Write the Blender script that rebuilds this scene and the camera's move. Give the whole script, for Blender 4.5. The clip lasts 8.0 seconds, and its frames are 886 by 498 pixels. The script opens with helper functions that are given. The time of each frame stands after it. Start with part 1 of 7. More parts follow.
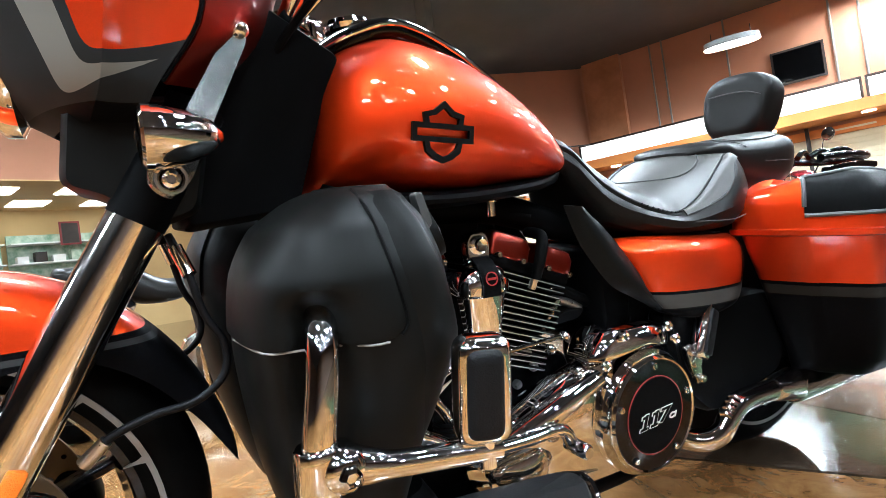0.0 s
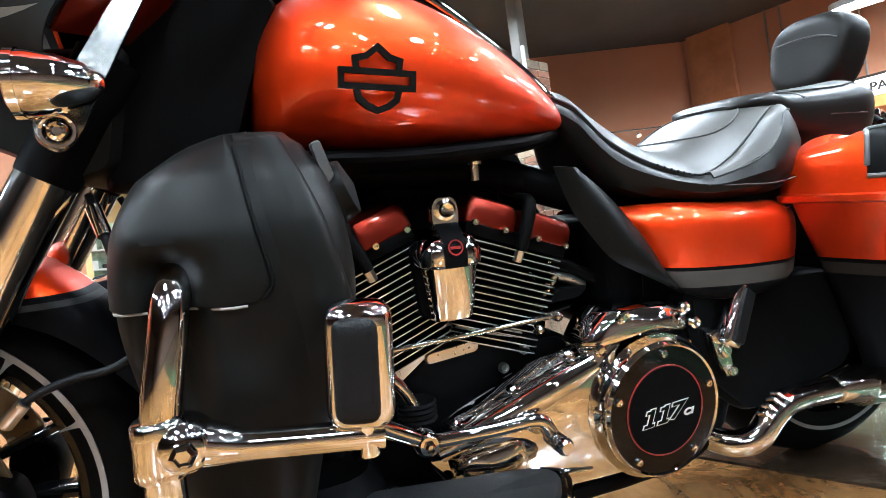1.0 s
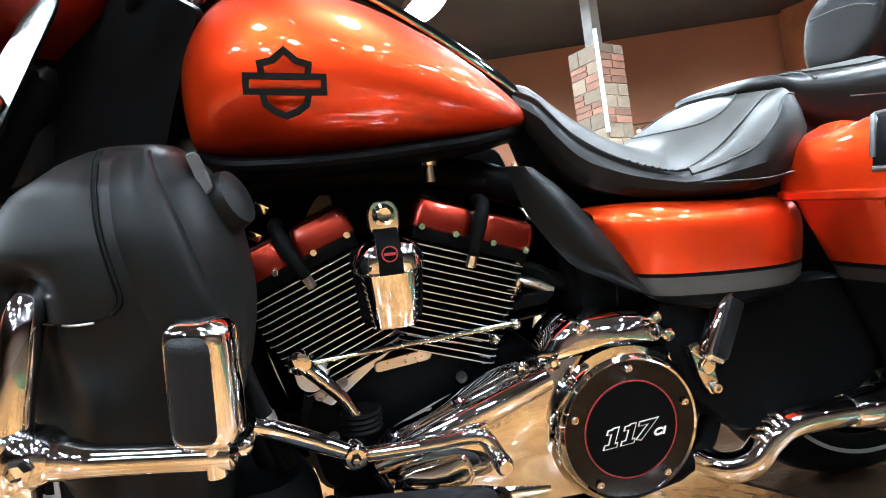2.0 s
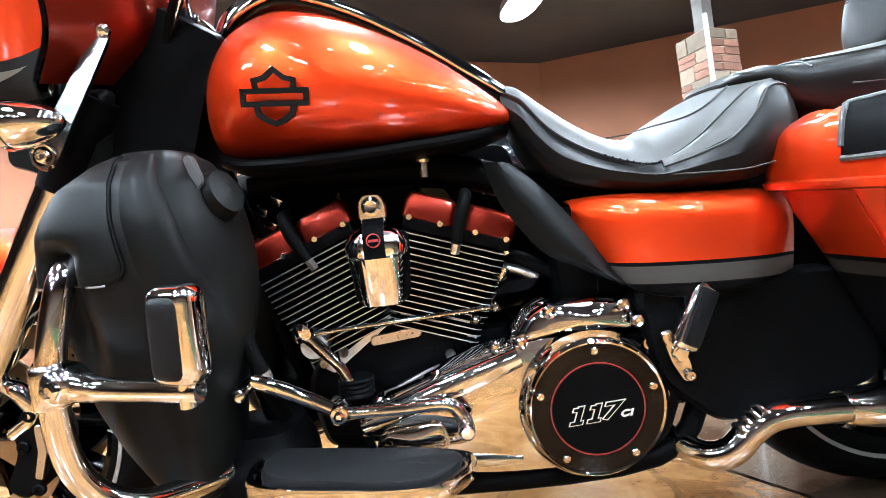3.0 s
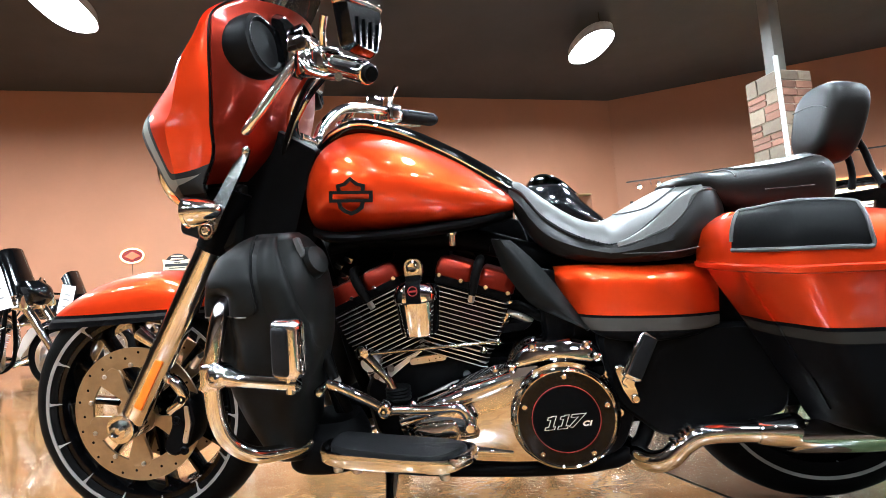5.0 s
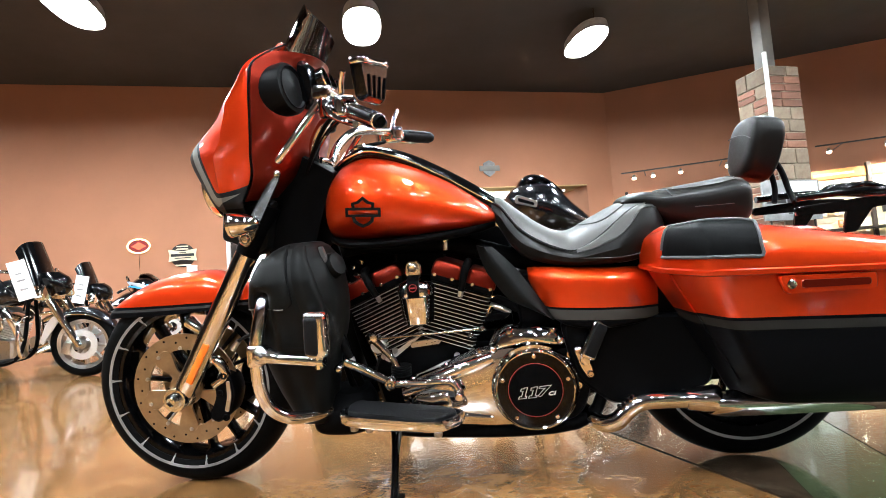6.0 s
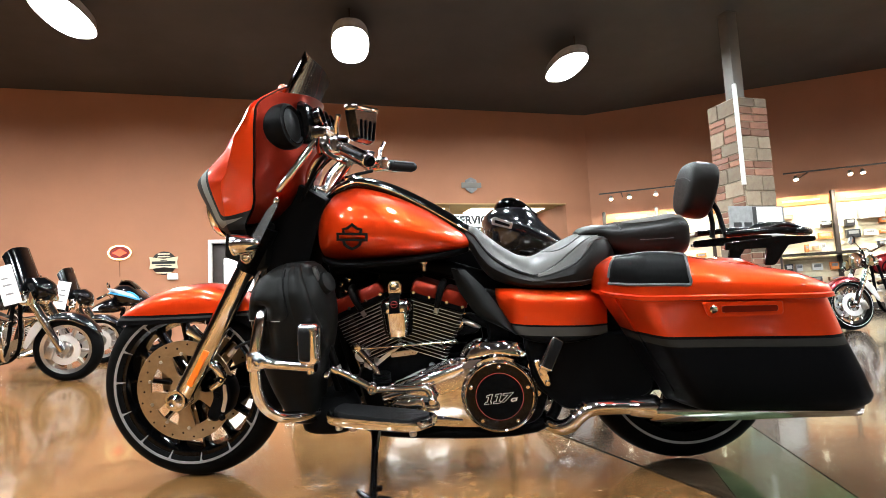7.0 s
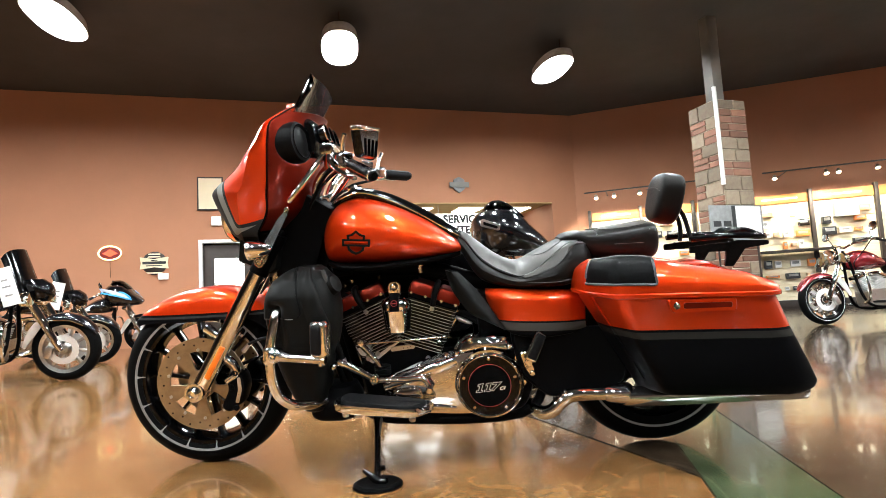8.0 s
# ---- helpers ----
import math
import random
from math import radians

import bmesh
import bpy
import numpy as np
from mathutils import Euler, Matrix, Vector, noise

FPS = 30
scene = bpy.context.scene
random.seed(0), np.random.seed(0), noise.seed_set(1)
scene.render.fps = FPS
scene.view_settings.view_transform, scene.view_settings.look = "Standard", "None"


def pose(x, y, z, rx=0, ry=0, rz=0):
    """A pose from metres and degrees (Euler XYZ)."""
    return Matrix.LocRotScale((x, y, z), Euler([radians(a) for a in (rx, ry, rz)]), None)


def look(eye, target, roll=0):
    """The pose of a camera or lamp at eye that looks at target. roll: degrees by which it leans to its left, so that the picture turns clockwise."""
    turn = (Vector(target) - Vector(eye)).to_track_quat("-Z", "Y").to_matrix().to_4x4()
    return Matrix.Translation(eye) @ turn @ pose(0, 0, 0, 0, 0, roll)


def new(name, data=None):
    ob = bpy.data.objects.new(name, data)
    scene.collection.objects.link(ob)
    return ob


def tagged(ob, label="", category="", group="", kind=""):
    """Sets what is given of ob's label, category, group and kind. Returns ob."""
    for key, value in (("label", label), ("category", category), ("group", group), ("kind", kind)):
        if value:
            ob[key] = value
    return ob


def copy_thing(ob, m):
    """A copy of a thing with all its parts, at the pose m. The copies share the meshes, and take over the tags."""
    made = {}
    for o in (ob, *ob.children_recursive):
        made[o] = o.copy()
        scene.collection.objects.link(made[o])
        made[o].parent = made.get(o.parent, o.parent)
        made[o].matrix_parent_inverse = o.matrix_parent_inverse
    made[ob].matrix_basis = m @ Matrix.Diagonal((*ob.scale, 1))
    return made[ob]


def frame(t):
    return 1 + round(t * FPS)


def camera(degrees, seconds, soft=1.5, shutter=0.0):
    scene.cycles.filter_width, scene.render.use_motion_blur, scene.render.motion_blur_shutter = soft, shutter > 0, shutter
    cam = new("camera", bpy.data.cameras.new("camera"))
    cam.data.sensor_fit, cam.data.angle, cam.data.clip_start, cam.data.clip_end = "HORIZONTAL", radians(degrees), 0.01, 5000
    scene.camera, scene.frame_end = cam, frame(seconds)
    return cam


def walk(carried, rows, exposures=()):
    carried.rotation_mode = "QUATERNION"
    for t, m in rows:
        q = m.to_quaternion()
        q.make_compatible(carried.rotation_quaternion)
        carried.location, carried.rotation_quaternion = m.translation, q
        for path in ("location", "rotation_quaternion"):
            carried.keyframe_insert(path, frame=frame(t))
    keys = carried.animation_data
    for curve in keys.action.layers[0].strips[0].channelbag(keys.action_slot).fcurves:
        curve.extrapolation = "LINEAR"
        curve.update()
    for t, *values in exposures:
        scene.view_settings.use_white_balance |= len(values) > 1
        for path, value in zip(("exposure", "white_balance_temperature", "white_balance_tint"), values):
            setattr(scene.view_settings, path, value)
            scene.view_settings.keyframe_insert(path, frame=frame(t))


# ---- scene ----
cam = camera(76.0, 8.0, soft=0.7)
PATH = [
    (0, (0.171, -0.91, 0.601), (1.255, 0.771, 0.643), -8.0),
    (0.5, (0.278, -0.93, 0.579), (1.182, 0.854, 0.603), -7.6),
    (1, (0.39, -0.923, 0.546), (1.167, 0.919, 0.587), -7.5),
    (1.5, (0.495, -0.931, 0.549), (1.133, 0.964, 0.589), -7.7),
    (1.7, (0.534, -0.937, 0.55), (1.128, 0.972, 0.586), -7.6),
    (2.8, (0.74, -1.051, 0.504), (0.941, 0.937, 0.588), -6.8),
    (3, (0.767, -1.079, 0.502), (0.9, 0.914, 0.581), -6.5),
    (3.5, (0.808, -1.158, 0.501), (0.778, 0.84, 0.583), -5.6),
    (4, (0.831, -1.253, 0.503), (0.767, 0.742, 0.633), -4.8),
    (4.5, (0.845, -1.353, 0.515), (0.751, 0.638, 0.69), -4.1),
    (4.7, (0.851, -1.394, 0.519), (0.75, 0.596, 0.72), -4.2),
    (5.8, (0.889, -1.723, 0.537), (0.781, 0.266, 0.713), -3.6),
    (6, (0.894, -1.776, 0.54), (0.791, 0.215, 0.698), -4.1),
    (6.5, (0.908, -1.881, 0.546), (0.81, 0.108, 0.725), -3.9),
    (7, (0.914, -1.994, 0.55), (0.88, -0.004, 0.75), -2.8),
    (7.5, (0.897, -2.094, 0.572), (0.921, -0.106, 0.792), -2.2),
    (8, (0.893, -2.189, 0.554), (0.902, -0.198, 0.744), -3.2),
]
walk(cam, [(t, look(eye, target, roll)) for t, eye, target, roll in PATH],
     [(0.0, 0.34, 5300, 1), (1.5, 0.66, 5300, 1), (3.5, 0.98, 5180, 2), (4.5, 0.72, 5270, 2), (6.0, 0.28, 5650, 3), (8.0, 0.05, 5900, 3)])

# ---------------------------------------------------------------- light
world = bpy.data.worlds.new("world")
scene.world = world
world.use_nodes = True
world.node_tree.nodes["Background"].inputs[0].default_value = (0.9, 0.75, 0.6, 1)
world.node_tree.nodes["Background"].inputs[1].default_value = 0.0
LAMP = 165.0


# ---------------------------------------------------------------- materials
def node(nt, kind, **inputs):
    n = nt.nodes.new(kind)
    for key, value in inputs.items():
        n.inputs[key.replace("_", " ")].default_value = value
    return n


def math_node(nt, op, a, b=None):
    n = nt.nodes.new("ShaderNodeMath")
    n.operation = op
    for i, v in enumerate((a, b)):
        if v is None:
            continue
        if isinstance(v, (int, float)):
            n.inputs[i].default_value = v
        else:
            nt.links.new(v, n.inputs[i])
    return n.outputs[0]


def mix_colour(nt, fac, a, b):
    n = nt.nodes.new("ShaderNodeMix")
    n.data_type = "RGBA"
    for slot, v in ((0, fac), (6, a), (7, b)):
        if isinstance(v, (int, float)):
            n.inputs[slot].default_value = v
        elif isinstance(v, tuple):
            n.inputs[slot].default_value = (*v, 1)
        else:
            nt.links.new(v, n.inputs[slot])
    return n.outputs[2]


def surface(name, base, rough=0.5, metal=0.0, coat=0.0, other=None, var=0.25, scale=12.0, rough_var=0.08, bump=0.0,
            bump_scale=180.0, spec=0.5, aniso=0.0, world_space=False, flake=0.0):
    """A plain surface with grain, cloudy variation of tone and gloss, and fine relief."""
    m = bpy.data.materials.new(name)
    m.use_nodes = True
    nt = m.node_tree
    bs = nt.nodes["Principled BSDF"]
    co = nt.nodes.new("ShaderNodeTexCoord")
    if world_space:
        geo = nt.nodes.new("ShaderNodeNewGeometry")
        place = geo.outputs["Position"]
    else:
        place = co.outputs["Object"]
    n1 = node(nt, "ShaderNodeTexNoise", Scale=scale, Detail=6.0, Roughness=0.6)
    n2 = node(nt, "ShaderNodeTexNoise", Scale=scale * 5.3, Detail=4.0)
    nt.links.new(place, n1.inputs["Vector"])
    nt.links.new(place, n2.inputs["Vector"])
    other = other or tuple(c * (1 - var) for c in base)
    ramp = nt.nodes.new("ShaderNodeMapRange")
    ramp.inputs[1].default_value, ramp.inputs[2].default_value = 0.35, 0.65
    nt.links.new(n1.outputs[0], ramp.inputs[0])
    col = mix_colour(nt, ramp.outputs[0], base, other)
    bs.inputs["Metallic"].default_value = metal
    bs.inputs["Coat Weight"].default_value = coat
    bs.inputs["Coat Roughness"].default_value = 0.045
    bs.inputs["Coat IOR"].default_value = 1.46
    bs.inputs["Specular IOR Level"].default_value = spec
    bs.inputs["Anisotropic"].default_value = aniso
    if flake:
        v = node(nt, "ShaderNodeTexVoronoi", Scale=900.0)
        nt.links.new(place, v.inputs["Vector"])
        up = tuple(min(1.0, c * 1.3) for c in base)
        col = mix_colour(nt, math_node(nt, "MULTIPLY", v.outputs["Distance"], flake), col, up)
    nt.links.new(col, bs.inputs["Base Color"])
    r = math_node(nt, "MULTIPLY_ADD", n2.outputs[0], rough_var)
    r.node.inputs[2].default_value = rough - rough_var / 2
    nt.links.new(r, bs.inputs["Roughness"])
    if bump:
        n3 = node(nt, "ShaderNodeTexNoise", Scale=bump_scale, Detail=3.0)
        nt.links.new(place, n3.inputs["Vector"])
        b = nt.nodes.new("ShaderNodeBump")
        b.inputs["Strength"].default_value = bump
        b.inputs["Distance"].default_value = 0.01
        nt.links.new(n3.outputs[0], b.inputs["Height"])
        nt.links.new(b.outputs[0], bs.inputs["Normal"])
    return m


def shift_base(m, pick, dull=0.0):
    """Lay a second paint over a material where pick(nt, x, y, z) says 1; pick returns a list of (mask, colour)."""
    nt = m.node_tree
    bs = nt.nodes["Principled BSDF"]
    old = bs.inputs["Base Color"].links[0].from_socket
    co = nt.nodes.new("ShaderNodeTexCoord")
    sep = nt.nodes.new("ShaderNodeSeparateXYZ")
    nt.links.new(co.outputs["Object"], sep.inputs[0])
    layers = pick(nt, *sep.outputs)
    for mask, colour in layers:
        old = mix_colour(nt, mask, old, colour)
    nt.links.new(old, bs.inputs["Base Color"])
    keep = math_node(nt, "SUBTRACT", 1.0, layers[0][0])
    nt.links.new(math_node(nt, "MULTIPLY", keep, bs.inputs["Metallic"].default_value), bs.inputs["Metallic"])
    nt.links.new(math_node(nt, "MAXIMUM", math_node(nt, "MULTIPLY", keep, bs.inputs["Coat Weight"].default_value), dull), bs.inputs["Coat Weight"])
    nt.links.new(math_node(nt, "MAXIMUM", math_node(nt, "MULTIPLY", keep, 0.2), 0.02), bs.inputs["Specular IOR Level"])
    return m


def two_tone(name, base, z0, slope, line=0.006, stripe=0.026, low=(0.003, 0.003, 0.0035), grey=(0.045, 0.042, 0.038)):
    """Pearl paint above a line z0 + slope * x, then a black pinstripe, a grey band and black below."""
    m = surface(name, base, rough=0.44, metal=0.82, coat=1.0, var=0.12, scale=3.0, flake=0.5, rough_var=0.06, spec=0.2)

    def pick(nt, x, y, z):
        h = math_node(nt, "ADD", math_node(nt, "SUBTRACT", z, z0), math_node(nt, "MULTIPLY", x, -slope))
        return [(math_node(nt, "LESS_THAN", h, 0.0), low), (math_node(nt, "LESS_THAN", h, -line), grey),
                (math_node(nt, "LESS_THAN", h, -stripe), low)]

    return shift_base(m, pick, 0.0)


def glass(name, tint, rough=0.0):
    m = bpy.data.materials.new(name)
    m.use_nodes = True
    bs = m.node_tree.nodes["Principled BSDF"]
    bs.inputs["Base Color"].default_value = (*tint, 1)
    bs.inputs["Roughness"].default_value = rough
    bs.inputs["Transmission Weight"].default_value = 1.0
    bs.inputs["IOR"].default_value = 1.45
    return m


def glow(name, colour, power):
    m = bpy.data.materials.new(name)
    m.use_nodes = True
    bs = m.node_tree.nodes["Principled BSDF"]
    bs.inputs["Base Color"].default_value = (*colour, 1)
    bs.inputs["Emission Color"].default_value = (*colour, 1)
    bs.inputs["Emission Strength"].default_value = power
    return m


ORANGE = (0.57, 0.034, 0.0004)
M = {
    "orange": surface("pearl_orange_paint", ORANGE, rough=0.44, metal=0.82, coat=1.0, var=0.12, scale=3.0, flake=0.5, rough_var=0.06, spec=0.2),
    "satin": surface("satin_black_plastic", (0.0040, 0.0040, 0.0036), rough=0.45, var=0.2, scale=8, bump=0.03, bump_scale=900, rough_var=0.08, spec=0.085),
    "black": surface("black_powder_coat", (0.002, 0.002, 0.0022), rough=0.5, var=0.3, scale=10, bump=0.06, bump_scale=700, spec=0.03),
    "gloss": surface("gloss_black_paint", (0.0018, 0.0018, 0.002), rough=0.09, coat=0.15, var=0.2, scale=6, rough_var=0.04, spec=0.2),
    "chrome": surface("chrome", (0.76, 0.76, 0.76), rough=0.035, metal=1.0, var=0.05, scale=20, rough_var=0.02),
    "steel": surface("brushed_steel", (0.55, 0.53, 0.5), rough=0.28, metal=1.0, var=0.06, scale=30, rough_var=0.04),
    "machined": surface("machined_grey_rim", (0.27, 0.262, 0.25), rough=0.45, metal=0.35, var=0.12, scale=60, rough_var=0.1),
    "dull_steel": surface("dull_polished_steel", (0.30, 0.30, 0.295), rough=0.2, metal=1.0, var=0.15, scale=25, rough_var=0.12),
    "alu": surface("machined_aluminium", (0.86, 0.86, 0.85), rough=0.38, metal=0.75, var=0.06, scale=60, rough_var=0.1),
    "fin_edge": surface("machined_fin_edge", (0.50, 0.495, 0.485), rough=0.34, metal=0.85, var=0.15, scale=60, rough_var=0.1),
    "fork": surface("polished_fork_alloy", (0.88, 0.87, 0.85), rough=0.09, metal=1.0, var=0.06, scale=30, rough_var=0.05),
    "disc": surface("worn_brake_disc_steel", (0.33, 0.235, 0.13), rough=0.36, metal=0.85, var=0.2, scale=30, rough_var=0.14),
    "rubber": surface("tyre_rubber", (0.0028, 0.0028, 0.0028), rough=0.6, var=0.3, scale=14, bump=0.1, bump_scale=400, spec=0.04),
    "pad": surface("ribbed_black_rubber", (0.005, 0.005, 0.0055), rough=0.5, var=0.2, bump=0.12, bump_scale=500, spec=0.12),
    "leather": surface("black_leather", (0.0062, 0.0055, 0.0048), rough=0.38, var=0.25, scale=16, bump=0.05, bump_scale=420, rough_var=0.14, spec=0.10),
    "insert": surface("grey_leather_insert", (0.039, 0.036, 0.032), rough=0.44, var=0.25, scale=16, bump=0.035, bump_scale=420, rough_var=0.1, spec=0.30),
    "thread": surface("grey_stitching", (0.045, 0.045, 0.045), rough=0.7),
    "amber": surface("amber_reflector", (0.85, 0.17, 0.003), rough=0.3, coat=0.3, var=0.1, bump=0.3, bump_scale=600),
    "frame_grey": surface("grey_plastic_trim", (0.04, 0.04, 0.04), rough=0.45, var=0.15),
    "red_line": surface("red_paint", (0.20, 0.010, 0.009), rough=0.35),
    "white": surface("white_paint", (0.78, 0.77, 0.74), rough=0.5, var=0.06, scale=2),
    "paper": surface("white_card", (0.8, 0.79, 0.76), rough=0.7, var=0.05, scale=6),
    "ink": surface("black_ink", (0.02, 0.02, 0.02), rough=0.7),
    "speaker": surface("black_speaker_cloth", (0.003, 0.003, 0.0032), rough=0.45, var=0.3, scale=120, bump=0.05, bump_scale=900, spec=0.05),
    "tag_grey": surface("printed_grey", (0.25, 0.25, 0.25), rough=0.7),
    "plaster": surface("brown_plaster", (0.13, 0.085, 0.06), rough=0.8, var=0.1, scale=0.7, bump=0.08, bump_scale=60, world_space=True),
    "wall": surface("terracotta_wall_paint", (0.43, 0.192, 0.102), rough=0.75, var=0.1, scale=0.7, bump=0.08, bump_scale=60, world_space=True),
    "service": surface("ochre_wall_paint", (0.55, 0.38, 0.16), rough=0.75, var=0.1, scale=0.9, bump=0.05, bump_scale=60),
    "ceiling": surface("charcoal_metal_deck", (0.050, 0.050, 0.051), rough=0.7, var=0.3, scale=0.5, bump=0.1, bump_scale=15),
    "slat": surface("cream_slatwall_board", (0.78, 0.66, 0.45), rough=0.5, var=0.06, scale=1.5),
    "header": surface("orange_header_board", (0.75, 0.26, 0.05), rough=0.5, var=0.1, scale=3),
    "bronze": surface("dark_bronze_metal", (0.035, 0.025, 0.02), rough=0.45, metal=0.4, var=0.2),
    "post": surface("grey_painted_steel", (0.20, 0.19, 0.17), rough=0.5, var=0.2, scale=3),
    "grout": surface("pale_mortar", (0.52, 0.45, 0.35), rough=0.9, var=0.2, scale=30, bump=0.4, bump_scale=80),
    "lampcase": surface("white_lamp_housing", (0.6, 0.6, 0.6), rough=0.4),
    "lamp": glow("lamp_diffuser", (1.0, 0.97, 0.93), LAMP),
    "pendant": glow("pendant_lamp_glass", (1.0, 0.98, 0.95), 230.0),
    "panel": glow("ceiling_light_panel", (1.0, 0.97, 0.9), 6.0),
    "spot": glow("spotlight_lens", (1.0, 0.85, 0.6), 25.0),
    "neon_w": glow("neon_tube_warm", (1.0, 0.80, 0.36), 2.6),
    "neon_r": glow("neon_tube_red", (0.9, 0.10, 0.04), 0.9),
    "lit_board": glow("lit_sign_board", (0.98, 0.94, 0.86), 1.1),
    "day": glow("bright_doorway", (1.0, 0.97, 0.92), 2.2),
    "smoke": glass("smoked_screen", (0.10, 0.10, 0.11)),
    "lens": glass("clear_lens", (0.95, 0.95, 0.95)),
}


# ---------------------------------------------------------------- mesh helpers
def part(name, bm, mat, parent=None, label="", angle=38, kind="", category="", group=""):
    """Links a bmesh as one mesh object under a thing or a part."""
    bmesh.ops.recalc_face_normals(bm, faces=bm.faces)
    me = bpy.data.meshes.new(name)
    bm.to_mesh(me)
    bm.free()
    for m in mat if isinstance(mat, (list, tuple)) else [mat]:
        me.materials.append(M[m] if isinstance(m, str) else m)
    me.polygons.foreach_set("use_smooth", [True] * len(me.polygons))
    me.set_sharp_from_angle(angle=radians(angle))
    ob = new(name, me)
    if parent is not None:
        ob.parent = parent
    return tagged(ob, label, category, group, kind)


def thing(name, m, label, category, group="", kind=""):
    ob = new(name)
    ob.empty_display_size = 0.2
    ob.matrix_basis = m
    return tagged(ob, label, category, group, kind)


def spline(rows, sub):
    """Rows of numbers, glided through with Catmull-Rom, sub steps each."""
    p = [np.array(r, float) for r in rows]
    p = [2 * p[0] - p[1], *p, 2 * p[-1] - p[-2]]
    out = []
    for i in range(1, len(p) - 2):
        for k in range(sub):
            t = k / sub
            out.append(0.5 * (2 * p[i] + (p[i + 1] - p[i - 1]) * t + (2 * p[i - 1] - 5 * p[i] + 4 * p[i + 1] - p[i + 2]) * t**2
                              + (3 * p[i] - p[i - 1] - 3 * p[i + 1] + p[i + 2]) * t**3))
    out.append(p[-2])
    return out


def loft(rings, bm=None, caps=True, closed=True, mi=0):
    bm = bm or bmesh.new()
    vs = [[bm.verts.new(p) for p in ring] for ring in rings]
    n = len(vs[0])
    for a, b in zip(vs, vs[1:]):
        for k in range(n if closed else n - 1):
            f = bm.faces.new((a[k], a[(k + 1) % n], b[(k + 1) % n], b[k]))
            f.material_index = mi
    if caps and closed:
        for ring in (vs[0], vs[-1]):
            c = bm.verts.new(sum((v.co for v in ring), Vector()) / n)
            for k in range(n):
                bm.faces.new((ring[k], ring[(k + 1) % n], c)).material_index = mi
    return bm


def sgnpow(v, e):
    return math.copysign(abs(v) ** e, v)


def hull(stations, n=32, sub=5, e=2.4, yc=0.0):
    """A body along x. Stations: x, bottom, top, half width, height of the widest line (0 to 1)."""
    rings = []
    for x, zb, zt, hw, wide in spline(stations, sub):
        zc = zb + (zt - zb) * wide
        ring = []
        for k in range(n):
            a = 2 * math.pi * k / n
            c, s = sgnpow(math.cos(a), 2 / e), sgnpow(math.sin(a), 2 / e)
            ring.append((x, yc + max(hw, 0.001) * c, zc + ((zt - zc) if s > 0 else (zc - zb)) * s))
        rings.append(ring)
    return loft(rings)


def stack(sections, n=36, sub=5, e=2.6):
    """A body along z. Sections: z, x0, x1, y0, y1."""
    rings = []
    for z, x0, x1, y0, y1 in spline(sections, sub):
        ring = []
        for k in range(n):
            a = 2 * math.pi * k / n
            ring.append(((x0 + x1) / 2 + (x1 - x0) / 2 * sgnpow(math.cos(a), 2 / e), (y0 + y1) / 2 + (y1 - y0) / 2 * sgnpow(math.sin(a), 2 / e), z))
        rings.append(ring)
    return loft(rings)


def tube(pts, r, n=12, sub=5, bm=None, mi=0, caps=True):
    """A round bar along points; r a number or one a point."""
    rs = r if isinstance(r, (list, tuple)) else [r] * len(pts)
    rows = spline([(*p, q) for p, q in zip(pts, rs)], sub) if len(pts) > 2 else [np.array((*p, q)) for p, q in zip(pts, rs)]
    rings, side = [], None
    for i, row in enumerate(rows):
        d = Vector(rows[min(i + 1, len(rows) - 1)][:3]) - Vector(rows[max(i - 1, 0)][:3])
        d.normalize()
        if side is None:
            side = d.orthogonal().normalized()
        side = (side - d * side.dot(d)).normalized()
        up = d.cross(side)
        c = Vector(row[:3])
        rings.append([c + (side * math.cos(2 * math.pi * k / n) + up * math.sin(2 * math.pi * k / n)) * row[3] for k in range(n)])
    return loft(rings, bm, caps, mi=mi)


def lathe(profile, m, n=32, bm=None, mi=0, closed=False):
    """Turns (radius, along) round the z axis of the pose m."""
    bm = bm or bmesh.new()
    rings = []
    for r, h in profile:
        rings.append([m @ Vector((max(r, 1e-4) * math.cos(2 * math.pi * k / n), max(r, 1e-4) * math.sin(2 * math.pi * k / n), h)) for k in range(n)])
    if closed:
        rings.append(rings[0])
    return loft(rings, bm, caps=not closed, mi=mi)


def box(c, s, rot=(0, 0, 0), bevel=0.0, bm=None, mi=0, seg=2):
    bm = bm or bmesh.new()
    t = bmesh.new()
    bmesh.ops.create_cube(t, size=1, matrix=pose(*c, *rot) @ Matrix.Diagonal((*s, 1)))
    if bevel:
        bmesh.ops.bevel(t, geom=t.edges[:], offset=bevel, segments=seg, affect="EDGES", profile=0.6)
    for f in t.faces:
        f.material_index = mi
    return join(bm, t)


def join(bm, t):
    me = bpy.data.meshes.new("tmp")
    t.to_mesh(me)
    t.free()
    bm.from_mesh(me)
    bpy.data.meshes.remove(me)
    return bm


def roundpoly(pts, r, k=4):
    """A polygon with its corners rounded; always len(pts) * (k + 1) points."""
    out = []
    n = len(pts)
    for i in range(n):
        p, a, b = Vector(pts[i]), Vector(pts[i - 1]), Vector(pts[(i + 1) % n])
        q = min(r, 0.45 * (a - p).length, 0.45 * (b - p).length)
        s, e = p + (a - p).normalized() * q, p + (b - p).normalized() * q
        for j in range(k + 1):
            t = j / k
            out.append((1 - t) ** 2 * s + 2 * t * (1 - t) * p + t * t * e)
    return out


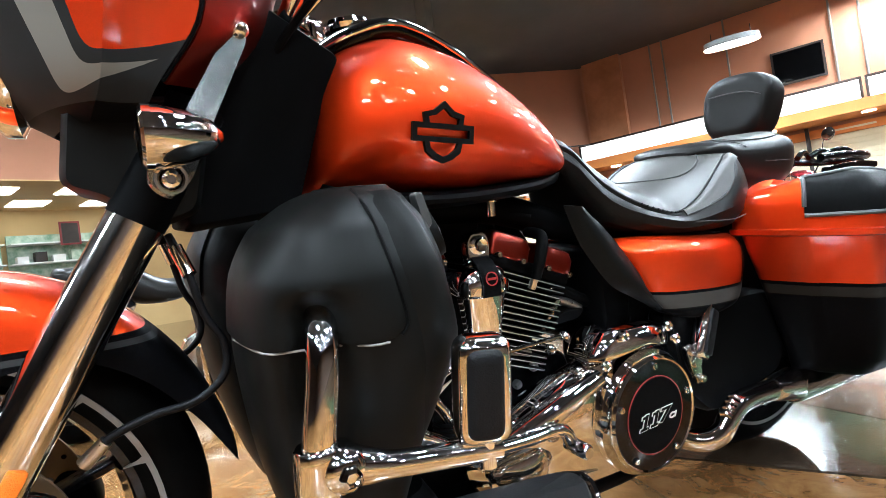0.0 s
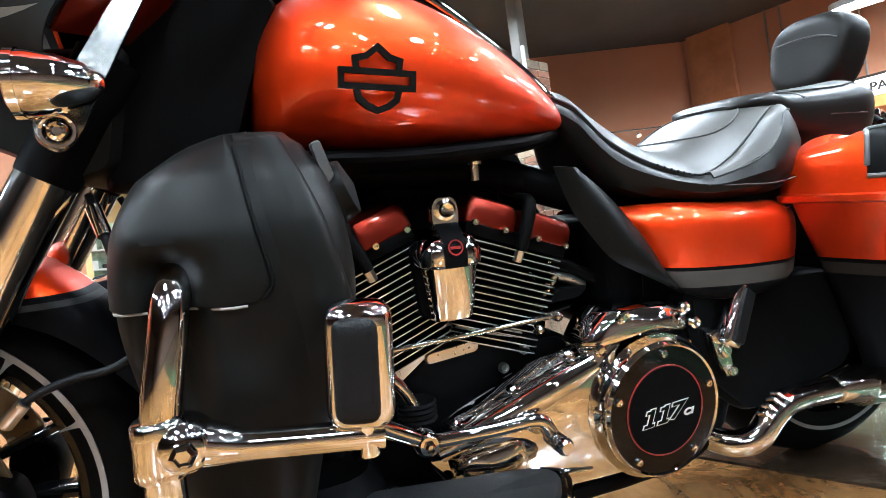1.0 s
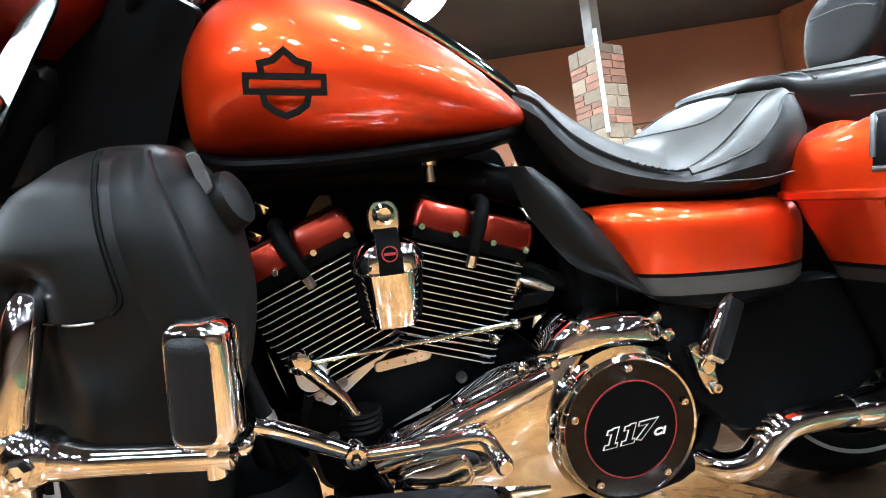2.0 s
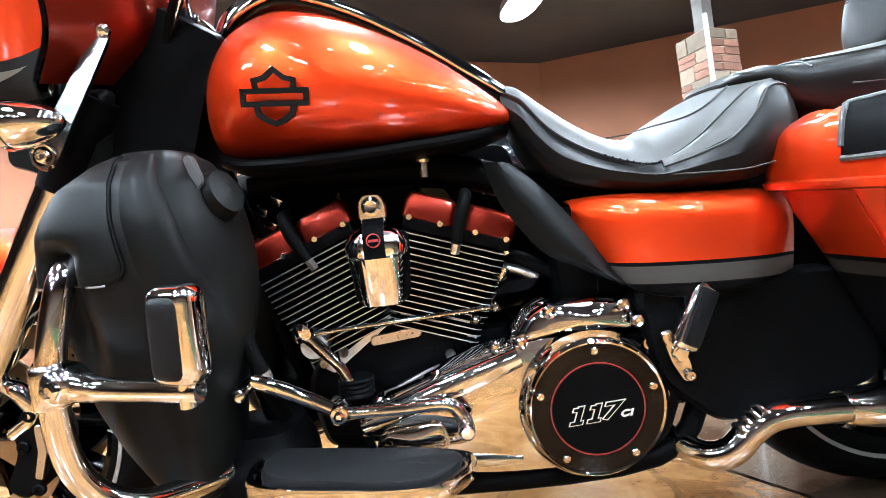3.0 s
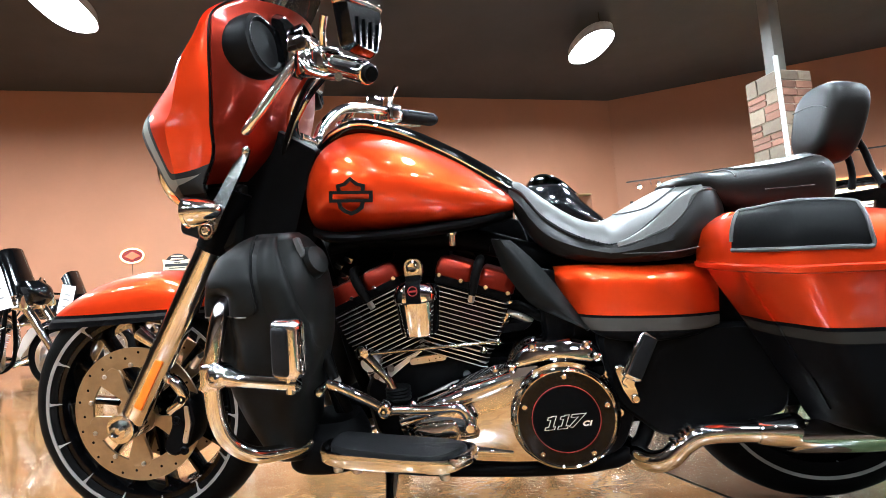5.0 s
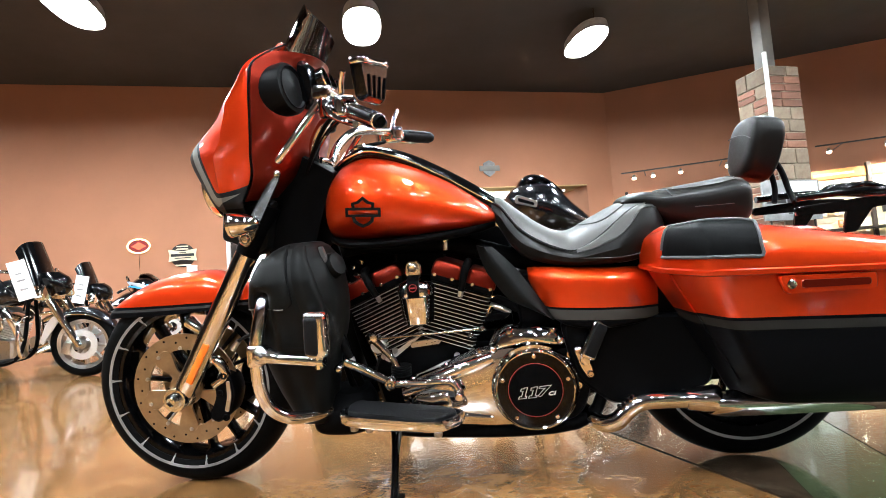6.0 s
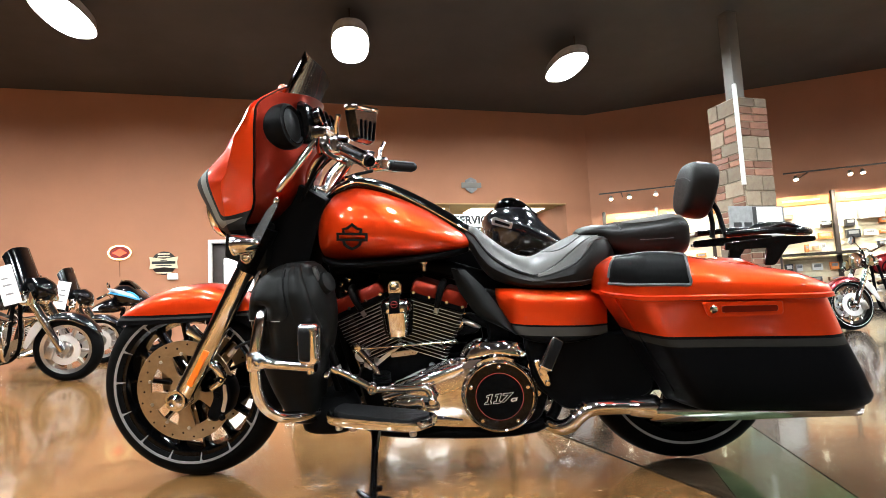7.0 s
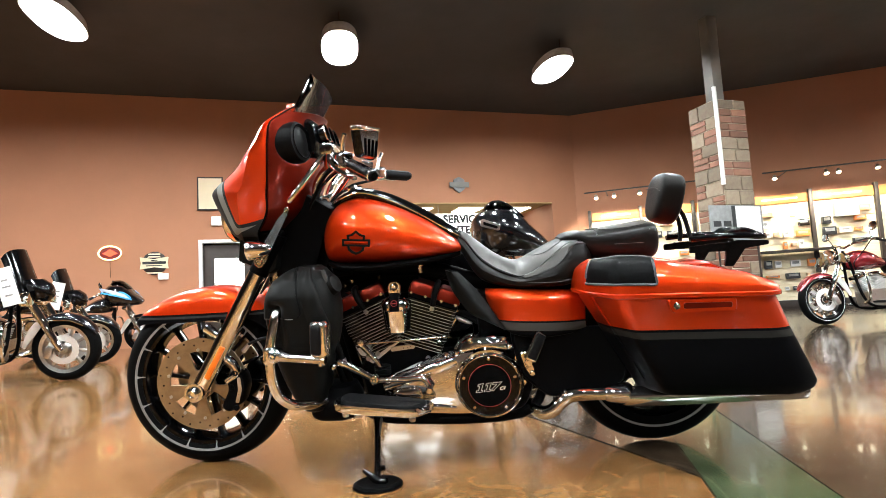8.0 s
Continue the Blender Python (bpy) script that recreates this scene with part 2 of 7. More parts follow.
def slab(pts, y0, y1, r=0.01, bevel=0.004, bm=None, mi=0, k=4, dome=0.0):
    """A plate in the x-z plane from y0 to y1, with round corners and eased edges; dome swells the y0 face."""
    bm = bm or bmesh.new()
    flat = roundpoly([Vector((x, z)) for x, z in pts], r, k)
    c = sum(flat, Vector((0, 0))) / len(flat)
    w = max((p - c).length for p in flat)
    s = 1 - bevel / w
    d = math.copysign(bevel, y1 - y0)
    rings = [[(c.x + (p.x - c.x) * q, y, c.y + (p.y - c.y) * q) for p in flat]
             for y, q in ((y0, s), (y0 + d, 1), (y1 - d, 1), (y1, s))]
    if dome:
        g = math.copysign(dome, y0 - y1)
        rings = [[(c.x + (p.x - c.x) * s * q, y0 + g * (1 - q * q), c.y + (p.y - c.y) * s * q) for p in flat] for q in (0.08, 0.25, 0.45, 0.65, 0.82, 0.93)] + rings
    return loft(rings, bm, mi=mi)


def bolt(c, r, h, axis=(90, 0, 0), bm=None, mi=0, n=10):
    return lathe([(r, 0), (r, h * 0.7), (r * 0.8, h), (r * 0.45, h), (r * 0.4, h * 0.7)], pose(*c, *axis), n, bm, mi)


def text_mesh(words, size, depth, m, bold=0.0, gap=1.0):
    cu = bpy.data.curves.new("words", "FONT")
    cu.body, cu.size, cu.extrude, cu.offset, cu.space_character = words, size, depth, bold, gap
    cu.align_x, cu.align_y = "CENTER", "CENTER"
    ob = bpy.data.objects.new("words", cu)
    me = bpy.data.meshes.new_from_object(ob)
    bm = bmesh.new()
    bm.from_mesh(me)
    bm.transform(m)
    bpy.data.objects.remove(ob)
    bpy.data.meshes.remove(me)
    return bm


def shell(grid, thick, bm=None):
    """A curved sheet through a grid of points, with thickness."""
    bm = bm or bmesh.new()
    vs = [[bm.verts.new(p) for p in row] for row in grid]
    fs = []
    for a, b in zip(vs, vs[1:]):
        for k in range(len(a) - 1):
            fs.append(bm.faces.new((a[k], a[k + 1], b[k + 1], b[k])))
    bmesh.ops.recalc_face_normals(bm, faces=fs)
    bmesh.ops.solidify(bm, geom=fs, thickness=thick)
    return bm


# ---------------------------------------------------------------- the showroom
def frame_on(o, angle):
    """A wall's own frame: x along the wall, y out of the room, z up."""
    return pose(o[0], o[1], 0, 0, 0, angle)


# Three walls that meet at wide angles; along each, x grows to the right as seen from the room.
WALL_A = frame_on((4.75, 12.35), 16.5)
WALL_B = frame_on((4.453, 12.262), -19.1)
WALL_D = frame_on((12.1, 9.61), -70.2)
HIGH = 5.15
DECK = HIGH + 0.1


def wbox(bm, fr, x0, x1, y0, y1, z0, z1, mi=0, bevel=0.0):
    t = bmesh.new()
    bmesh.ops.create_cube(t, size=1, matrix=fr @ pose((x0 + x1) / 2, (y0 + y1) / 2, (z0 + z1) / 2) @ Matrix.Diagonal((x1 - x0, y1 - y0, z1 - z0, 1)))
    if bevel:
        bmesh.ops.bevel(t, geom=t.edges[:], offset=bevel, segments=2, affect="EDGES")
    for f in t.faces:
        f.material_index = mi
    return join(bm, t)


def wallpart(name, fr, spans, mat, label=""):
    bm = bmesh.new()
    for x0, x1, z0, z1 in spans:
        wbox(bm, fr, x0, x1, 0, 0.2, z0, z1)
    return part(name, bm, mat, None, label, kind="structure")


# wall A has the service opening and a doorway
wallpart("wall_north", WALL_A, [(-26, -9.28, 0, DECK), (-9.28, -8.25, 2.10, DECK), (-8.25, -6.4, 0, DECK), (-6.4, -1.0, 2.95, DECK), (-1.0, -0.31, 0, DECK)],
         "wall", "terracotta painted showroom wall with a service opening")
wallpart("wall_east", WALL_B, [(0, 8.1, 0, DECK)], "wall", "terracotta painted showroom wall behind the parts shelves")
wallpart("wall_parts", WALL_D, [(0, 20, 0, DECK)], "wall", "terracotta painted wall above the parts counter")
bm = bmesh.new()
wbox(bm, frame_on((-24, -14), 0), 0, 46, -0.2, 0, 0, DECK)
wbox(bm, frame_on((-22, -14), 90), 0, 20, -0.2, 0, 0, DECK)
part("wall_south", bm, "plaster", None, "plain brown plastered wall closing the showroom", kind="structure")

# the service room behind the opening
bm = bmesh.new()
wbox(bm, WALL_A, -9.4, -0.6, 3.4, 3.5, 0, 3.09)
wbox(bm, WALL_A, -6.9, -6.8, 0.2, 3.4, 0, 3.09)
part("service_room_wall", bm, "service", None, "ochre painted walls of the service room", kind="structure")
part("recess_side_wall", wbox(bmesh.new(), WALL_A, -1.0, -0.9, 0.2, 3.4, 0, 2.96), "wall", None, "terracotta side wall of the service recess", kind="structure")
bm = bmesh.new()
wbox(bm, WALL_A, -6.8, -0.7, 0.2, 3.4, 2.96, 3.01)
part("service_ceiling", bm, "service", None, "low ochre ceiling of the service room", kind="structure")
for k, row in [(k, row) for k in range(4) for row in range(2)]:
    bm = bmesh.new()
    wbox(bm, WALL_A, -5.95 + 1.35 * k - 0.5 * row, -5.3 + 1.35 * k - 0.5 * row, 0.7 + 1.4 * row, 1.4 + 1.4 * row, 2.94, 2.956)
    part("ceiling_light_panel", bm, "panel", None, "square recessed light panel in the service ceiling", category="ceiling light", group="service ceiling lights")

# ceiling of dark metal deck with ribs, in one mesh
bm = bmesh.new()
wbox(bm, pose(0, 0, 0), -26, 24, -15, 20, DECK, DECK + 0.1)
part("ceiling", bm, "ceiling", None, "dark charcoal metal deck ceiling with joists", kind="structure")


# floor: stained, polished concrete in slabs between saw cuts
def floor_material(name, a, b, c):
    m = bpy.data.materials.new(name)
    m.use_nodes = True
    nt = m.node_tree
    bs = nt.nodes["Principled BSDF"]
    geo = nt.nodes.new("ShaderNodeNewGeometry")
    n1 = node(nt, "ShaderNodeTexNoise", Scale=1.1, Detail=8.0, Roughness=0.62, Distortion=0.6)
    n2 = node(nt, "ShaderNodeTexNoise", Scale=7.0, Detail=8.0, Roughness=0.65, Distortion=1.2)
    n3 = node(nt, "ShaderNodeTexNoise", Scale=60.0, Detail=4.0)
    n4 = node(nt, "ShaderNodeTexWave", Scale=0.9, Distortion=14.0, Detail=4.0)
    for n in (n1, n2, n3, n4):
        nt.links.new(geo.outputs["Position"], n.inputs["Vector"])
    r1 = nt.nodes.new("ShaderNodeMapRange")
    r1.inputs[1].default_value, r1.inputs[2].default_value = 0.38, 0.64
    nt.links.new(n1.outputs[0], r1.inputs[0])
    r2 = nt.nodes.new("ShaderNodeMapRange")
    r2.inputs[1].default_value, r2.inputs[2].default_value, r2.inputs[4].default_value = 0.42, 0.7, 0.7
    nt.links.new(n2.outputs[0], r2.inputs[0])
    col = mix_colour(nt, r1.outputs[0], a, b)
    col = mix_colour(nt, r2.outputs[0], col, c)
    vein = math_node(nt, "MULTIPLY", math_node(nt, "GREATER_THAN", n4.outputs[0], 0.985), 0.35)
    col = mix_colour(nt, vein, col, tuple(v * 0.25 for v in c))
    nt.links.new(col, bs.inputs["Base Color"])
    rough = math_node(nt, "MULTIPLY_ADD", n2.outputs[0], 0.16)
    rough.node.inputs[2].default_value = 0.05
    nt.links.new(rough, bs.inputs["Roughness"])
    bs.inputs["Coat Weight"].default_value = 0.32
    bs.inputs["Specular IOR Level"].default_value = 0.38
    bs.inputs["Coat Roughness"].default_value = 0.05
    bp = nt.nodes.new("ShaderNodeBump")
    bp.inputs["Strength"].default_value, bp.inputs["Distance"].default_value = 0.06, 0.01
    nt.links.new(n3.outputs[0], bp.inputs["Height"])
    nt.links.new(bp.outputs[0], bs.inputs["Normal"])
    return m


F_BROWN = floor_material("stained_concrete_brown", (0.19, 0.092, 0.029), (0.105, 0.044, 0.013), (0.26, 0.14, 0.052))
F_GREEN = floor_material("stained_concrete_green", (0.042, 0.055, 0.024), (0.024, 0.038, 0.018), (0.075, 0.08, 0.04))
F_GREY = floor_material("stained_concrete_taupe", (0.040, 0.026, 0.015), (0.022, 0.013, 0.008), (0.068, 0.046, 0.028))

bm = bmesh.new()
wbox(bm, pose(0, 0, 0), -26, 24, -15, 20, -0.2, -0.006)
FLOOR = part("floor", bm, "bronze", None, "polished stained concrete floor in brown, green and taupe slabs", kind="structure")


def floor_slab(pts, mat):
    bm = bmesh.new()
    rings = [[(x, y, z) for x, y in pts] for z in (-0.006, 0.0)]
    loft(rings, bm)
    return part("floor_slab", bm, mat, FLOOR, angle=20)


G = 0.0025


def cut(y, x0, k):
    return x0 + k * y


# two cuts run along the green band, a third crosses the brown slab
LG, LR, LJ = (1.727, 0.222), (2.02, 0.19), (1.46, -0.36)
lo, hi = -14.5, 19.5
Y0 = (LG[0] - LJ[0]) / (LJ[1] - LG[1])
floor_slab([(-25, lo), (cut(lo, *LG) - G, lo), (cut(Y0, *LG) - G, Y0), (cut(hi, *LJ) - G, hi), (-25, hi)], F_BROWN)
floor_slab([(cut(Y0, *LJ) + 2 * G, Y0 + 0.02), (cut(hi, *LG) - G, hi), (cut(hi, *LJ) + G, hi)], F_GREY)
floor_slab([(cut(lo, *LG) + G, lo), (cut(lo, *LR) - G, lo), (cut(hi, *LR) - G, hi), (cut(hi, *LG) + G, hi)], F_GREEN)
floor_slab([(cut(lo, *LR) + G, lo), (23, lo), (23, hi), (cut(hi, *LR) + G, hi)], F_GREY)


# hanging high-bay lamps, glowing below only
def high_bay(m, rods=True, tie=""):
    lamp = thing("high_bay_lamp", m, tie or "long white high-bay lamp hanging from the dark ceiling", "ceiling lamp", "high-bay lamps")
    def oval(z, lx, ly):
        return [(lx * sgnpow(math.cos(2 * math.pi * k / 40), 0.82), ly * sgnpow(math.sin(2 * math.pi * k / 40), 0.82), z) for k in range(40)]
    part("housing", loft([oval(0.15, 0.30, 0.10), oval(0.145, 0.45, 0.18), oval(0.10, 0.64, 0.29), oval(-0.055, 0.66, 0.31), oval(-0.055, 0.645, 0.295), oval(0.06, 0.62, 0.28)]), "lampcase", lamp)
    part("diffuser", loft([oval(0.03, 0.61, 0.265), oval(0.012, 0.63, 0.28), oval(0.010, 0.60, 0.26), oval(0.010, 0.2, 0.08)]), "lamp", lamp, "bright warm white diffuser")
    drop = DECK - m.translation.z
    for x in (-0.45, 0.45):
        part("hanger_rod", tube([(x, 0, 0.08), (x, 0, drop)], 0.012, n=6), "bronze", lamp)
    return lamp


LZ = 4.9
first = high_bay(pose(-4.38, 5.50, LZ, 0, 0, 100))
for k in range(6):
    for j in range(-1, 4):
        x, y = -8.17 + 3.79 * k + 1.35 * j, 4.13 + 1.37 * k - 3.95 * j
        if (k, j) == (1, 0) or (k, j) in ((5, -1), (4, -1), (0, -1), (1, -1), (2, -1), (3, -1), (4, 0), (5, 0), (5, 1), (4, 1)):
            continue
        copy_thing(first, pose(x, y, LZ, 0, 0, 100))
copy_thing(first, pose(10.9, 4.8, 3.92, 0, 0, 118) @ Matrix.Scale(0.74, 4))
copy_thing(first, pose(9.6, 0.5, LZ, 0, 0, 40))


# small round pendants over the floor behind and beside the camera
def pendant(m):
    lamp = thing("pendant_lamp", m, "small round pendant lamp under the dark ceiling", "ceiling lamp", "pendant lamps")
    part("pendant_shade", lathe([(0.04, 0.22), (0.06, 0.20), (0.13, 0.0), (0.135, -0.02), (0.125, -0.02), (0.055, 0.18)], pose(0, 0, 0), n=20), "bronze", lamp)
    part("pendant_glass", lathe([(0.0, 0.0), (0.068, 0.0), (0.074, 0.03), (0.0, 0.05)], pose(0, 0, 0), n=20), "pendant", lamp, "bright round glass")
    part("pendant_rod", tube([(0, 0, 0.2), (0, 0, DECK - m.translation.z)], 0.008, n=6), "bronze", lamp)
    return lamp


first = pendant(pose(-5.5, -3.2, 4.3))
for i in range(7):
    for j in range(5):
        if (i, j) != (0, 0):
            copy_thing(first, pose(-5.5 + 2.2 * i + 0.5 * j, -3.2 - 1.8 * j + 0.3 * i, 4.3))


# ---------------------------------------------------------------- the touring motorcycle
BIKE = thing("motorcycle", pose(0.011, 0.08, 0, 0, 0, -3.46) @ pose(0, 0, 0, 7.5), "orange and black touring motorcycle with chrome trim on its stand", "motorcycle")


def bikepart(name, bm, mat, label="", parent=None, angle=38):
    return part(name, bm, mat, parent or BIKE, label, angle)


def wheel(name, x, z, tyre_r, tyre_w, rim_r, count, label):
    c = pose(x, 0, z, 90)
    w = tyre_w / 2
    hub = bikepart(name, lathe([(0.035, -0.075), (0.045, -0.06), (0.045, -0.03), (0.034, -0.02), (0.034, 0.02), (0.045, 0.03), (0.045, 0.06), (0.035, 0.075)], c), "gloss", label)
    prof = []
    for k in range(25):
        a = math.radians(-118 + 236 * k / 24)
        prof.append((tyre_r - w * 0.86 + w * 0.86 * math.cos(a), w * math.sin(a)))
    t = lathe(prof + [(rim_r - 0.01, w * 0.62), (rim_r - 0.01, -w * 0.62)], c, n=72, closed=True)
    part("tyre", t, "rubber", hub, "black street tyre")
    r = rim_r
    part("rim", lathe([(r - 0.028, -0.052), (r + 0.004, -0.058), (r + 0.004, -0.046), (r - 0.02, -0.03), (r - 0.03, 0), (r - 0.02, 0.03), (r + 0.004, 0.046), (r + 0.004, 0.058),
                       (r - 0.028, 0.052), (r - 0.045, 0)], c, n=72, closed=True), "gloss", hub)
    for s in (-1, 1):
        part("rim_edge", lathe([(r - 0.0005, s * 0.050), (r + 0.005, s * 0.050), (r + 0.006, s * (w + 0.0020)), (r - 0.0015, s * (w + 0.0008))], c, n=72, closed=True), "machined", hub, "machined bright rim edge")
    sp = None
    for k in range(count):
        a = 360 * k / count + 6
        if sp is None:
            bm = bmesh.new()
            rows = [(0.03, 0.030, 0.009), (r * 0.5, 0.022, 0.0055), (r * 0.85, 0.024, 0.006), (r - 0.035, 0.034, 0.010), (r - 0.026, 0.046, 0.014)]
            rings = []
            for q, dy, hw in rows:
                rings.append([(q, -dy, -hw * 0.6), (q, -dy + 0.004, -hw), (q, dy - 0.004, -hw), (q, dy, -hw * 0.6), (q, dy, hw * 0.6), (q, dy - 0.004, hw), (q, -dy + 0.004, hw), (q, -dy, hw * 0.6)])
            loft(rings, bm)
            sp = part("spoke", bm, "gloss", hub)
            sp.matrix_basis = pose(x, 0, z, 0, a, 0)
            bm = bmesh.new()
            loft([[(q, y, z) for y, z in ((-dy, -hw), (-dy, hw), (-dy + 0.008, hw), (-dy + 0.008, -hw))] for q, dy, hw in ((r - 0.028, w - 0.012, 0.0010), (r - 0.016, w - 0.006, 0.0020), (r - 0.007, w - 0.002, 0.0034), (r + 0.001, w, 0.0064))], bm)
            tick = part("spoke_tip", bm, "machined", hub, "machined bright spoke tip")
            tick.matrix_basis = sp.matrix_basis.copy()
        else:
            for o in (sp, tick):
                q = new(o.name.split(".")[0], o.data)
                q.parent = hub
                q.matrix_basis = pose(x, 0, z, 0, a, 0)
                tagged(q, o.get("label", ""))
    return hub


FW = wheel("front_wheel", 0.0, 0.323, 0.323, 0.13, 0.258, 14, "black cast front wheel with bright spoke tips")
RW = wheel("rear_wheel", 1.62, 0.318, 0.318, 0.165, 0.244, 14, "black cast rear wheel")
RW.location.y = 0.045

FW.location.x = -0.027
RW.location.x = 0.022


def brake_disc(y, hub):
    c = pose(0.0, y, 0.318, 90)
    bm = lathe([(0.122, -0.003), (0.172, -0.003), (0.172, 0.003), (0.122, 0.003)], c, n=64, closed=True)
    disc = part("brake_disc", bm, "disc", hub, "drilled bare steel brake disc")
    bm = bmesh.new()
    for k in range(5):
        a = 72 * k + 20
        bmx = slab([(0.03, -0.022), (0.058, -0.013), (0.115, -0.033), (0.135, -0.021), (0.135, 0.021), (0.115, 0.033), (0.058, 0.013), (0.03, 0.022)], -0.004, 0.004, r=0.008, bevel=0.001)
        bmx.transform(pose(0, y, 0.318, 0, a, 0))
        join(bm, bmx)
    lathe([(0.02, -0.006), (0.052, -0.006), (0.052, 0.006), (0.02, 0.006)], c, n=32, bm=bm, closed=True)
    part("disc_carrier", bm, "disc", hub)
    hole = None
    for k in range(26):
        a = radians(360 / 26 * k)
        q = 0.146 if k % 2 else 0.160
        m = pose(q * math.cos(a), y - 0.003, 0.318 + q * math.sin(a), 90)
        if hole is None:
            hole = part("disc_hole", lathe([(0.0036, 0), (0.0036, 0.0006), (0.0, 0.0006)], Matrix(), n=8), "black", hub).data
            bpy.data.objects["disc_hole" if y < 0 else "disc_hole.026"].matrix_basis = m
        else:
            ob = new("disc_hole", hole)
            ob.parent = hub
            ob.matrix_basis = m
    for k in range(10):
        a = radians(36 * k + 20)
        part("disc_bolt", bolt((0.128 * math.cos(a), y - 0.003, 0.318 + 0.128 * math.sin(a)), 0.006, 0.005), "steel", hub)


brake_disc(-0.075, FW)
brake_disc(0.075, FW)


def caliper(y):
    s = 1 if y < 0 else -1
    bm = slab([(0.085, 0.235), (0.115, 0.215), (0.165, 0.25), (0.185, 0.31), (0.175, 0.36), (0.135, 0.375), (0.115, 0.34), (0.12, 0.30)], y - 0.035, y + 0.035, r=0.018, bevel=0.008)
    c = bikepart("brake_caliper", bm, "black", "black four-piston brake caliper")
    c.location.x = -0.027
    part("caliper_badge", slab([(0.143, 0.255), (0.155, 0.252), (0.170, 0.30), (0.166, 0.345), (0.156, 0.345), (0.156, 0.30)], y - s * 0.035, y - s * 0.039, r=0.004, bevel=0.001), "steel", c)
    for x, z in ((0.145, 0.235), (0.15, 0.362), (0.132, 0.31)):
        part("caliper_bolt", bolt((x, y - s * 0.033, z), 0.011, 0.008, (90 * s, 0, 0)), "black", c)


caliper(-0.085)
caliper(0.085)


# ---- front fork
def fork_leg(y):
    s = -1 if y < 0 else 1
    a, b = Vector((-0.016, y, 0.30)), Vector((0.326, y, 0.868))
    d = b - a
    leg = bikepart("fork_leg", tube([a, a + d * 0.04, a + d * 0.10, a + d * 0.73, a + d * 0.75], [0.024, 0.03, 0.0335, 0.0335, 0.032], sub=3, n=24), "fork", "chrome fork leg with an amber reflector")
    part("fork_sleeve", tube([a + d * 0.745, a + d * 0.76, a + d * 0.98], [0.033, 0.0355, 0.0355], n=24, sub=2), "black", leg, "black fork sleeve")
    part("axle_boss", lathe([(0.034, -0.035), (0.036, -0.03), (0.036, 0.03), (0.034, 0.035)], pose(-0.020, y, 0.305, 90)), "chrome", leg)
    part("axle_nut", lathe([(0.022, 0), (0.024, 0.006), (0.022, 0.016), (0.013, 0.022), (0.012, 0.014)], pose(-0.020, y + s * 0.03, 0.305, -90 * s), n=12), "chrome", leg)
    if s < 0:
        ang = -math.degrees(math.atan2(d.z, d.x))
        p = a + d * 0.20
        part("reflector", box((p.x + 0.012, y - 0.031, p.z - 0.004), (0.132, 0.010, 0.021), (0, ang, 0), 0.004), "amber", leg, "long amber reflector strip")
        part("caliper_bracket", tube([(0.075, y + 0.01, 0.42), (0.11, y + 0.01, 0.40), (0.125, y + 0.01, 0.36), (0.085, y + 0.01, 0.33)], [0.012, 0.016, 0.013, 0.012], n=10), "chrome", leg)


fork_leg(-0.122)
fork_leg(0.122)
bikepart("steering_neck_cover", slab([(0.29, 0.70), (0.44, 0.715), (0.475, 0.82), (0.505, 0.90), (0.522, 0.935), (0.417, 1.0), (0.368, 1.0), (0.325, 0.90)], -0.105, 0.105, r=0.012, bevel=0.012), "black",
         "black plastic cover behind the fork")
bikepart("fork_cowl", slab([(0.166, 0.766), (0.205, 0.752), (0.262, 0.710), (0.31, 0.725), (0.34, 0.87), (0.18, 0.865)], -0.135, 0.135, r=0.014, bevel=0.012), "satin", "satin black cowl below the fairing")
bikepart("triple_clamp", slab([(0.27, 0.86), (0.42, 0.955), (0.44, 0.985), (0.42, 1.0), (0.26, 0.91)], -0.095, 0.095, r=0.012, bevel=0.008), "black")

# ---- front fender: a strip swept round the tyre, orange with a black and grey hem
F_PAINT = two_tone("fender_paint", ORANGE, 0.582, 0.0, line=0.008, stripe=0.016, grey=(0.03, 0.03, 0.03))

bm = bmesh.new()
grid = []
for x, top, hw, low in spline([(-0.272, 0.553, 0.02, 0.546), (-0.25, 0.575, 0.05, 0.547), (-0.19, 0.615, 0.072, 0.55), (-0.10, 0.654, 0.085, 0.551), (0.0, 0.674, 0.09, 0.553), (0.09, 0.674, 0.09, 0.556),
                           (0.17, 0.648, 0.088, 0.56), (0.24, 0.60, 0.085, 0.525), (0.30, 0.53, 0.082, 0.46), (0.338, 0.455, 0.08, 0.40), (0.350, 0.415, 0.078, 0.38)], 5):
    row = []
    for k in range(21):
        a = math.pi * k / 20
        c, s = sgnpow(math.cos(a), 0.55), abs(math.sin(a)) ** 0.75
        row.append((x, -hw * c, low + (top - low) * s))
    grid.append(row)
bikepart("front_fender", shell(grid, 0.004, bm), F_PAINT, "orange front fender with a black lower edge").location.x = -0.022

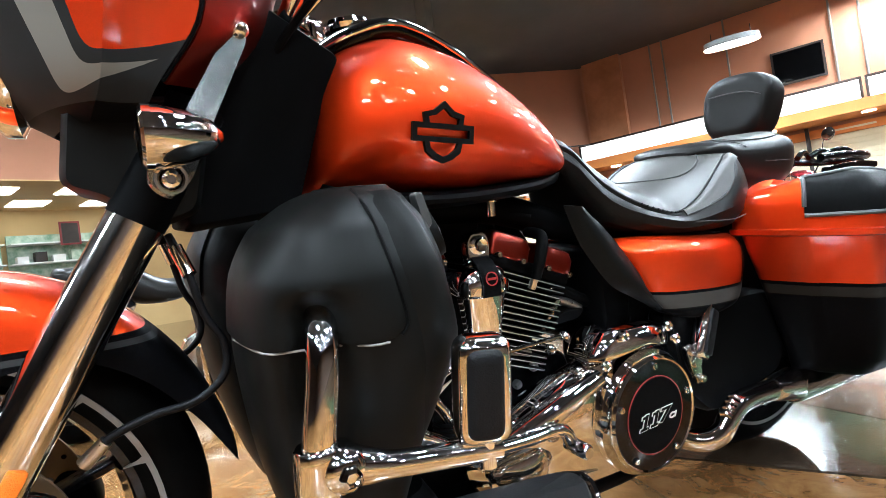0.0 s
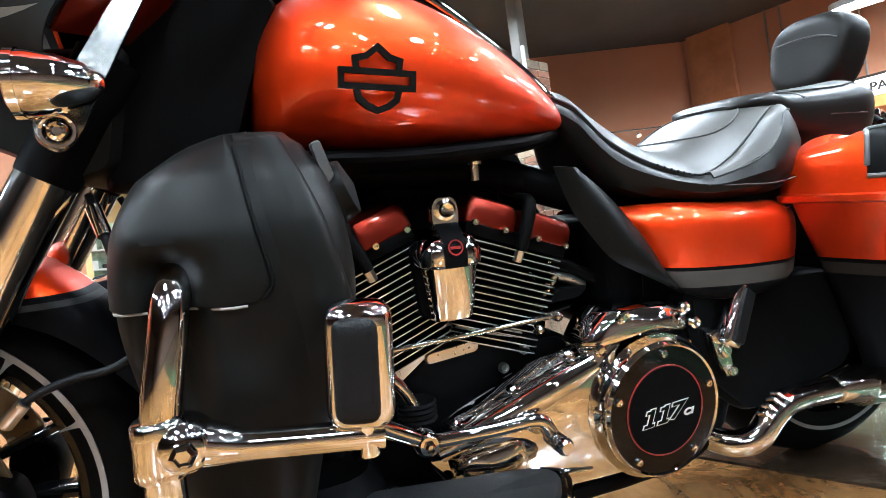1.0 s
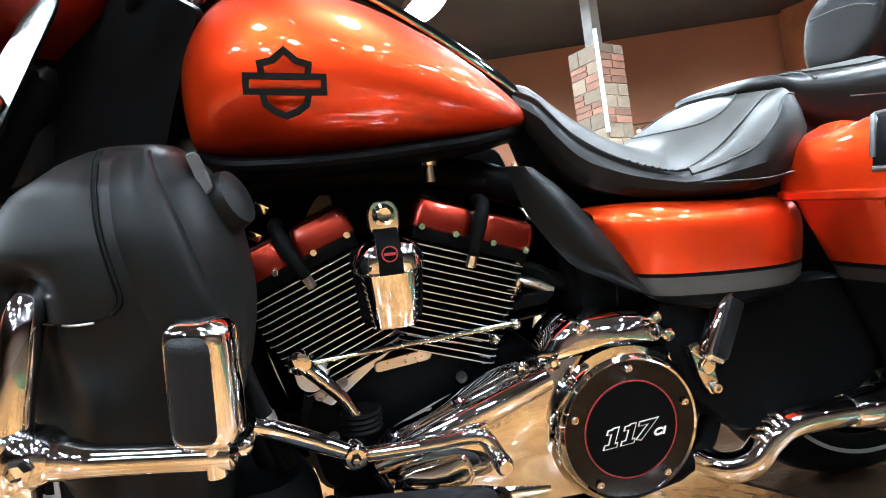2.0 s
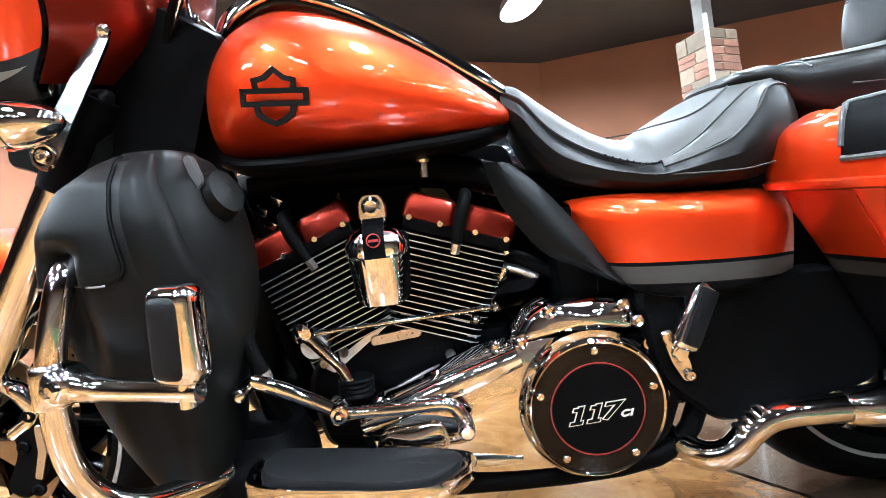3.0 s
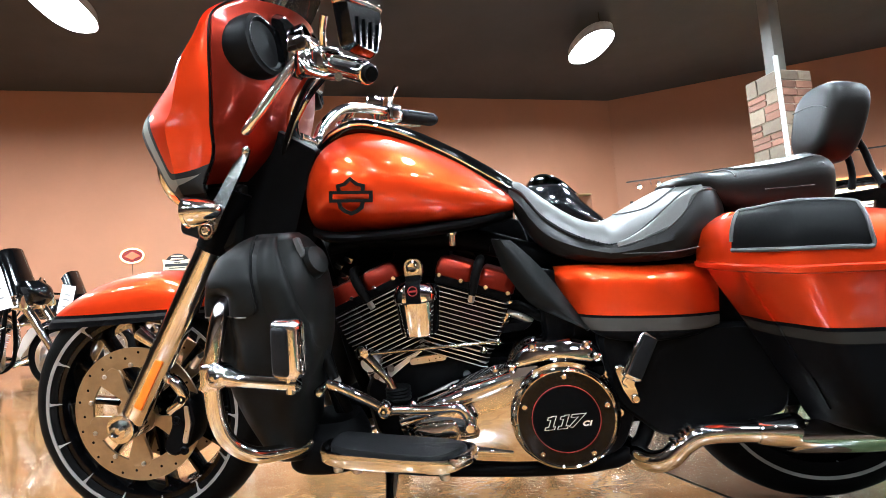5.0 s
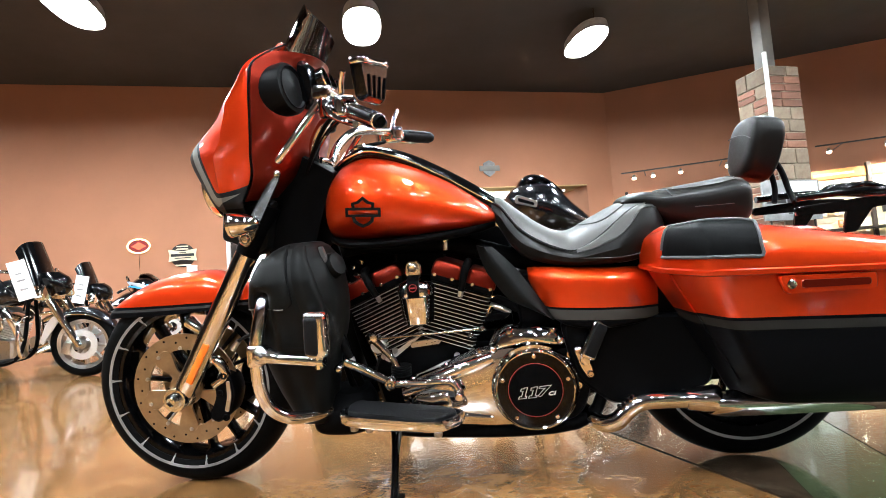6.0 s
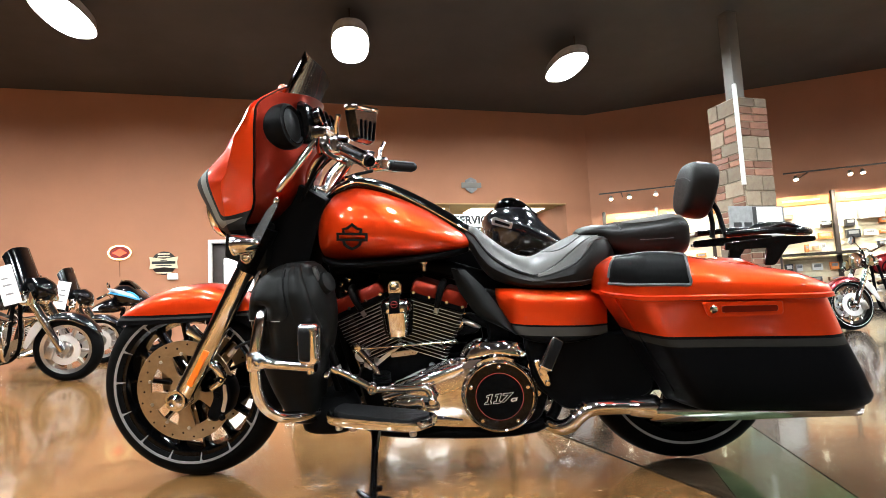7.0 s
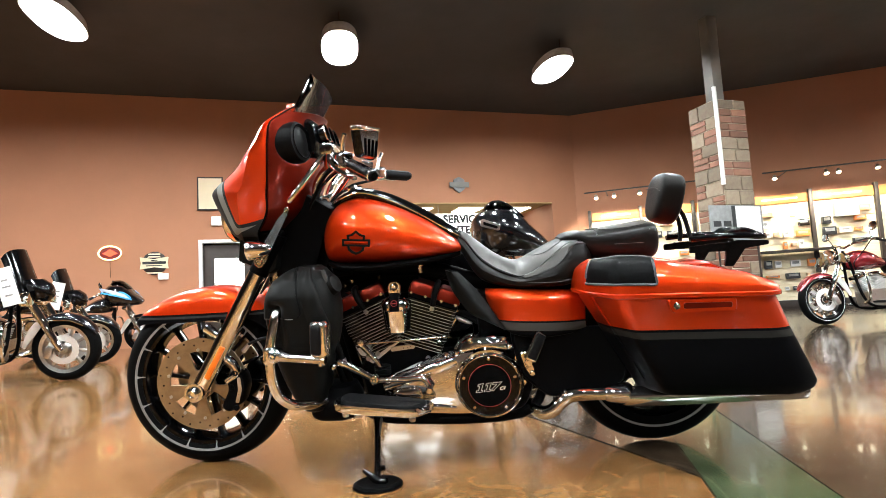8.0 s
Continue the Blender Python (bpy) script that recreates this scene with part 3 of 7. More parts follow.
# ---- batwing fairing
# height, nose, widest point (x, y), rear edge (x, y)
FAIR = [(0.835, 0.16, 0.205, 0.146, 0.255, 0.144), (0.87, 0.11, 0.22, 0.206, 0.275, 0.199), (0.93, 0.075, 0.23, 0.241, 0.315, 0.222), (0.99, 0.045, 0.238, 0.264, 0.325, 0.238),
        (1.025, 0.04, 0.261, 0.272, 0.332, 0.245), (1.06, 0.09, 0.273, 0.276, 0.337, 0.25), (1.095, 0.155, 0.283, 0.274, 0.341, 0.253), (1.13, 0.195, 0.293, 0.272, 0.344, 0.255),
        (1.18, 0.235, 0.32, 0.26, 0.349, 0.255), (1.23, 0.265, 0.345, 0.246, 0.358, 0.243), (1.27, 0.295, 0.38, 0.196, 0.395, 0.199), (1.305, 0.35, 0.405, 0.126, 0.418, 0.129)]


def fair_row(z, xf, xw, yw, xe, ye, grow=0.0):
    half = []
    for k in range(17):
        t = k / 16
        half.append((xf - grow + (xw - xf) * (0.78 * t**1.06 + 0.22 * t**4), (yw + grow) * (1.12 * t**0.85 - 0.12 * t**3)))
    for k in range(1, 6):
        t = k / 5
        half.append((xw + (xe - xw) * t, (yw + grow) + (ye - yw) * t - 0.010 * math.sin(t * math.pi)))
    return [(x, -y, z) for x, y in reversed(half)] + [(x, y, z) for x, y in half[1:]]


grid = [fair_row(*r) for r in spline(FAIR, 5)]
FA_PAINT = surface("fairing_paint", ORANGE, rough=0.44, metal=0.80, coat=1.0, var=0.12, scale=3.0, flake=0.5, rough_var=0.06, spec=0.2)


def fair_pick(nt, x, y, z):
    # bands that follow the front and lower edge of the shell in a V
    def side(x0, z0, x1, z1):
        l = math.hypot(x1 - x0, z1 - z0)
        nx, nz = -(z1 - z0) / l, (x1 - x0) / l
        return math_node(nt, "ADD", math_node(nt, "MULTIPLY", math_node(nt, "SUBTRACT", x, x0), nx), math_node(nt, "MULTIPLY", math_node(nt, "SUBTRACT", z, z0), nz))
    def vee(left, right, soft):
        e = math_node(nt, "SMOOTH_MIN", side(*left), side(*right))
        e.node.inputs[2].default_value = soft
        return e
    below = math_node(nt, "LESS_THAN", z, 1.05)
    orange_edge = vee((0.170, 1.062, 0.210, 0.891), (0.210, 0.891, 0.365, 0.924), 0.035)
    grey_in = vee((0.157, 1.058, 0.204, 0.880), (0.204, 0.880, 0.290, 0.894), 0.028)
    grey_out = vee((0.122, 1.050, 0.184, 0.856), (0.184, 0.856, 0.290, 0.897), 0.028)
    charcoal = math_node(nt, "MULTIPLY", math_node(nt, "LESS_THAN", orange_edge, 0.0), below)
    grey = math_node(nt, "MULTIPLY", math_node(nt, "MULTIPLY", math_node(nt, "LESS_THAN", grey_in, 0.0), math_node(nt, "GREATER_THAN", grey_out, 0.0)), below)
    return [(charcoal, (0.022, 0.024, 0.025)), (grey, (0.17, 0.175, 0.16)), (math_node(nt, "LESS_THAN", z, 0.852), (0.004, 0.004, 0.004))]


shift_base(FA_PAINT, fair_pick)
FAIRING = bikepart("fairing", shell(grid, 0.005), FA_PAINT, "orange batwing fairing with a grey and charcoal lower band")
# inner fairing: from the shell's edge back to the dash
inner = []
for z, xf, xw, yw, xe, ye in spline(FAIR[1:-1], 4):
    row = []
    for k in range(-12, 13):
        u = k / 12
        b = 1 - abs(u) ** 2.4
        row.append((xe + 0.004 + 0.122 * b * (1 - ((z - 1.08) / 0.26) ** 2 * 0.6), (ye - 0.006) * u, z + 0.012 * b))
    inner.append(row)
# The orange paint again, darkened to carry the shade inside the fairing.
SHADED_ORANGE = surface("dark_red_candy_paint", (0.155, 0.0085, 0.0012), rough=0.34, metal=0.85, coat=0.3, var=0.15, scale=3.0, flake=0.4)
part("inner_fairing", shell(inner, 0.004), SHADED_ORANGE, FAIRING, "inner fairing in shade-darkened orange")
part("edge_seal", tube([(xe + 0.003, -ye - 0.001, z) for z, xf, xw, yw, xe, ye in FAIR[1:]], 0.0025, n=8, sub=4), "black", FAIRING)
for s in (-1, 1):
    part("fairing_strut", tube([(0.410, s * 0.254, 0.962), (0.424, s * 0.254, 0.978), (0.524, s * 0.239, 1.096), (0.535, s * 0.235, 1.11)], [0.008, 0.011, 0.011, 0.008], n=14), "chrome", FAIRING, "chrome strut behind the fairing")
part("dash_panel", slab([(0.435, 1.12), (0.475, 1.12), (0.49, 1.17), (0.475, 1.25), (0.44, 1.265)], -0.135, 0.135, r=0.012, bevel=0.02), "gloss", FAIRING, "gloss black instrument panel")
for y in (-0.176, 0.176):
    part("speaker_grille", lathe([(0.073, -0.06), (0.072, 0.0), (0.068, 0.009), (0.058, 0.013), (0.052, 0.008), (0.0, 0.018)], pose(0.434, y, 1.168, 0, 84, math.copysign(12, y)), n=36), "speaker", FAIRING, "round black fairing speaker")
    part("speaker_rim", lathe([(0.057, 0.0115), (0.060, 0.0115), (0.060, 0.0145), (0.057, 0.0145)], pose(0.434, y, 1.168, 0, 84, math.copysign(12, y)), n=36, closed=True), "gloss", FAIRING, "gloss speaker rim")
for y in (-0.07, 0.0, 0.07):
    part("gauge", lathe([(0.036, 0), (0.036, 0.02), (0.030, 0.022), (0.029, 0.012), (0.0, 0.012)], pose(0.487, y, 1.205, 0, 75, 0)), "gloss", FAIRING)
    part("gauge_ring", lathe([(0.032, 0.019), (0.036, 0.019), (0.036, 0.024), (0.032, 0.024)], pose(0.487, y, 1.205, 0, 75, 0), closed=True), "chrome", FAIRING, "chrome gauge bezel")
# headlight in the nose
part("headlight_ring", lathe([(0.088, 0.0), (0.10, 0.006), (0.10, 0.022), (0.09, 0.035), (0.086, 0.02)], pose(0.135, 0, 0.935, 0, -90, 0), n=40, closed=True), "chrome", FAIRING, "chrome headlight ring")
part("headlight_lens", lathe([(0.088, 0.0), (0.084, 0.014), (0.05, 0.026), (0.0, 0.03)], pose(0.135, 0, 0.935, 0, -90, 0), n=32), "lens", FAIRING)
part("headlight_bowl", lathe([(0.088, 0.0), (0.06, -0.03), (0.0, -0.045)], pose(0.135, 0, 0.935, 0, -90, 0), n=32), "chrome", FAIRING)
# windscreen
grid = []
for i in range(9):
    t = i / 8
    hw = 0.15 * (1 - 0.12 * t**3)
    row = []
    for k in range(-12, 13):
        u = k / 12
        a = u * 1.0
        row.append((0.382 + 0.075 * t + 0.07 * (1 - math.cos(a)), hw * math.sin(a) / math.sin(1.0), 1.295 + 0.14 * t * (1 - 0.30 * abs(u) ** 5) - 0.015 * u * u))
    grid.append(row)
screen = part("windscreen", shell(grid, 0.004), "smoke", FAIRING, "short dark smoked windscreen")
part("screen_trim", tube([(0.412, -0.145, 1.288), (0.392, -0.10, 1.306), (0.375, -0.05, 1.314), (0.370, 0, 1.316), (0.375, 0.05, 1.314), (0.392, 0.10, 1.306), (0.412, 0.145, 1.288)], [0.008, 0.015, 0.017, 0.017, 0.017, 0.015, 0.008], n=14), "orange", FAIRING, "orange trim at the foot of the windscreen")
for y in (-0.10, -0.04, 0.04, 0.10):
    part("screen_bolt", bolt((0.378 + 1.4 * y * y, y, 1.324 - 0.9 * y * y), 0.007, 0.006, (0, -35, 0)), "chrome", FAIRING)

# ---- turn signals and the brackets that carry them
for s in (-1, 1):
    y = s * 0.232
    sig = bikepart("turn_signal", lathe([(0.030, -0.037), (0.0335, -0.033), (0.0335, -0.022), (0.029, 0.0), (0.020, 0.025), (0.008, 0.039), (0.0, 0.041)], pose(0.289, y, 0.806, 0, 90, 0), n=28), "chrome", "chrome bullet turn signal")
    part("signal_lens", lathe([(0.0, -0.037), (0.029, -0.0375), (0.027, -0.042), (0.0, -0.047)], pose(0.289, y, 0.806, 0, 90, 0), n=24), "lens", sig)
    part("signal_ring", lathe([(0.030, -0.041), (0.035, -0.038), (0.035, -0.030), (0.032, -0.030)], pose(0.289, y, 0.806, 0, 90, 0), n=28, closed=True), "chrome", sig)
    bm = slab([(0.230, 0.747), (0.253, 0.729), (0.275, 0.747), (0.304, 0.80), (0.364, 0.900), (0.364, 0.920), (0.347, 0.917), (0.274, 0.812), (0.235, 0.78)], s * 0.157, s * 0.166, r=0.012, bevel=0.004)
    for v in bm.verts:
        k = max(0.0, min(1.0, (0.92 - v.co.z) / 0.18))
        v.co += Vector((0.014 + 0.006 * k, s * (0.004 + 0.034 * k), 0.030 - 0.020 * k))
    br = bikepart("signal_bracket", bm, "dull_steel", "polished fork bracket")
    part("bracket_bolt", lathe([(0.012, 0.0), (0.012, 0.004), (0.009, 0.009), (0.006, 0.010), (0.0045, 0.006), (0.0, 0.006)], pose(0.275, s * 0.202, 0.764, -90 * s), n=20), "chrome", br)
    part("bracket_ring", lathe([(0.013, 0), (0.018, 0), (0.017, 0.004), (0.014, 0.004)], pose(0.275, s * 0.2025, 0.764, -90 * s), closed=True), "chrome", br)
    part("bracket_screw", lathe([(0.011, 0.0), (0.011, 0.006), (0.007, 0.011), (0.004, 0.012), (0.003, 0.008), (0.0, 0.008)], pose(0.370, s * 0.169, 0.939, -90 * s), n=20), "chrome", br)

# ---- lower fairings with glovebox doors
LOW = [(0.235, 0.42, 0.47, 0.12, 0.22), (0.25, 0.395, 0.48, 0.10, 0.255), (0.29, 0.376, 0.485, 0.09, 0.282), (0.35, 0.356, 0.495, 0.09, 0.310), (0.42, 0.338, 0.512, 0.09, 0.336), (0.50, 0.325, 0.538, 0.09, 0.358),
       (0.575, 0.318, 0.552, 0.10, 0.381), (0.65, 0.326, 0.547, 0.11, 0.378), (0.70, 0.352, 0.533, 0.13, 0.356), (0.73, 0.395, 0.512, 0.16, 0.326), (0.742, 0.425, 0.497, 0.19, 0.305)]
LOW_E = 2 / 2.9


def lower_row(z):
    rows = LOW
    i = max(j for j in range(len(rows) - 1) if rows[j][0] <= z + 1e-9)
    p = [np.array(rows[max(0, min(len(rows) - 1, j))]) for j in (i - 1, i, i + 1, i + 2)]
    t = (z - p[1][0]) / (p[2][0] - p[1][0])
    return 0.5 * (2 * p[1] + (p[2] - p[0]) * t + (2 * p[0] - 5 * p[1] + 4 * p[2] - p[3]) * t**2 + (3 * p[1] - p[0] - 3 * p[2] + p[3]) * t**3)


def ease(a, b, v):
    t = max(0.0, min(1.0, (v - a) / (b - a)))
    return t * t * (3 - 2 * t)


def lower_point(z, ang, grow=0.0, s=-1):
    """A point of the lower fairing; a channel in its outer face takes the engine guard."""
    _, x0, x1, y0, y1 = lower_row(z)
    x = (x0 + x1) / 2 + ((x1 - x0) / 2 + grow) * sgnpow(math.cos(ang), LOW_E)
    y = (y0 + y1) / 2 + ((y1 - y0) / 2 + grow) * sgnpow(math.sin(ang), LOW_E)
    if y > (y0 + y1) / 2:
        y -= 0.040 * math.exp(-((x - 0.374) / 0.025) ** 2) * ease(0.646, 0.618, z) * ease(0.42, 0.54, z)
    return (x, s * y, z)


def lower_angle(z, x):
    """The turn at which the outer face of the lower fairing reaches x."""
    _, x0, x1, y0, y1 = lower_row(z)
    return math.acos(max(-1.0, min(1.0, sgnpow(max(-1.0, min(1.0, (x - (x0 + x1) / 2) / ((x1 - x0) / 2))), 1 / LOW_E))))


def door_edge(z):
    x = float(np.interp(z, [0.58, 0.60, 0.67, 0.742], [0.461, 0.459, 0.446, 0.438]))
    d = max(0.0, 0.608 - z) / 0.022
    return x - 0.022 * (1 - math.sqrt(max(0.0, 1 - d * d)))


for s in (-1, 1):
    zs = [0.235 + (0.742 - 0.235) * (0.5 - 0.5 * math.cos(math.pi * i / 70)) for i in range(71)]
    zs = [min(z, 0.7419) for z in zs]
    low = bikepart("lower_fairing", loft([[lower_point(z, 2 * math.pi * k / 140, 0, s) for k in range(140)] for z in zs]), "satin", "satin black lower fairing with a glovebox")
    # door panel, proud of the shell
    grid = []
    for i in range(25):
        z = 0.587 + 0.152 * i / 24
        a0, a1 = lower_angle(z, door_edge(z)), radians(212)
        grid.append([lower_point(z, a0 + (a1 - a0) * k / 60, 0.0045 if k else 0.002, s) for k in range(61)])
    part("glovebox_door", shell(grid, 0.003), "satin", low, "rounded glovebox door")
    part("door_gap", tube([lower_point(z, lower_angle(z, door_edge(z) + 0.003), 0.0015, s) for z in (0.589, 0.596, 0.606, 0.63, 0.67, 0.71, 0.738)], 0.0022, n=6, sub=3), "rubber", low)
    # raised shoulder that runs down the outer face and fades out
    grid = []
    for i in range(29):
        z = 0.42 + 0.315 * i / 28
        xl = float(np.interp(z, [0.42, 0.558, 0.66, 0.736], [0.490, 0.480, 0.460, 0.452]))
        xr = float(np.interp(z, [0.42, 0.56, 0.66, 0.734], [0.530, 0.540, 0.515, 0.486]))
        a0, a1 = lower_angle(z, xl), lower_angle(z, xr)
        up = 0.010 * min(1.0, i / 14)
        grid.append([lower_point(z, a0 + (a1 - a0) * k / 10, -0.001 + up * min(1.0, 3.2 * k / 10, 3.2 * (10 - k) / 10) ** 0.7, s) for k in range(11)])
    part("outer_rib", shell(grid, 0.004), "satin", low, "raised shoulder")
    # Grey bead paints the light that the door's lower seam catches.
    part("seam", tube([lower_point(0.5845, lower_angle(0.5845, x), 0.0040, s) for x in (0.3175, 0.33, 0.355, 0.39, 0.42, 0.438)], 0.0013, n=6, sub=3), "post", low, "thin grey line of caught light on the door seam")
    part("vent_knob", lathe([(0.03, -0.03), (0.036, 0.0), (0.030, 0.022), (0.0, 0.028)], pose(0.536, s * 0.275, 0.675, 0, 70, 18 * s), n=24), "satin", low, "round vent knob")
    part("vent_lever", slab([(0.515, 0.728), (0.525, 0.731), (0.537, 0.693), (0.528, 0.683)], s * 0.295, s * 0.312, r=0.004, bevel=0.002), "frame_grey", low, "grey vent lever")
    rh = bikepart("oil_cooler_hose", tube([(0.495, s * 0.20, 0.60), (0.507, s * 0.21, 0.537), (0.525, s * 0.205, 0.46), (0.541, s * 0.20, 0.40), (0.555, s * 0.17, 0.33)], 0.012, n=12), "rubber", "black oil cooler hose with steel clips")
    for p0, p1 in (((0.5055, s * 0.2095, 0.545), (0.5085, s * 0.2103, 0.531)), ((0.538, s * 0.201, 0.412), (0.541, s * 0.2, 0.40))):
        part("hose_clip", tube([p0, p1], 0.0135, n=14), "steel", rh)
    bikepart("lower_fairing_base", stack([(0.195, 0.44, 0.56, s * 0.06, s * 0.20), (0.215, 0.41, 0.59, s * 0.05, s * 0.235), (0.27, 0.42, 0.59, s * 0.05, s * 0.235), (0.31, 0.44, 0.57, s * 0.06, s * 0.20)], n=20), "black", "black lower spoiler")

# ---- engine guard, highway pegs
for s in (-1, 1):
    g = bikepart("engine_guard", tube([(0.375, s * 0.235, 0.602), (0.358, s * 0.290, 0.604), (0.350, s * 0.319, 0.590), (0.343, s * 0.334, 0.552), (0.330, s * 0.343, 0.48), (0.328, s * 0.340, 0.385), (0.343, s * 0.325, 0.325), (0.378, s * 0.295, 0.288), (0.415, s * 0.235, 0.270), (0.46, s * 0.16, 0.258), (0.50, s * 0.09, 0.25)],
                                      0.0165, n=20, sub=6), "chrome", "curved chrome engine guard")
    g.location = (0.028, s * 0.040, 0.011)
    part("clamp", tube([(0.3275, s * 0.341, 0.438), (0.3275, s * 0.341, 0.442), (0.328, s * 0.3415, 0.464), (0.329, s * 0.342, 0.486), (0.329, s * 0.342, 0.490)], [0.0185, 0.0225, 0.0225, 0.0225, 0.0185], n=24, sub=2), "chrome", g)
    part("clamp_knuckle", lathe([(0.0, -0.028), (0.012, -0.026), (0.020, -0.020), (0.024, -0.010), (0.024, 0.010), (0.020, 0.020), (0.012, 0.026), (0.0, 0.028)], pose(0.348, s * 0.346, 0.466, 90), n=24), "chrome", g)
    part("clamp_bolt", lathe([(0.011, 0.0), (0.011, 0.008), (0.007, 0.012), (0.0055, 0.008), (0.0, 0.008)], pose(0.348, s * 0.370, 0.466, -90 * s), n=6), "chrome", g)
    part("peg_arm", tube([(0.348, s * 0.346, 0.466), (0.375, s * 0.352, 0.460), (0.405, s * 0.357, 0.455), (0.512, s * 0.372, 0.446)], [0.022, 0.018, 0.0135, 0.0135], n=18), "chrome", g)
    pg = part("highway_peg", box((0.497, s * 0.370, 0.513), (0.060, 0.044, 0.114), (0, 3, 16 * s), 0.0205, seg=5), "chrome", g, "chrome framed highway peg")
    part("peg_stem", tube([(0.497, s * 0.374, 0.43), (0.497, s * 0.374, 0.47)], 0.009, n=12), "chrome", g)
    bm = box((0.4925, s * 0.3805, 0.512), (0.042, 0.034, 0.096), (0, 3, 16 * s), 0.016, seg=4)
    part("peg_rubber", bm, "pad", g, "black rubber pad")

# ---- tank, console and emblem
TANK = [(0.468, 0.765, 0.85, 0.046, 0.5), (0.485, 0.738, 0.905, 0.121, 0.46), (0.53, 0.722, 0.957, 0.175, 0.44), (0.6, 0.716, 0.98, 0.205, 0.43), (0.68, 0.715, 0.966, 0.209, 0.43),
        (0.76, 0.719, 0.932, 0.196, 0.43), (0.85, 0.726, 0.88, 0.159, 0.42), (0.92, 0.736, 0.828, 0.113, 0.42), (0.965, 0.748, 0.79, 0.063, 0.45), (0.982, 0.76, 0.772, 0.014, 0.5)]
TK = bikepart("fuel_tank", hull(TANK, n=48, sub=6, e=2.15), "orange", "pearl orange fuel tank")
# Black strip modelled in place of the thin shadow along the tank's bottom.
part("tank_base", hull([(x, zb - 0.012, zb + 0.02, hw * 0.80, 0.5) for x, zb, zt, hw, w in TANK[1:-1]], n=24, e=3), "black", TK)
CON = [(0.505, 0.925, 0.965, 0.06, 0.5), (0.55, 0.94, 0.992, 0.092, 0.5), (0.62, 0.955, 1.008, 0.104, 0.5), (0.72, 0.92, 0.98, 0.094, 0.5), (0.83, 0.86, 0.922, 0.072, 0.5), (0.92, 0.80, 0.864, 0.052, 0.5), (0.975, 0.775, 0.822, 0.03, 0.5)]
part("console", hull(CON, n=24, sub=6, e=2.6), "gloss", TK, "gloss black tank console")
for s in (-1, 1):
    part("console_trim", tube([(x, s * hw * 1.0, (zb + zt) / 2 + 0.004) for x, zb, zt, hw, w in CON], 0.0035, n=8, sub=5), "chrome", TK)
part("fuel_cap", lathe([(0.036, 0), (0.038, 0.008), (0.033, 0.016), (0.0, 0.02)], pose(0.575, 0, 1.0, 0, -6, 0), n=28), "chrome", TK)


def emblem(s):
    """A raised black badge: a shield outline with a bar across."""
    def ring(outer, inner, bm):
        a = [(x, z) for x, z in outer]
        b = [(x, z) for x, z in inner]
        n = len(a)
        rows = [[(x, 0.0, z) for x, z in a], [(x, -0.006, z) for x, z in a], [(x, -0.006, z) for x, z in b], [(x, 0.0, z) for x, z in b]]
        rows.append(rows[0])
        loft(rows, bm, caps=False)
    bm = bmesh.new()
    top = [(-0.030, 0.012), (-0.032, 0.026), (-0.016, 0.030), (0.0, 0.043), (0.016, 0.030), (0.032, 0.026), (0.030, 0.012)]
    topi = [(-0.0225, 0.0125), (-0.024, 0.0205), (-0.012, 0.0235), (0.0, 0.0335), (0.012, 0.0235), (0.024, 0.0205), (0.0225, 0.0125)]
    bot = [(-0.030, -0.012), (-0.027, -0.026), (-0.015, -0.035), (0.0, -0.041), (0.015, -0.035), (0.027, -0.026), (0.030, -0.012)]
    boti = [(-0.0225, -0.0125), (-0.020, -0.021), (-0.011, -0.028), (0.0, -0.0325), (0.011, -0.028), (0.020, -0.021), (0.0225, -0.0125)]
    bar = [(-0.048, -0.0125), (-0.048, 0.0125), (0.048, 0.0125), (0.048, -0.0125)]
    bari = [(-0.041, -0.0055), (-0.041, 0.0055), (0.041, 0.0055), (0.041, -0.0055)]
    ring(top, topi, bm)
    ring(bot, boti, bm)
    ring(bar, bari, bm)
    bm.transform(pose(0.617, s * 0.2105, 0.809, -4 * s, 4.5, 0 if s < 0 else 180))
    return part("tank_badge", bm, "satin", TK, "raised black shield and bar badge", angle=20)


emblem(-1)
emblem(1)

# ---- seat, pillion, backrest
SEAT = [(0.95, 0.79, 0.832, 0.04, 0.6), (0.98, 0.75, 0.828, 0.08, 0.62), (1.03, 0.675, 0.785, 0.112, 0.5), (1.09, 0.632, 0.732, 0.145, 0.44), (1.16, 0.609, 0.708, 0.172, 0.38), (1.23, 0.602, 0.724, 0.188, 0.34),
        (1.30, 0.604, 0.764, 0.190, 0.36), (1.35, 0.616, 0.79, 0.180, 0.42), (1.39, 0.642, 0.795, 0.158, 0.5), (1.42, 0.69, 0.778, 0.105, 0.55)]
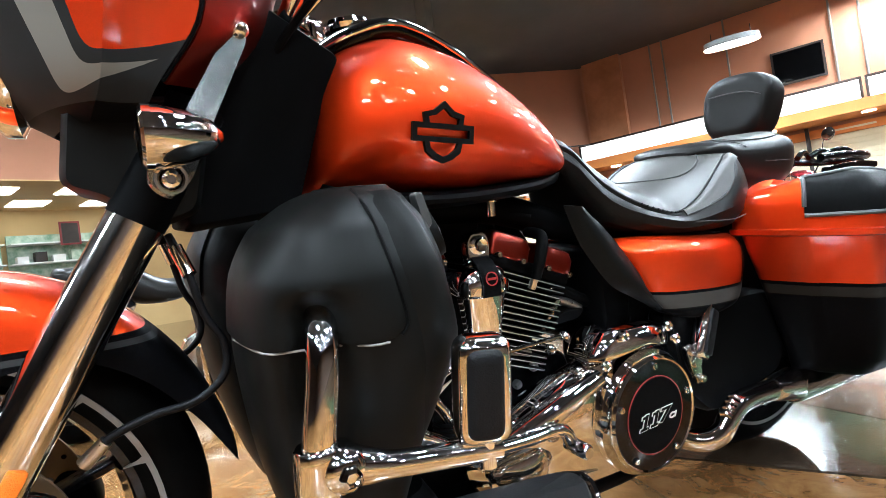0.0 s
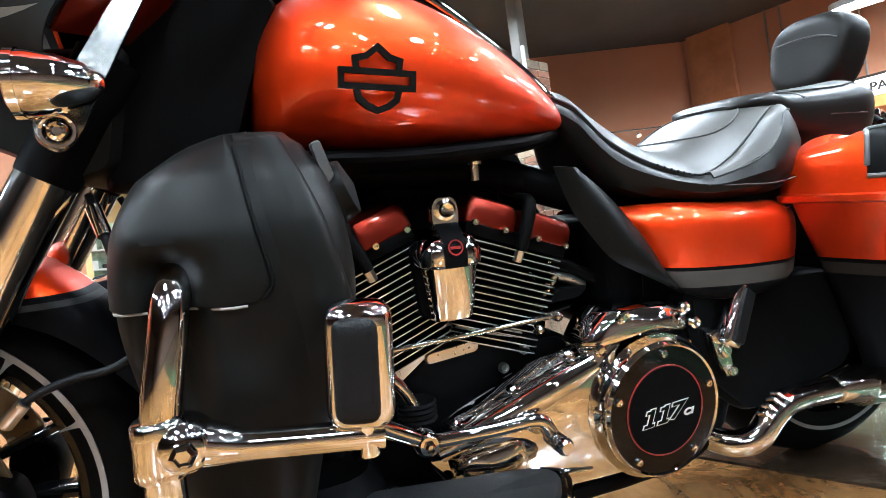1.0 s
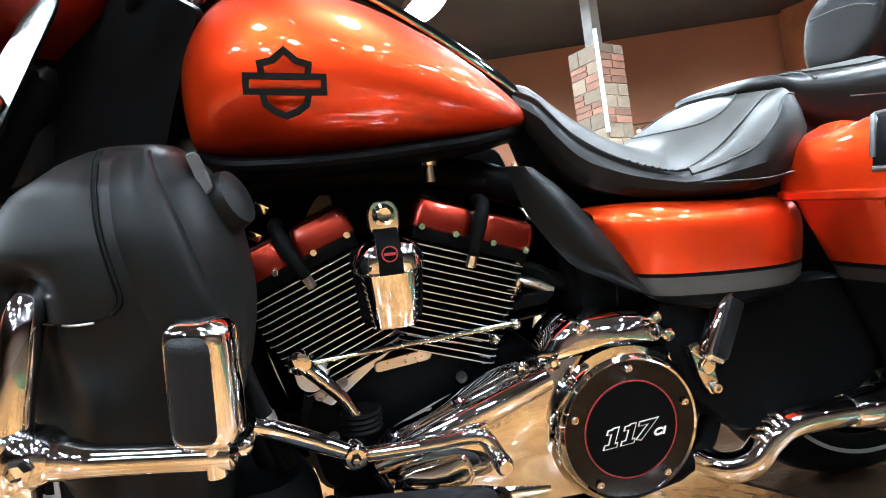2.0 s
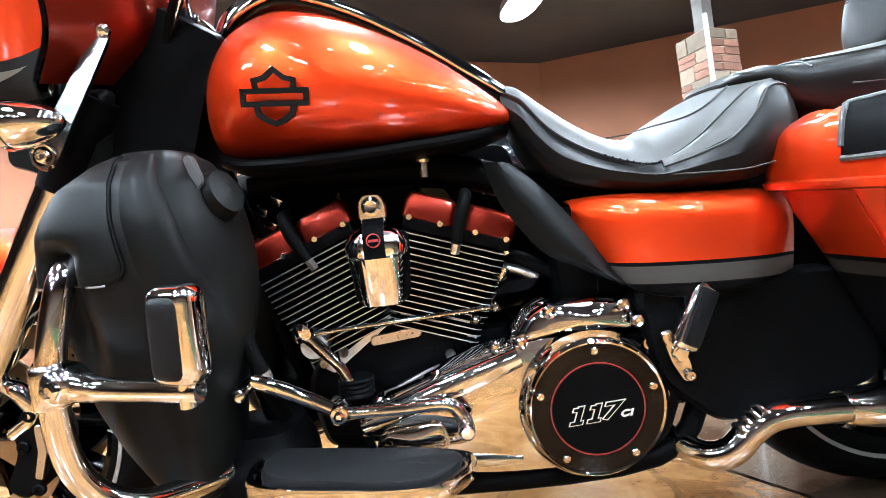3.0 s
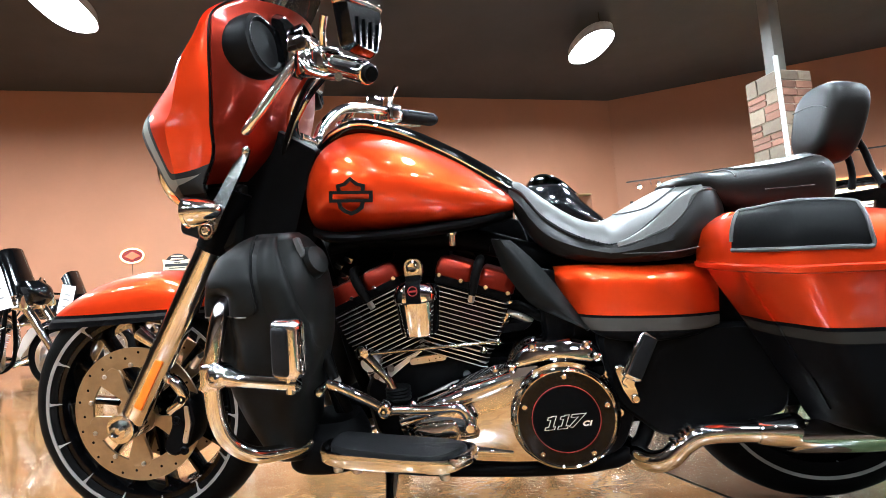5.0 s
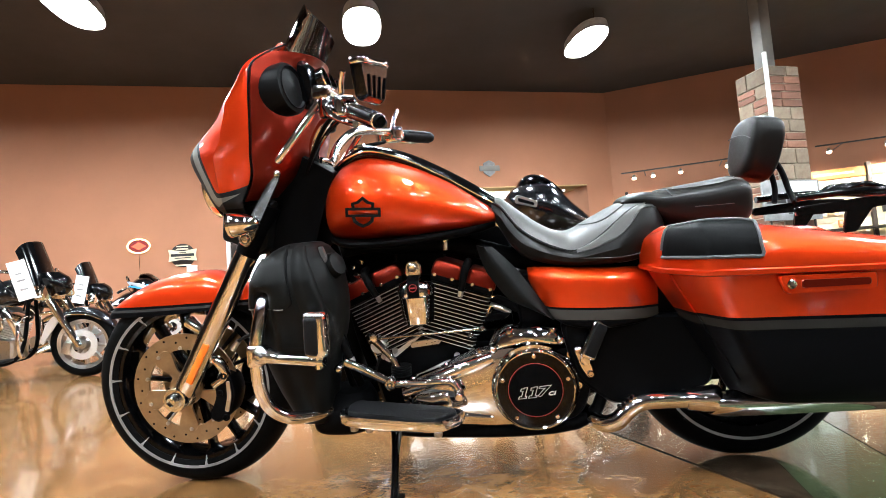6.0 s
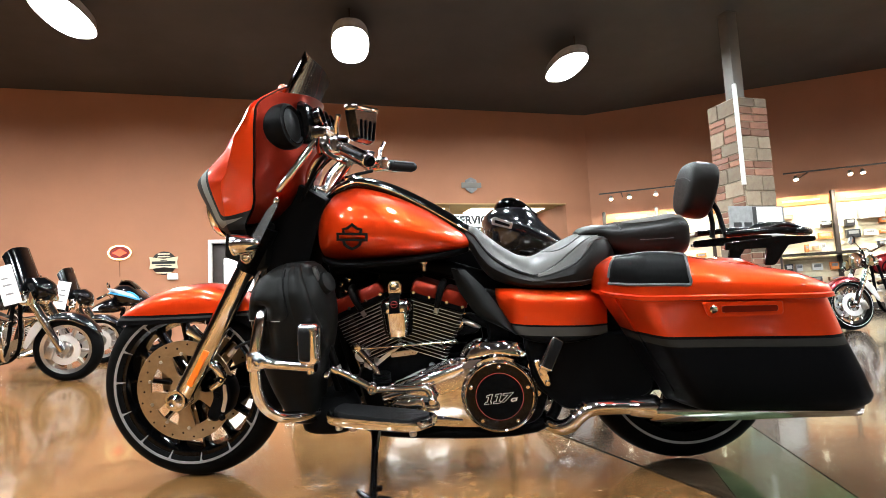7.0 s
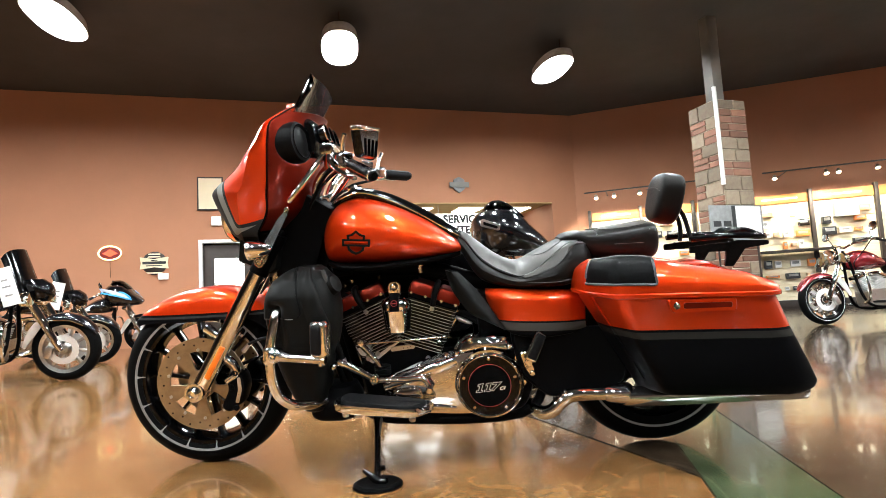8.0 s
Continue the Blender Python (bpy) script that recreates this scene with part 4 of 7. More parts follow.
# stations: x, crown, edge of the insert (y, z), edge of the bolster (y, z), widest line (y, z), base
SEAT_ROWS = [(0.958, 0.822, 0.030, 0.812, 0.034, 0.806, 0.046, 0.790, 0.768), (0.985, 0.815, 0.055, 0.793, 0.060, 0.784, 0.080, 0.758, 0.718), (1.002, 0.803, 0.070, 0.769, 0.076, 0.760, 0.097, 0.728, 0.688),
             (1.036, 0.774, 0.090, 0.724, 0.097, 0.715, 0.118, 0.688, 0.648), (1.085, 0.735, 0.113, 0.688, 0.120, 0.680, 0.142, 0.662, 0.628), (1.135, 0.707, 0.136, 0.664, 0.143, 0.658, 0.166, 0.646, 0.618),
             (1.180, 0.704, 0.150, 0.656, 0.166, 0.650, 0.183, 0.640, 0.614), (1.245, 0.735, 0.153, 0.690, 0.176, 0.668, 0.191, 0.650, 0.612), (1.305, 0.762, 0.146, 0.738, 0.180, 0.697, 0.192, 0.662, 0.614),
             (1.345, 0.773, 0.132, 0.760, 0.160, 0.748, 0.184, 0.680, 0.620), (1.385, 0.774, 0.112, 0.767, 0.140, 0.758, 0.164, 0.700, 0.638), (1.412, 0.764, 0.085, 0.758, 0.110, 0.750, 0.134, 0.708, 0.662),
             (1.43, 0.745, 0.055, 0.742, 0.070, 0.736, 0.09, 0.715, 0.69)]
SEAT_FINE = spline(SEAT_ROWS, 5)


def seat_crown(row, v):
    """Point on the insert: v runs from the middle (0) to its stitched edge (1)."""
    return row[2] * v, row[1] + (row[3] - row[1]) * abs(v) ** 2.4


rings = []
for row in SEAT_FINE:
    x, zt, y1, z1, y2, z2, yw, zw, zb = row
    half = [seat_crown(row, v) for v in (0.0, 0.2, 0.4, 0.6, 0.8, 0.93, 1.0)] + [((y1 + y2) / 2 + 0.003, (z1 + z2) / 2 + 0.003), (y2, z2), (y2 + (yw - y2) * 0.6, z2 + (zw - z2) * 0.45), (yw, zw),
                                                                                (yw * 0.97, zw + (zb - zw) * 0.5), (yw * 0.86, zw + (zb - zw) * 0.9), (yw * 0.7, zb)]
    rings.append([(x, y, z) for y, z in half] + [(x, -y, z) for y, z in reversed(half[1:])])
SE = bikepart("seat", loft(rings), "leather", "black leather rider seat with a grey insert", angle=30)
grid = []
for row in SEAT_FINE[2:-6]:
    grid.append([(row[0], y, z + 0.003 + 0.003 * (1 - v**4)) for v in [k / 10 for k in range(-10, 11)] for y, z in [(row[2] * v, seat_crown(row, v)[1])]])
part("seat_insert", shell(grid, 0.004), "insert", SE, "smooth grey leather seat insert")
# Bolster leather wears the paler insert grey, so light is in its colour.
for s in (-1, 1):
    grid = []
    for row in SEAT_FINE[30:49]:
        x, zt, y1, z1, y2, z2, yw, zw, zb = row
        grid.append([(x, s * (y1 + (y2 - y1) * q + 0.002), z1 + (z2 - z1) * q + 0.002 + 0.006 * math.sin(math.pi * q)) for q in (0.06, 0.25, 0.5, 0.75, 0.97)])
    part("seat_bolster", shell(grid, 0.003), "insert", SE, "leather side bolster lightened as if lit")


def seam(pts, parent, r=0.0022):
    part("seam", tube(pts, 0.7 * r, n=6, sub=3), "thread", parent, "grey stitched seam")


for s in (-1, 1):
    seam([(row[0], s * row[2], row[3] + 0.003) for row in SEAT_FINE[2:58:4]], SE, 0.0026)
    seam([(row[0], s * (row[4] + 0.001), row[5] + 0.001) for row in SEAT_FINE[30:58:4]], SE, 0.0026)
    seam([(1.16, s * 0.176, 0.640), (1.22, s * 0.189, 0.636), (1.29, s * 0.192, 0.634), (1.34, s * 0.186, 0.640)], SE, 0.0016)
    # stitches where the insert is gathered at the bucket
    for q in range(22, 31):
        row = SEAT_FINE[q]
        part("stitch", box((row[0], s * (row[2] + 0.001), row[3] + 0.003), (0.004, 0.005, 0.004), bevel=0.001, seg=1), "leather", SE)
loop = []
for q in range(28):
    a = 2 * math.pi * q / 28
    x = 1.285 + 0.078 * math.cos(a)
    row = [float(np.interp(x, [r[0] for r in SEAT_FINE], [r[n] for r in SEAT_FINE])) for n in range(9)]
    v = 0.72 * math.sin(a)
    loop.append((x, row[2] * v, seat_crown(row, v)[1] + 0.0065))
seam(loop + loop[:2], SE, 0.0024)


def seat_height(x, y, grow, rows, e):
    xs = [r[0] for r in rows]
    zb, zt, hw, w = (float(np.interp(x, xs, [r[j] for r in rows])) for j in (1, 2, 3, 4))
    zc = zb + (zt - zb) * w
    q = min(0.999, abs(y) / hw)
    return zc + (zt - zc) * (1 - q**e) ** (1 / e) + grow


PILL = [(1.325, 0.768, 0.780, 0.07, 0.5), (1.345, 0.764, 0.793, 0.105, 0.5), (1.385, 0.745, 0.801, 0.122, 0.55), (1.42, 0.705, 0.799, 0.128, 0.6), (1.48, 0.682, 0.803, 0.134, 0.62), (1.57, 0.678, 0.812, 0.136, 0.62), (1.62, 0.682, 0.818, 0.130, 0.62), (1.655, 0.692, 0.812, 0.11, 0.6), (1.67, 0.725, 0.785, 0.07, 0.5)]
PI = bikepart("pillion_seat", hull(PILL, n=36, sub=6, e=3.0), "leather", "black leather pillion seat")
grid = []
for i in range(17):
    x = 1.46 + 0.19 * i / 16
    hw = 0.105 * (1 - 0.25 * ((x - 1.555) / 0.10) ** 2)
    grid.append([(x, hw * k / 8, seat_height(x, hw * k / 8, 0.003 + 0.003 * (1 - (k / 8) ** 4), PILL, 3.0)) for k in range(-8, 9)])
part("pillion_insert", shell(grid, 0.004), "insert", PI, "smooth grey pillion insert")
seam([(1.445, y, seat_height(1.445, y, 0.002, PILL, 3.0)) for y in (-0.125, -0.08, 0, 0.08, 0.125)], PI, 0.003)
seam([(x, -0.1345, 0.748) for x in (1.50, 1.55, 1.60)], PI, 0.0018)
for x in (1.625,):
    seam([(x, y, seat_height(x, y, 0.006, PILL, 3.0)) for y in (-0.125, -0.07, 0, 0.07, 0.125)], PI, 0.002)

rings = []
for t, hx, hz in spline([(-0.048, 0.04, 0.04), (-0.045, 0.085, 0.074), (-0.03, 0.104, 0.092), (0.012, 0.108, 0.096), (0.036, 0.102, 0.090), (0.048, 0.07, 0.06), (0.05, 0.03, 0.03)], 4):
    ring = []
    for k in range(36):
        a = 2 * math.pi * k / 36
        c, q = sgnpow(math.cos(a), 2 / 2.8), sgnpow(math.sin(a), 2 / 2.8)
        wide = 1 + 0.12 * q
        ring.append((t, 0.90 * hx * c * wide, hz * q))
    rings.append(ring)
bm = loft(rings)
bm.transform(pose(1.745, 0.075, 0.898, 0, 13, 0))
BR = bikepart("backrest", bm, "leather", "padded black leather backrest")
seam([(1.703, -0.005, 0.926), (1.699, 0.03, 0.939), (1.697, 0.085, 0.942), (1.699, 0.14, 0.939)], BR, 0.0022)
for s in (-1, 1):
    part("backrest_bar", tube([(1.775, 0.07 + s * 0.035, 0.87), (1.800, 0.07 + s * 0.035, 0.825), (1.808, 0.06 + s * 0.04, 0.775), (1.80, 0.03 + s * 0.06, 0.735)], 0.008, n=12), "black", BR)

RACK = bikepart("luggage_rack", tube([(1.76, -0.12, 0.76), (1.90, -0.13, 0.765), (2.03, -0.12, 0.76), (2.085, -0.06, 0.752), (2.09, 0, 0.75), (2.085, 0.06, 0.752), (2.03, 0.12, 0.76), (1.90, 0.13, 0.765), (1.76, 0.12, 0.76)], 0.010, n=12, sub=5), "gloss", "gloss black luggage rack")
RACK.matrix_basis = pose(1.76, 0, -0.012) @ Matrix.Diagonal((0.86, 1, 1, 1)) @ pose(-1.76, 0, 0)
for y in (-0.075, -0.025, 0.025, 0.075):
    part("rack_bar", tube([(1.93, y * 0.6, 0.765), (1.99, y, 0.782), (2.06, y * 1.2, 0.758)], 0.008, n=10), "gloss", RACK)
for s in (-1, 1):
    part("rack_side", slab([(1.75, 0.735), (1.95, 0.748), (2.06, 0.742), (2.06, 0.728), (1.97, 0.722), (1.92, 0.66), (1.885, 0.66), (1.895, 0.72), (1.75, 0.712)], s * 0.125, s * 0.135, r=0.008, bevel=0.002), "gloss", RACK)
bikepart("rear_fender", shell([[(x, 0.105 * math.cos(a) * 1.0, z + 0.05 * math.sin(a)) for a in [math.pi * k / 12 for k in range(13)]] for x, z in spline([(1.45, 0.62), (1.60, 0.665), (1.78, 0.64), (1.92, 0.56), (1.99, 0.44), (2.02, 0.34)], 4)], 0.004), "orange", "orange rear fender").location.z = -0.03
bikepart("tail_fillet", slab([(1.75, 0.69), (1.82, 0.70), (1.92, 0.655), (1.93, 0.62), (1.78, 0.63)], -0.10, 0.10, r=0.015, bevel=0.02), "orange").location.z = -0.03


# ---- saddlebags
BAG = two_tone("saddlebag_paint", ORANGE, 0.535, -0.031, line=0.008, stripe=0.03, grey=(0.02, 0.019, 0.017))
ZL = 0.602


def bag_ring(z, s, grow=0.0):
    zs = [0.262, 0.28, 0.31, 0.38, 0.48, 0.56, 0.602]
    xin = np.interp(z, zs, [1.535, 1.52, 1.505, 1.465, 1.41, 1.36, 1.338])
    xo = np.interp(z, zs, [1.61, 1.595, 1.575, 1.535, 1.49, 1.455, 1.44])
    xr = np.interp(z, zs, [2.075, 2.092, 2.085, 2.045, 1.99, 1.953, 1.935])
    yo = np.interp(z, zs, [0.285, 0.305, 0.33, 0.355, 0.372, 0.383, 0.386])
    pts = [(xin, 0.150), (xin + 0.025, yo - 0.110), (xo, yo - 0.006), (xr - 0.06, yo), (xr, yo - 0.035), (xr + 0.01, 0.15)]
    flat = roundpoly([Vector(p) for p in pts], 0.03, 5)
    c = sum(flat, Vector((0, 0))) / len(flat)
    return [(p.x + grow * (1 if p.x > c.x else -1), s * (p.y + grow * (1 if p.y > c.y else -1)), z - 0.030 * (p.x - 1.35)) for p in flat]


def lid_surface(u, h, s, grow=0.0):
    """A point of the bag's lid: u indexes the ring, h its height from rim to crown."""
    ring = bag_ring(ZL, s, grow)
    n = len(ring)
    i = int(u) % n
    p, q = Vector(ring[i]), Vector(ring[(i + 1) % n])
    p = p.lerp(q, u - int(u))
    mid = Vector((1.60, s * 0.25, p.z))
    top = float(np.interp(p.x, [1.30, 1.36, 1.44, 1.60, 1.70, 1.80, 1.90, 1.95], [0.055, 0.100, 0.115, 0.112, 0.100, 0.076, 0.040, 0.022]))
    k = 0.62 * (1 - (1 - h) ** 1.0) ** 2.2
    p = p.lerp(Vector((p.x * 0.75 + mid.x * 0.25 if p.x < 1.5 else p.x * 0.93 + mid.x * 0.07, mid.y, p.z)), k)
    p.z += top * math.sin(h * math.pi / 2) ** 0.85 + grow
    return p


for s in (-1, 1):
    bag = bikepart("saddlebag", loft([bag_ring(z, s, -0.007) for z in [0.262, 0.27, 0.285, 0.31, 0.345, 0.38, 0.42, 0.48, 0.52, 0.56, 0.595]]), BAG, "orange over black hard saddlebag")
    n = len(bag_ring(ZL, s))
    rings = [[lid_surface(k, 0, s, 0.004) for k in range(n)]]
    rings += [[lid_surface(k, h, s, 0.004) for k in range(n)] for h in (0.04, 0.1, 0.2, 0.32, 0.45, 0.58, 0.7, 0.8, 0.88, 0.95, 1.0)]
    lid = part("lid", loft(rings), "orange", bag, "orange saddlebag lid")
    part("lid_rim", loft([bag_ring(z, s, g) for z, g in ((0.593, 0.004), (0.596, 0.008), (0.606, 0.008), (0.609, 0.004))]), "orange", bag)
    # speaker pod set into the lid's front shoulder
    us = [9.6 + 0.308 * i for i in range(25)] + [17.07, 17.14, 17.20, 17.24]
    path = [Vector(lid_surface(u, 0.5, s)) for u in us]
    run = np.cumsum([0] + [(q - p).length for p, q in zip(path, path[1:])])
    uu = [float(np.interp(run[-1] * i / 28, run, us)) for i in range(29)]
    grid = [[lid_surface(u, 0.13 + 0.72 * j / 14, s, 0.0065) for u in uu] for j in range(15)]
    part("speaker_cover", shell(grid, 0.004), "speaker", bag, "black speaker grille")
    edge = [grid[0][i] for i in range(0, 29, 4)] + [grid[j][28] for j in range(3, 15, 3)] + [grid[14][i] for i in range(24, -1, -4)] + [grid[j][0] for j in range(11, -1, -3)]
    part("speaker_trim", tube(edge, 0.0042, n=8, sub=3), "frame_grey", bag, "grey plastic speaker trim")
    lt = part("latch_frame", slab([(1.585, 0.583), (1.79, 0.577), (1.79, 0.541), (1.60, 0.541)], s * 0.377, s * 0.391, r=0.008, bevel=0.004), "orange", bag)
    # Handle takes the darkened orange for the shade in its recess.
    part("latch_handle", slab([(1.632, 0.571), (1.775, 0.567), (1.775, 0.551), (1.632, 0.553)], s * 0.388, s * 0.394, r=0.006, bevel=0.002), SHADED_ORANGE, bag, "recessed latch in shade-darkened orange")
    part("lock", lathe([(0.010, 0), (0.011, 0.004), (0.008, 0.008), (0.003, 0.006)], pose(1.612, s * 0.390, 0.5625, -90 * s), n=16), "chrome", bag, "chrome key lock")

# ---- side covers
SIDE = two_tone("side_cover_paint", ORANGE, 0.565, -0.05, line=0.006, stripe=0.034)
for s in (-1, 1):
    rows = []
    for x, zt, zb, yo in spline([(1.046, 0.610, 0.582, 0.108), (1.07, 0.614, 0.53, 0.14), (1.12, 0.614, 0.47, 0.178), (1.20, 0.608, 0.45, 0.192), (1.27, 0.603, 0.45, 0.190), (1.33, 0.600, 0.455, 0.178), (1.385, 0.594, 0.46, 0.15)], 6):
        h = zt - zb
        cut = [(yo - 0.05, zt + 0.002), (yo - 0.028, zt), (yo - 0.007, zt - min(0.018, 0.2 * h)), (yo, zt - min(0.045, 0.42 * h)), (yo - 0.003, zt - 0.68 * h), (yo - 0.012, zb), (yo - 0.045, zb - 0.004)]
        rows.append([(x, s * y, z) for y, z in spline(cut, 4)])
    bikepart("side_cover", shell(rows, 0.004), SIDE, "orange side cover with a grey stripe", angle=70)
    bikepart("lower_side_panel", slab([(1.12, 0.47), (1.46, 0.465), (1.53, 0.40), (1.51, 0.27), (1.25, 0.225), (1.15, 0.31)], s * 0.10, s * 0.158, r=0.03, bevel=0.012), "black")
    bm = bmesh.new()
    rows = []
    for xa, za, xb, zb in spline([(0.908, 0.690, 0.952, 0.684), (0.922, 0.64, 0.985, 0.652), (0.938, 0.605, 1.018, 0.614), (0.985, 0.540, 1.058, 0.556), (1.035, 0.510, 1.086, 0.512), (1.085, 0.484, 1.112, 0.475)], 4):
        rows.append([(xa + (xb - xa) * k / 6, s * (0.118 + 0.022 * math.sin(k / 6 * math.pi) + 0.03 * min(1.0, (0.70 - za) * 6)), za + (zb - za) * k / 6) for k in range(7)])
    bikepart("heat_deflector", shell(rows, 0.005, bm), "satin", "satin black heat deflector")

# ---- frame, battery box and swing arm
bikepart("frame_backbone", tube([(0.42, 0, 0.86), (0.60, 0, 0.72), (0.85, 0, 0.69), (1.1, 0, 0.62), (1.5, 0, 0.60)], 0.03, n=14), "black", "black steel frame backbone")
for s in (-1, 1):
    bikepart("frame_downtube", tube([(0.42, s * 0.05, 0.80), (0.46, s * 0.09, 0.6), (0.52, s * 0.11, 0.32), (0.60, s * 0.12, 0.20), (0.75, s * 0.12, 0.165), (1.15, s * 0.12, 0.17), (1.25, s * 0.11, 0.30)], 0.018, n=12), "black", "black frame tube")
    bikepart("swing_arm", slab([(1.18, 0.345), (1.60, 0.36), (1.70, 0.345), (1.70, 0.29), (1.60, 0.28), (1.18, 0.26)], s * 0.105, s * 0.13, r=0.02, bevel=0.006), "black", "black swing arm")
    bikepart("shock_absorber", tube([(1.42, s * 0.12, 0.34), (1.60, s * 0.12, 0.50)], 0.024, n=14), "black")
    # Added black sheet: darkens the gaps between side cover, bag and rear wheel.
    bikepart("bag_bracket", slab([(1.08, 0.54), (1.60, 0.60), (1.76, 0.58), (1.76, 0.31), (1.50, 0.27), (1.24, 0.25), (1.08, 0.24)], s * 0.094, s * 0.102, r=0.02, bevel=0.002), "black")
bikepart("battery_box", slab([(1.0, 0.60), (1.40, 0.60), (1.42, 0.36), (1.25, 0.28), (1.02, 0.40)], -0.10, 0.10, r=0.02, bevel=0.01), "black", "black battery box")

# ---- engine
FINS = 15


def cylinder(cx, cz, tilt, label):
    """A finned cylinder whose foot is at cx, cz, leaning by tilt degrees in the plane of the wheels."""
    root = bikepart("cylinder", lathe([(0.058, 0), (0.058, 0.19)], pose(cx, 0.0, cz, 0, tilt, 0), n=24), "black", label)
    fin = None
    for k in range(FINS):
        h = 0.022 + 0.0112 * k
        a = 0.083 + 0.009 * min(1.0, k / 8)
        if fin is None or k in (4, 8):
            flat = roundpoly([Vector((-a, -0.088)), Vector((a, -0.088)), Vector((a, 0.088)), Vector((-a, 0.088))], 0.022, 4)
            bm = bmesh.new()
            n = len(flat)
            ins = 1 - 0.004 / a
            rings = [[(p.x * ins, p.y * ins, -0.0022) for p in flat], [(p.x, p.y, -0.0009) for p in flat], [(p.x, p.y, 0.0009) for p in flat], [(p.x * ins, p.y * ins, 0.0022) for p in flat]]
            loft(rings, bm)
            for f in bm.faces:
                f.material_index = 1 if abs(f.normal.z) < 0.2 and len(f.verts) == 4 else 0
            bm.normal_update()
            for f in bm.faces:
                f.material_index = 1 if abs(f.normal.z) < 0.3 else 0
            fin = part("fin", bm, ["black", "fin_edge"], root, angle=20)
            o = fin
        else:
            o = new("fin", fin.data)
            o.parent = root
        o.matrix_basis = pose(cx, 0, cz, 0, tilt, 0) @ pose(0, -0.004, h)
    return root


cylinder(0.668, 0.395, -21.5, "black finned front cylinder with bright fin edges")
cylinder(0.79, 0.395, 19.5, "black finned rear cylinder with bright fin edges")


def rocker(cx, cz, tilt):
    base = pose(cx, 0, cz, 0, tilt, 0)
    bm = box((0, 0, 0.196), (0.186, 0.168, 0.024), bevel=0.006)
    bm.transform(base)
    r = bikepart("rocker_box", bm, "black", "black rocker box with shade-darkened orange covers")
    for x in (-0.052, 0.052):
        rows = []
        for z, w, d in ((0.203, 0.043, 0.083), (0.206, 0.0445, 0.085), (0.232, 0.0445, 0.083), (0.245, 0.040, 0.076), (0.249, 0.034, 0.066)):
            flat = roundpoly([Vector((-w, -d)), Vector((w, -d)), Vector((w, d)), Vector((-w, d))], 0.01, 3)
            rows.append([base @ Vector((x + p.x, p.y, z)) for p in flat])
        # Covers use the darkened orange: shade under the tank put into the colour.
        part("rocker_cover", loft(rows), SHADED_ORANGE, r, "rocker cover in shade-darkened orange")
    for x in (-0.083, -0.03, 0.03, 0.083):
        b2 = bolt((x, -0.088, 0.205), 0.006, 0.010, (90, 0, 0))
        b2.transform(base)
        part("cover_bolt", b2, "chrome", r)
    part("plug_lead", tube([base @ Vector(p) for p in ((0.0, -0.05, 0.265), (0.0, -0.092, 0.258), (0.0, -0.102, 0.225), (0.004, -0.098, 0.180))], [0.010, 0.011, 0.011, 0.009], n=12), "rubber", r, "black spark plug lead")
    part("plug_nut", tube([base @ Vector((0.004, -0.094, 0.18)), base @ Vector((0.005, -0.09, 0.162))], 0.008, n=6), "steel", r)


rocker(0.668, 0.395, -21.5)
rocker(0.79, 0.395, 19.5)

# horn with its chrome cover, between the cylinders
HORN = bikepart("horn_cover", loft([[(0.72 + w * c * 1.0, -0.128 + d * q - 0.0, z) for c, q in [(sgnpow(math.cos(2 * math.pi * k / 32), 0.75), sgnpow(math.sin(2 * math.pi * k / 32), 0.75)) for k in range(32)]]
                                    for z, w, d in ((0.470, 0.026, 0.012), (0.473, 0.032, 0.020), (0.50, 0.036, 0.026), (0.54, 0.041, 0.030), (0.552, 0.043, 0.031))]), "chrome", "chrome horn cover")
part("horn_cap", loft([[(0.72 + w * c, -0.128 + d * q, z) for c, q in [(sgnpow(math.cos(2 * math.pi * k / 32), 0.75), sgnpow(math.sin(2 * math.pi * k / 32), 0.75)) for k in range(32)]]
                       for z, w, d in ((0.551, 0.044, 0.032), (0.556, 0.050, 0.036), (0.572, 0.051, 0.037), (0.592, 0.040, 0.030), (0.602, 0.022, 0.018))]), "chrome", HORN)
part("horn_strap", shell([[(0.72 + x, y, z) for x in (-0.017, -0.008, 0.008, 0.017)] for y, z in ((-0.1675, 0.552), (-0.1680, 0.572), (-0.163, 0.590), (-0.150, 0.606), (-0.135, 0.615))], 0.003), "black", HORN, "black strap")
part("horn_mark", lathe([(0.0095, 0), (0.0115, 0), (0.0115, 0.001), (0.0095, 0.001)], pose(0.72, -0.1672, 0.581, 80), n=20, closed=True), "red_line", HORN, "small round red mark")
part("horn_mark_bar", box((0.72, -0.168, 0.581), (0.016, 0.001, 0.004), (-10, 0, 0)), "red_line", HORN)
part("horn_mount", slab([(0.697, 0.602), (0.743, 0.602), (0.743, 0.64), (0.735, 0.655), (0.705, 0.655), (0.697, 0.64)], -0.135, -0.112, r=0.018, bevel=0.004), "chrome", HORN)
part("horn_bolt", lathe([(0.016, 0), (0.016, 0.006), (0.011, 0.008), (0.010, 0.014), (0.004, 0.012)], pose(0.72, -0.133, 0.634, 90), n=18), "chrome", HORN)
part("horn_body", slab([(0.675, 0.47), (0.765, 0.47), (0.775, 0.59), (0.665, 0.59)], -0.115, -0.085, r=0.02, bevel=0.005), "black", HORN)

HORN.location = (0.003, 0.016, 0.006)

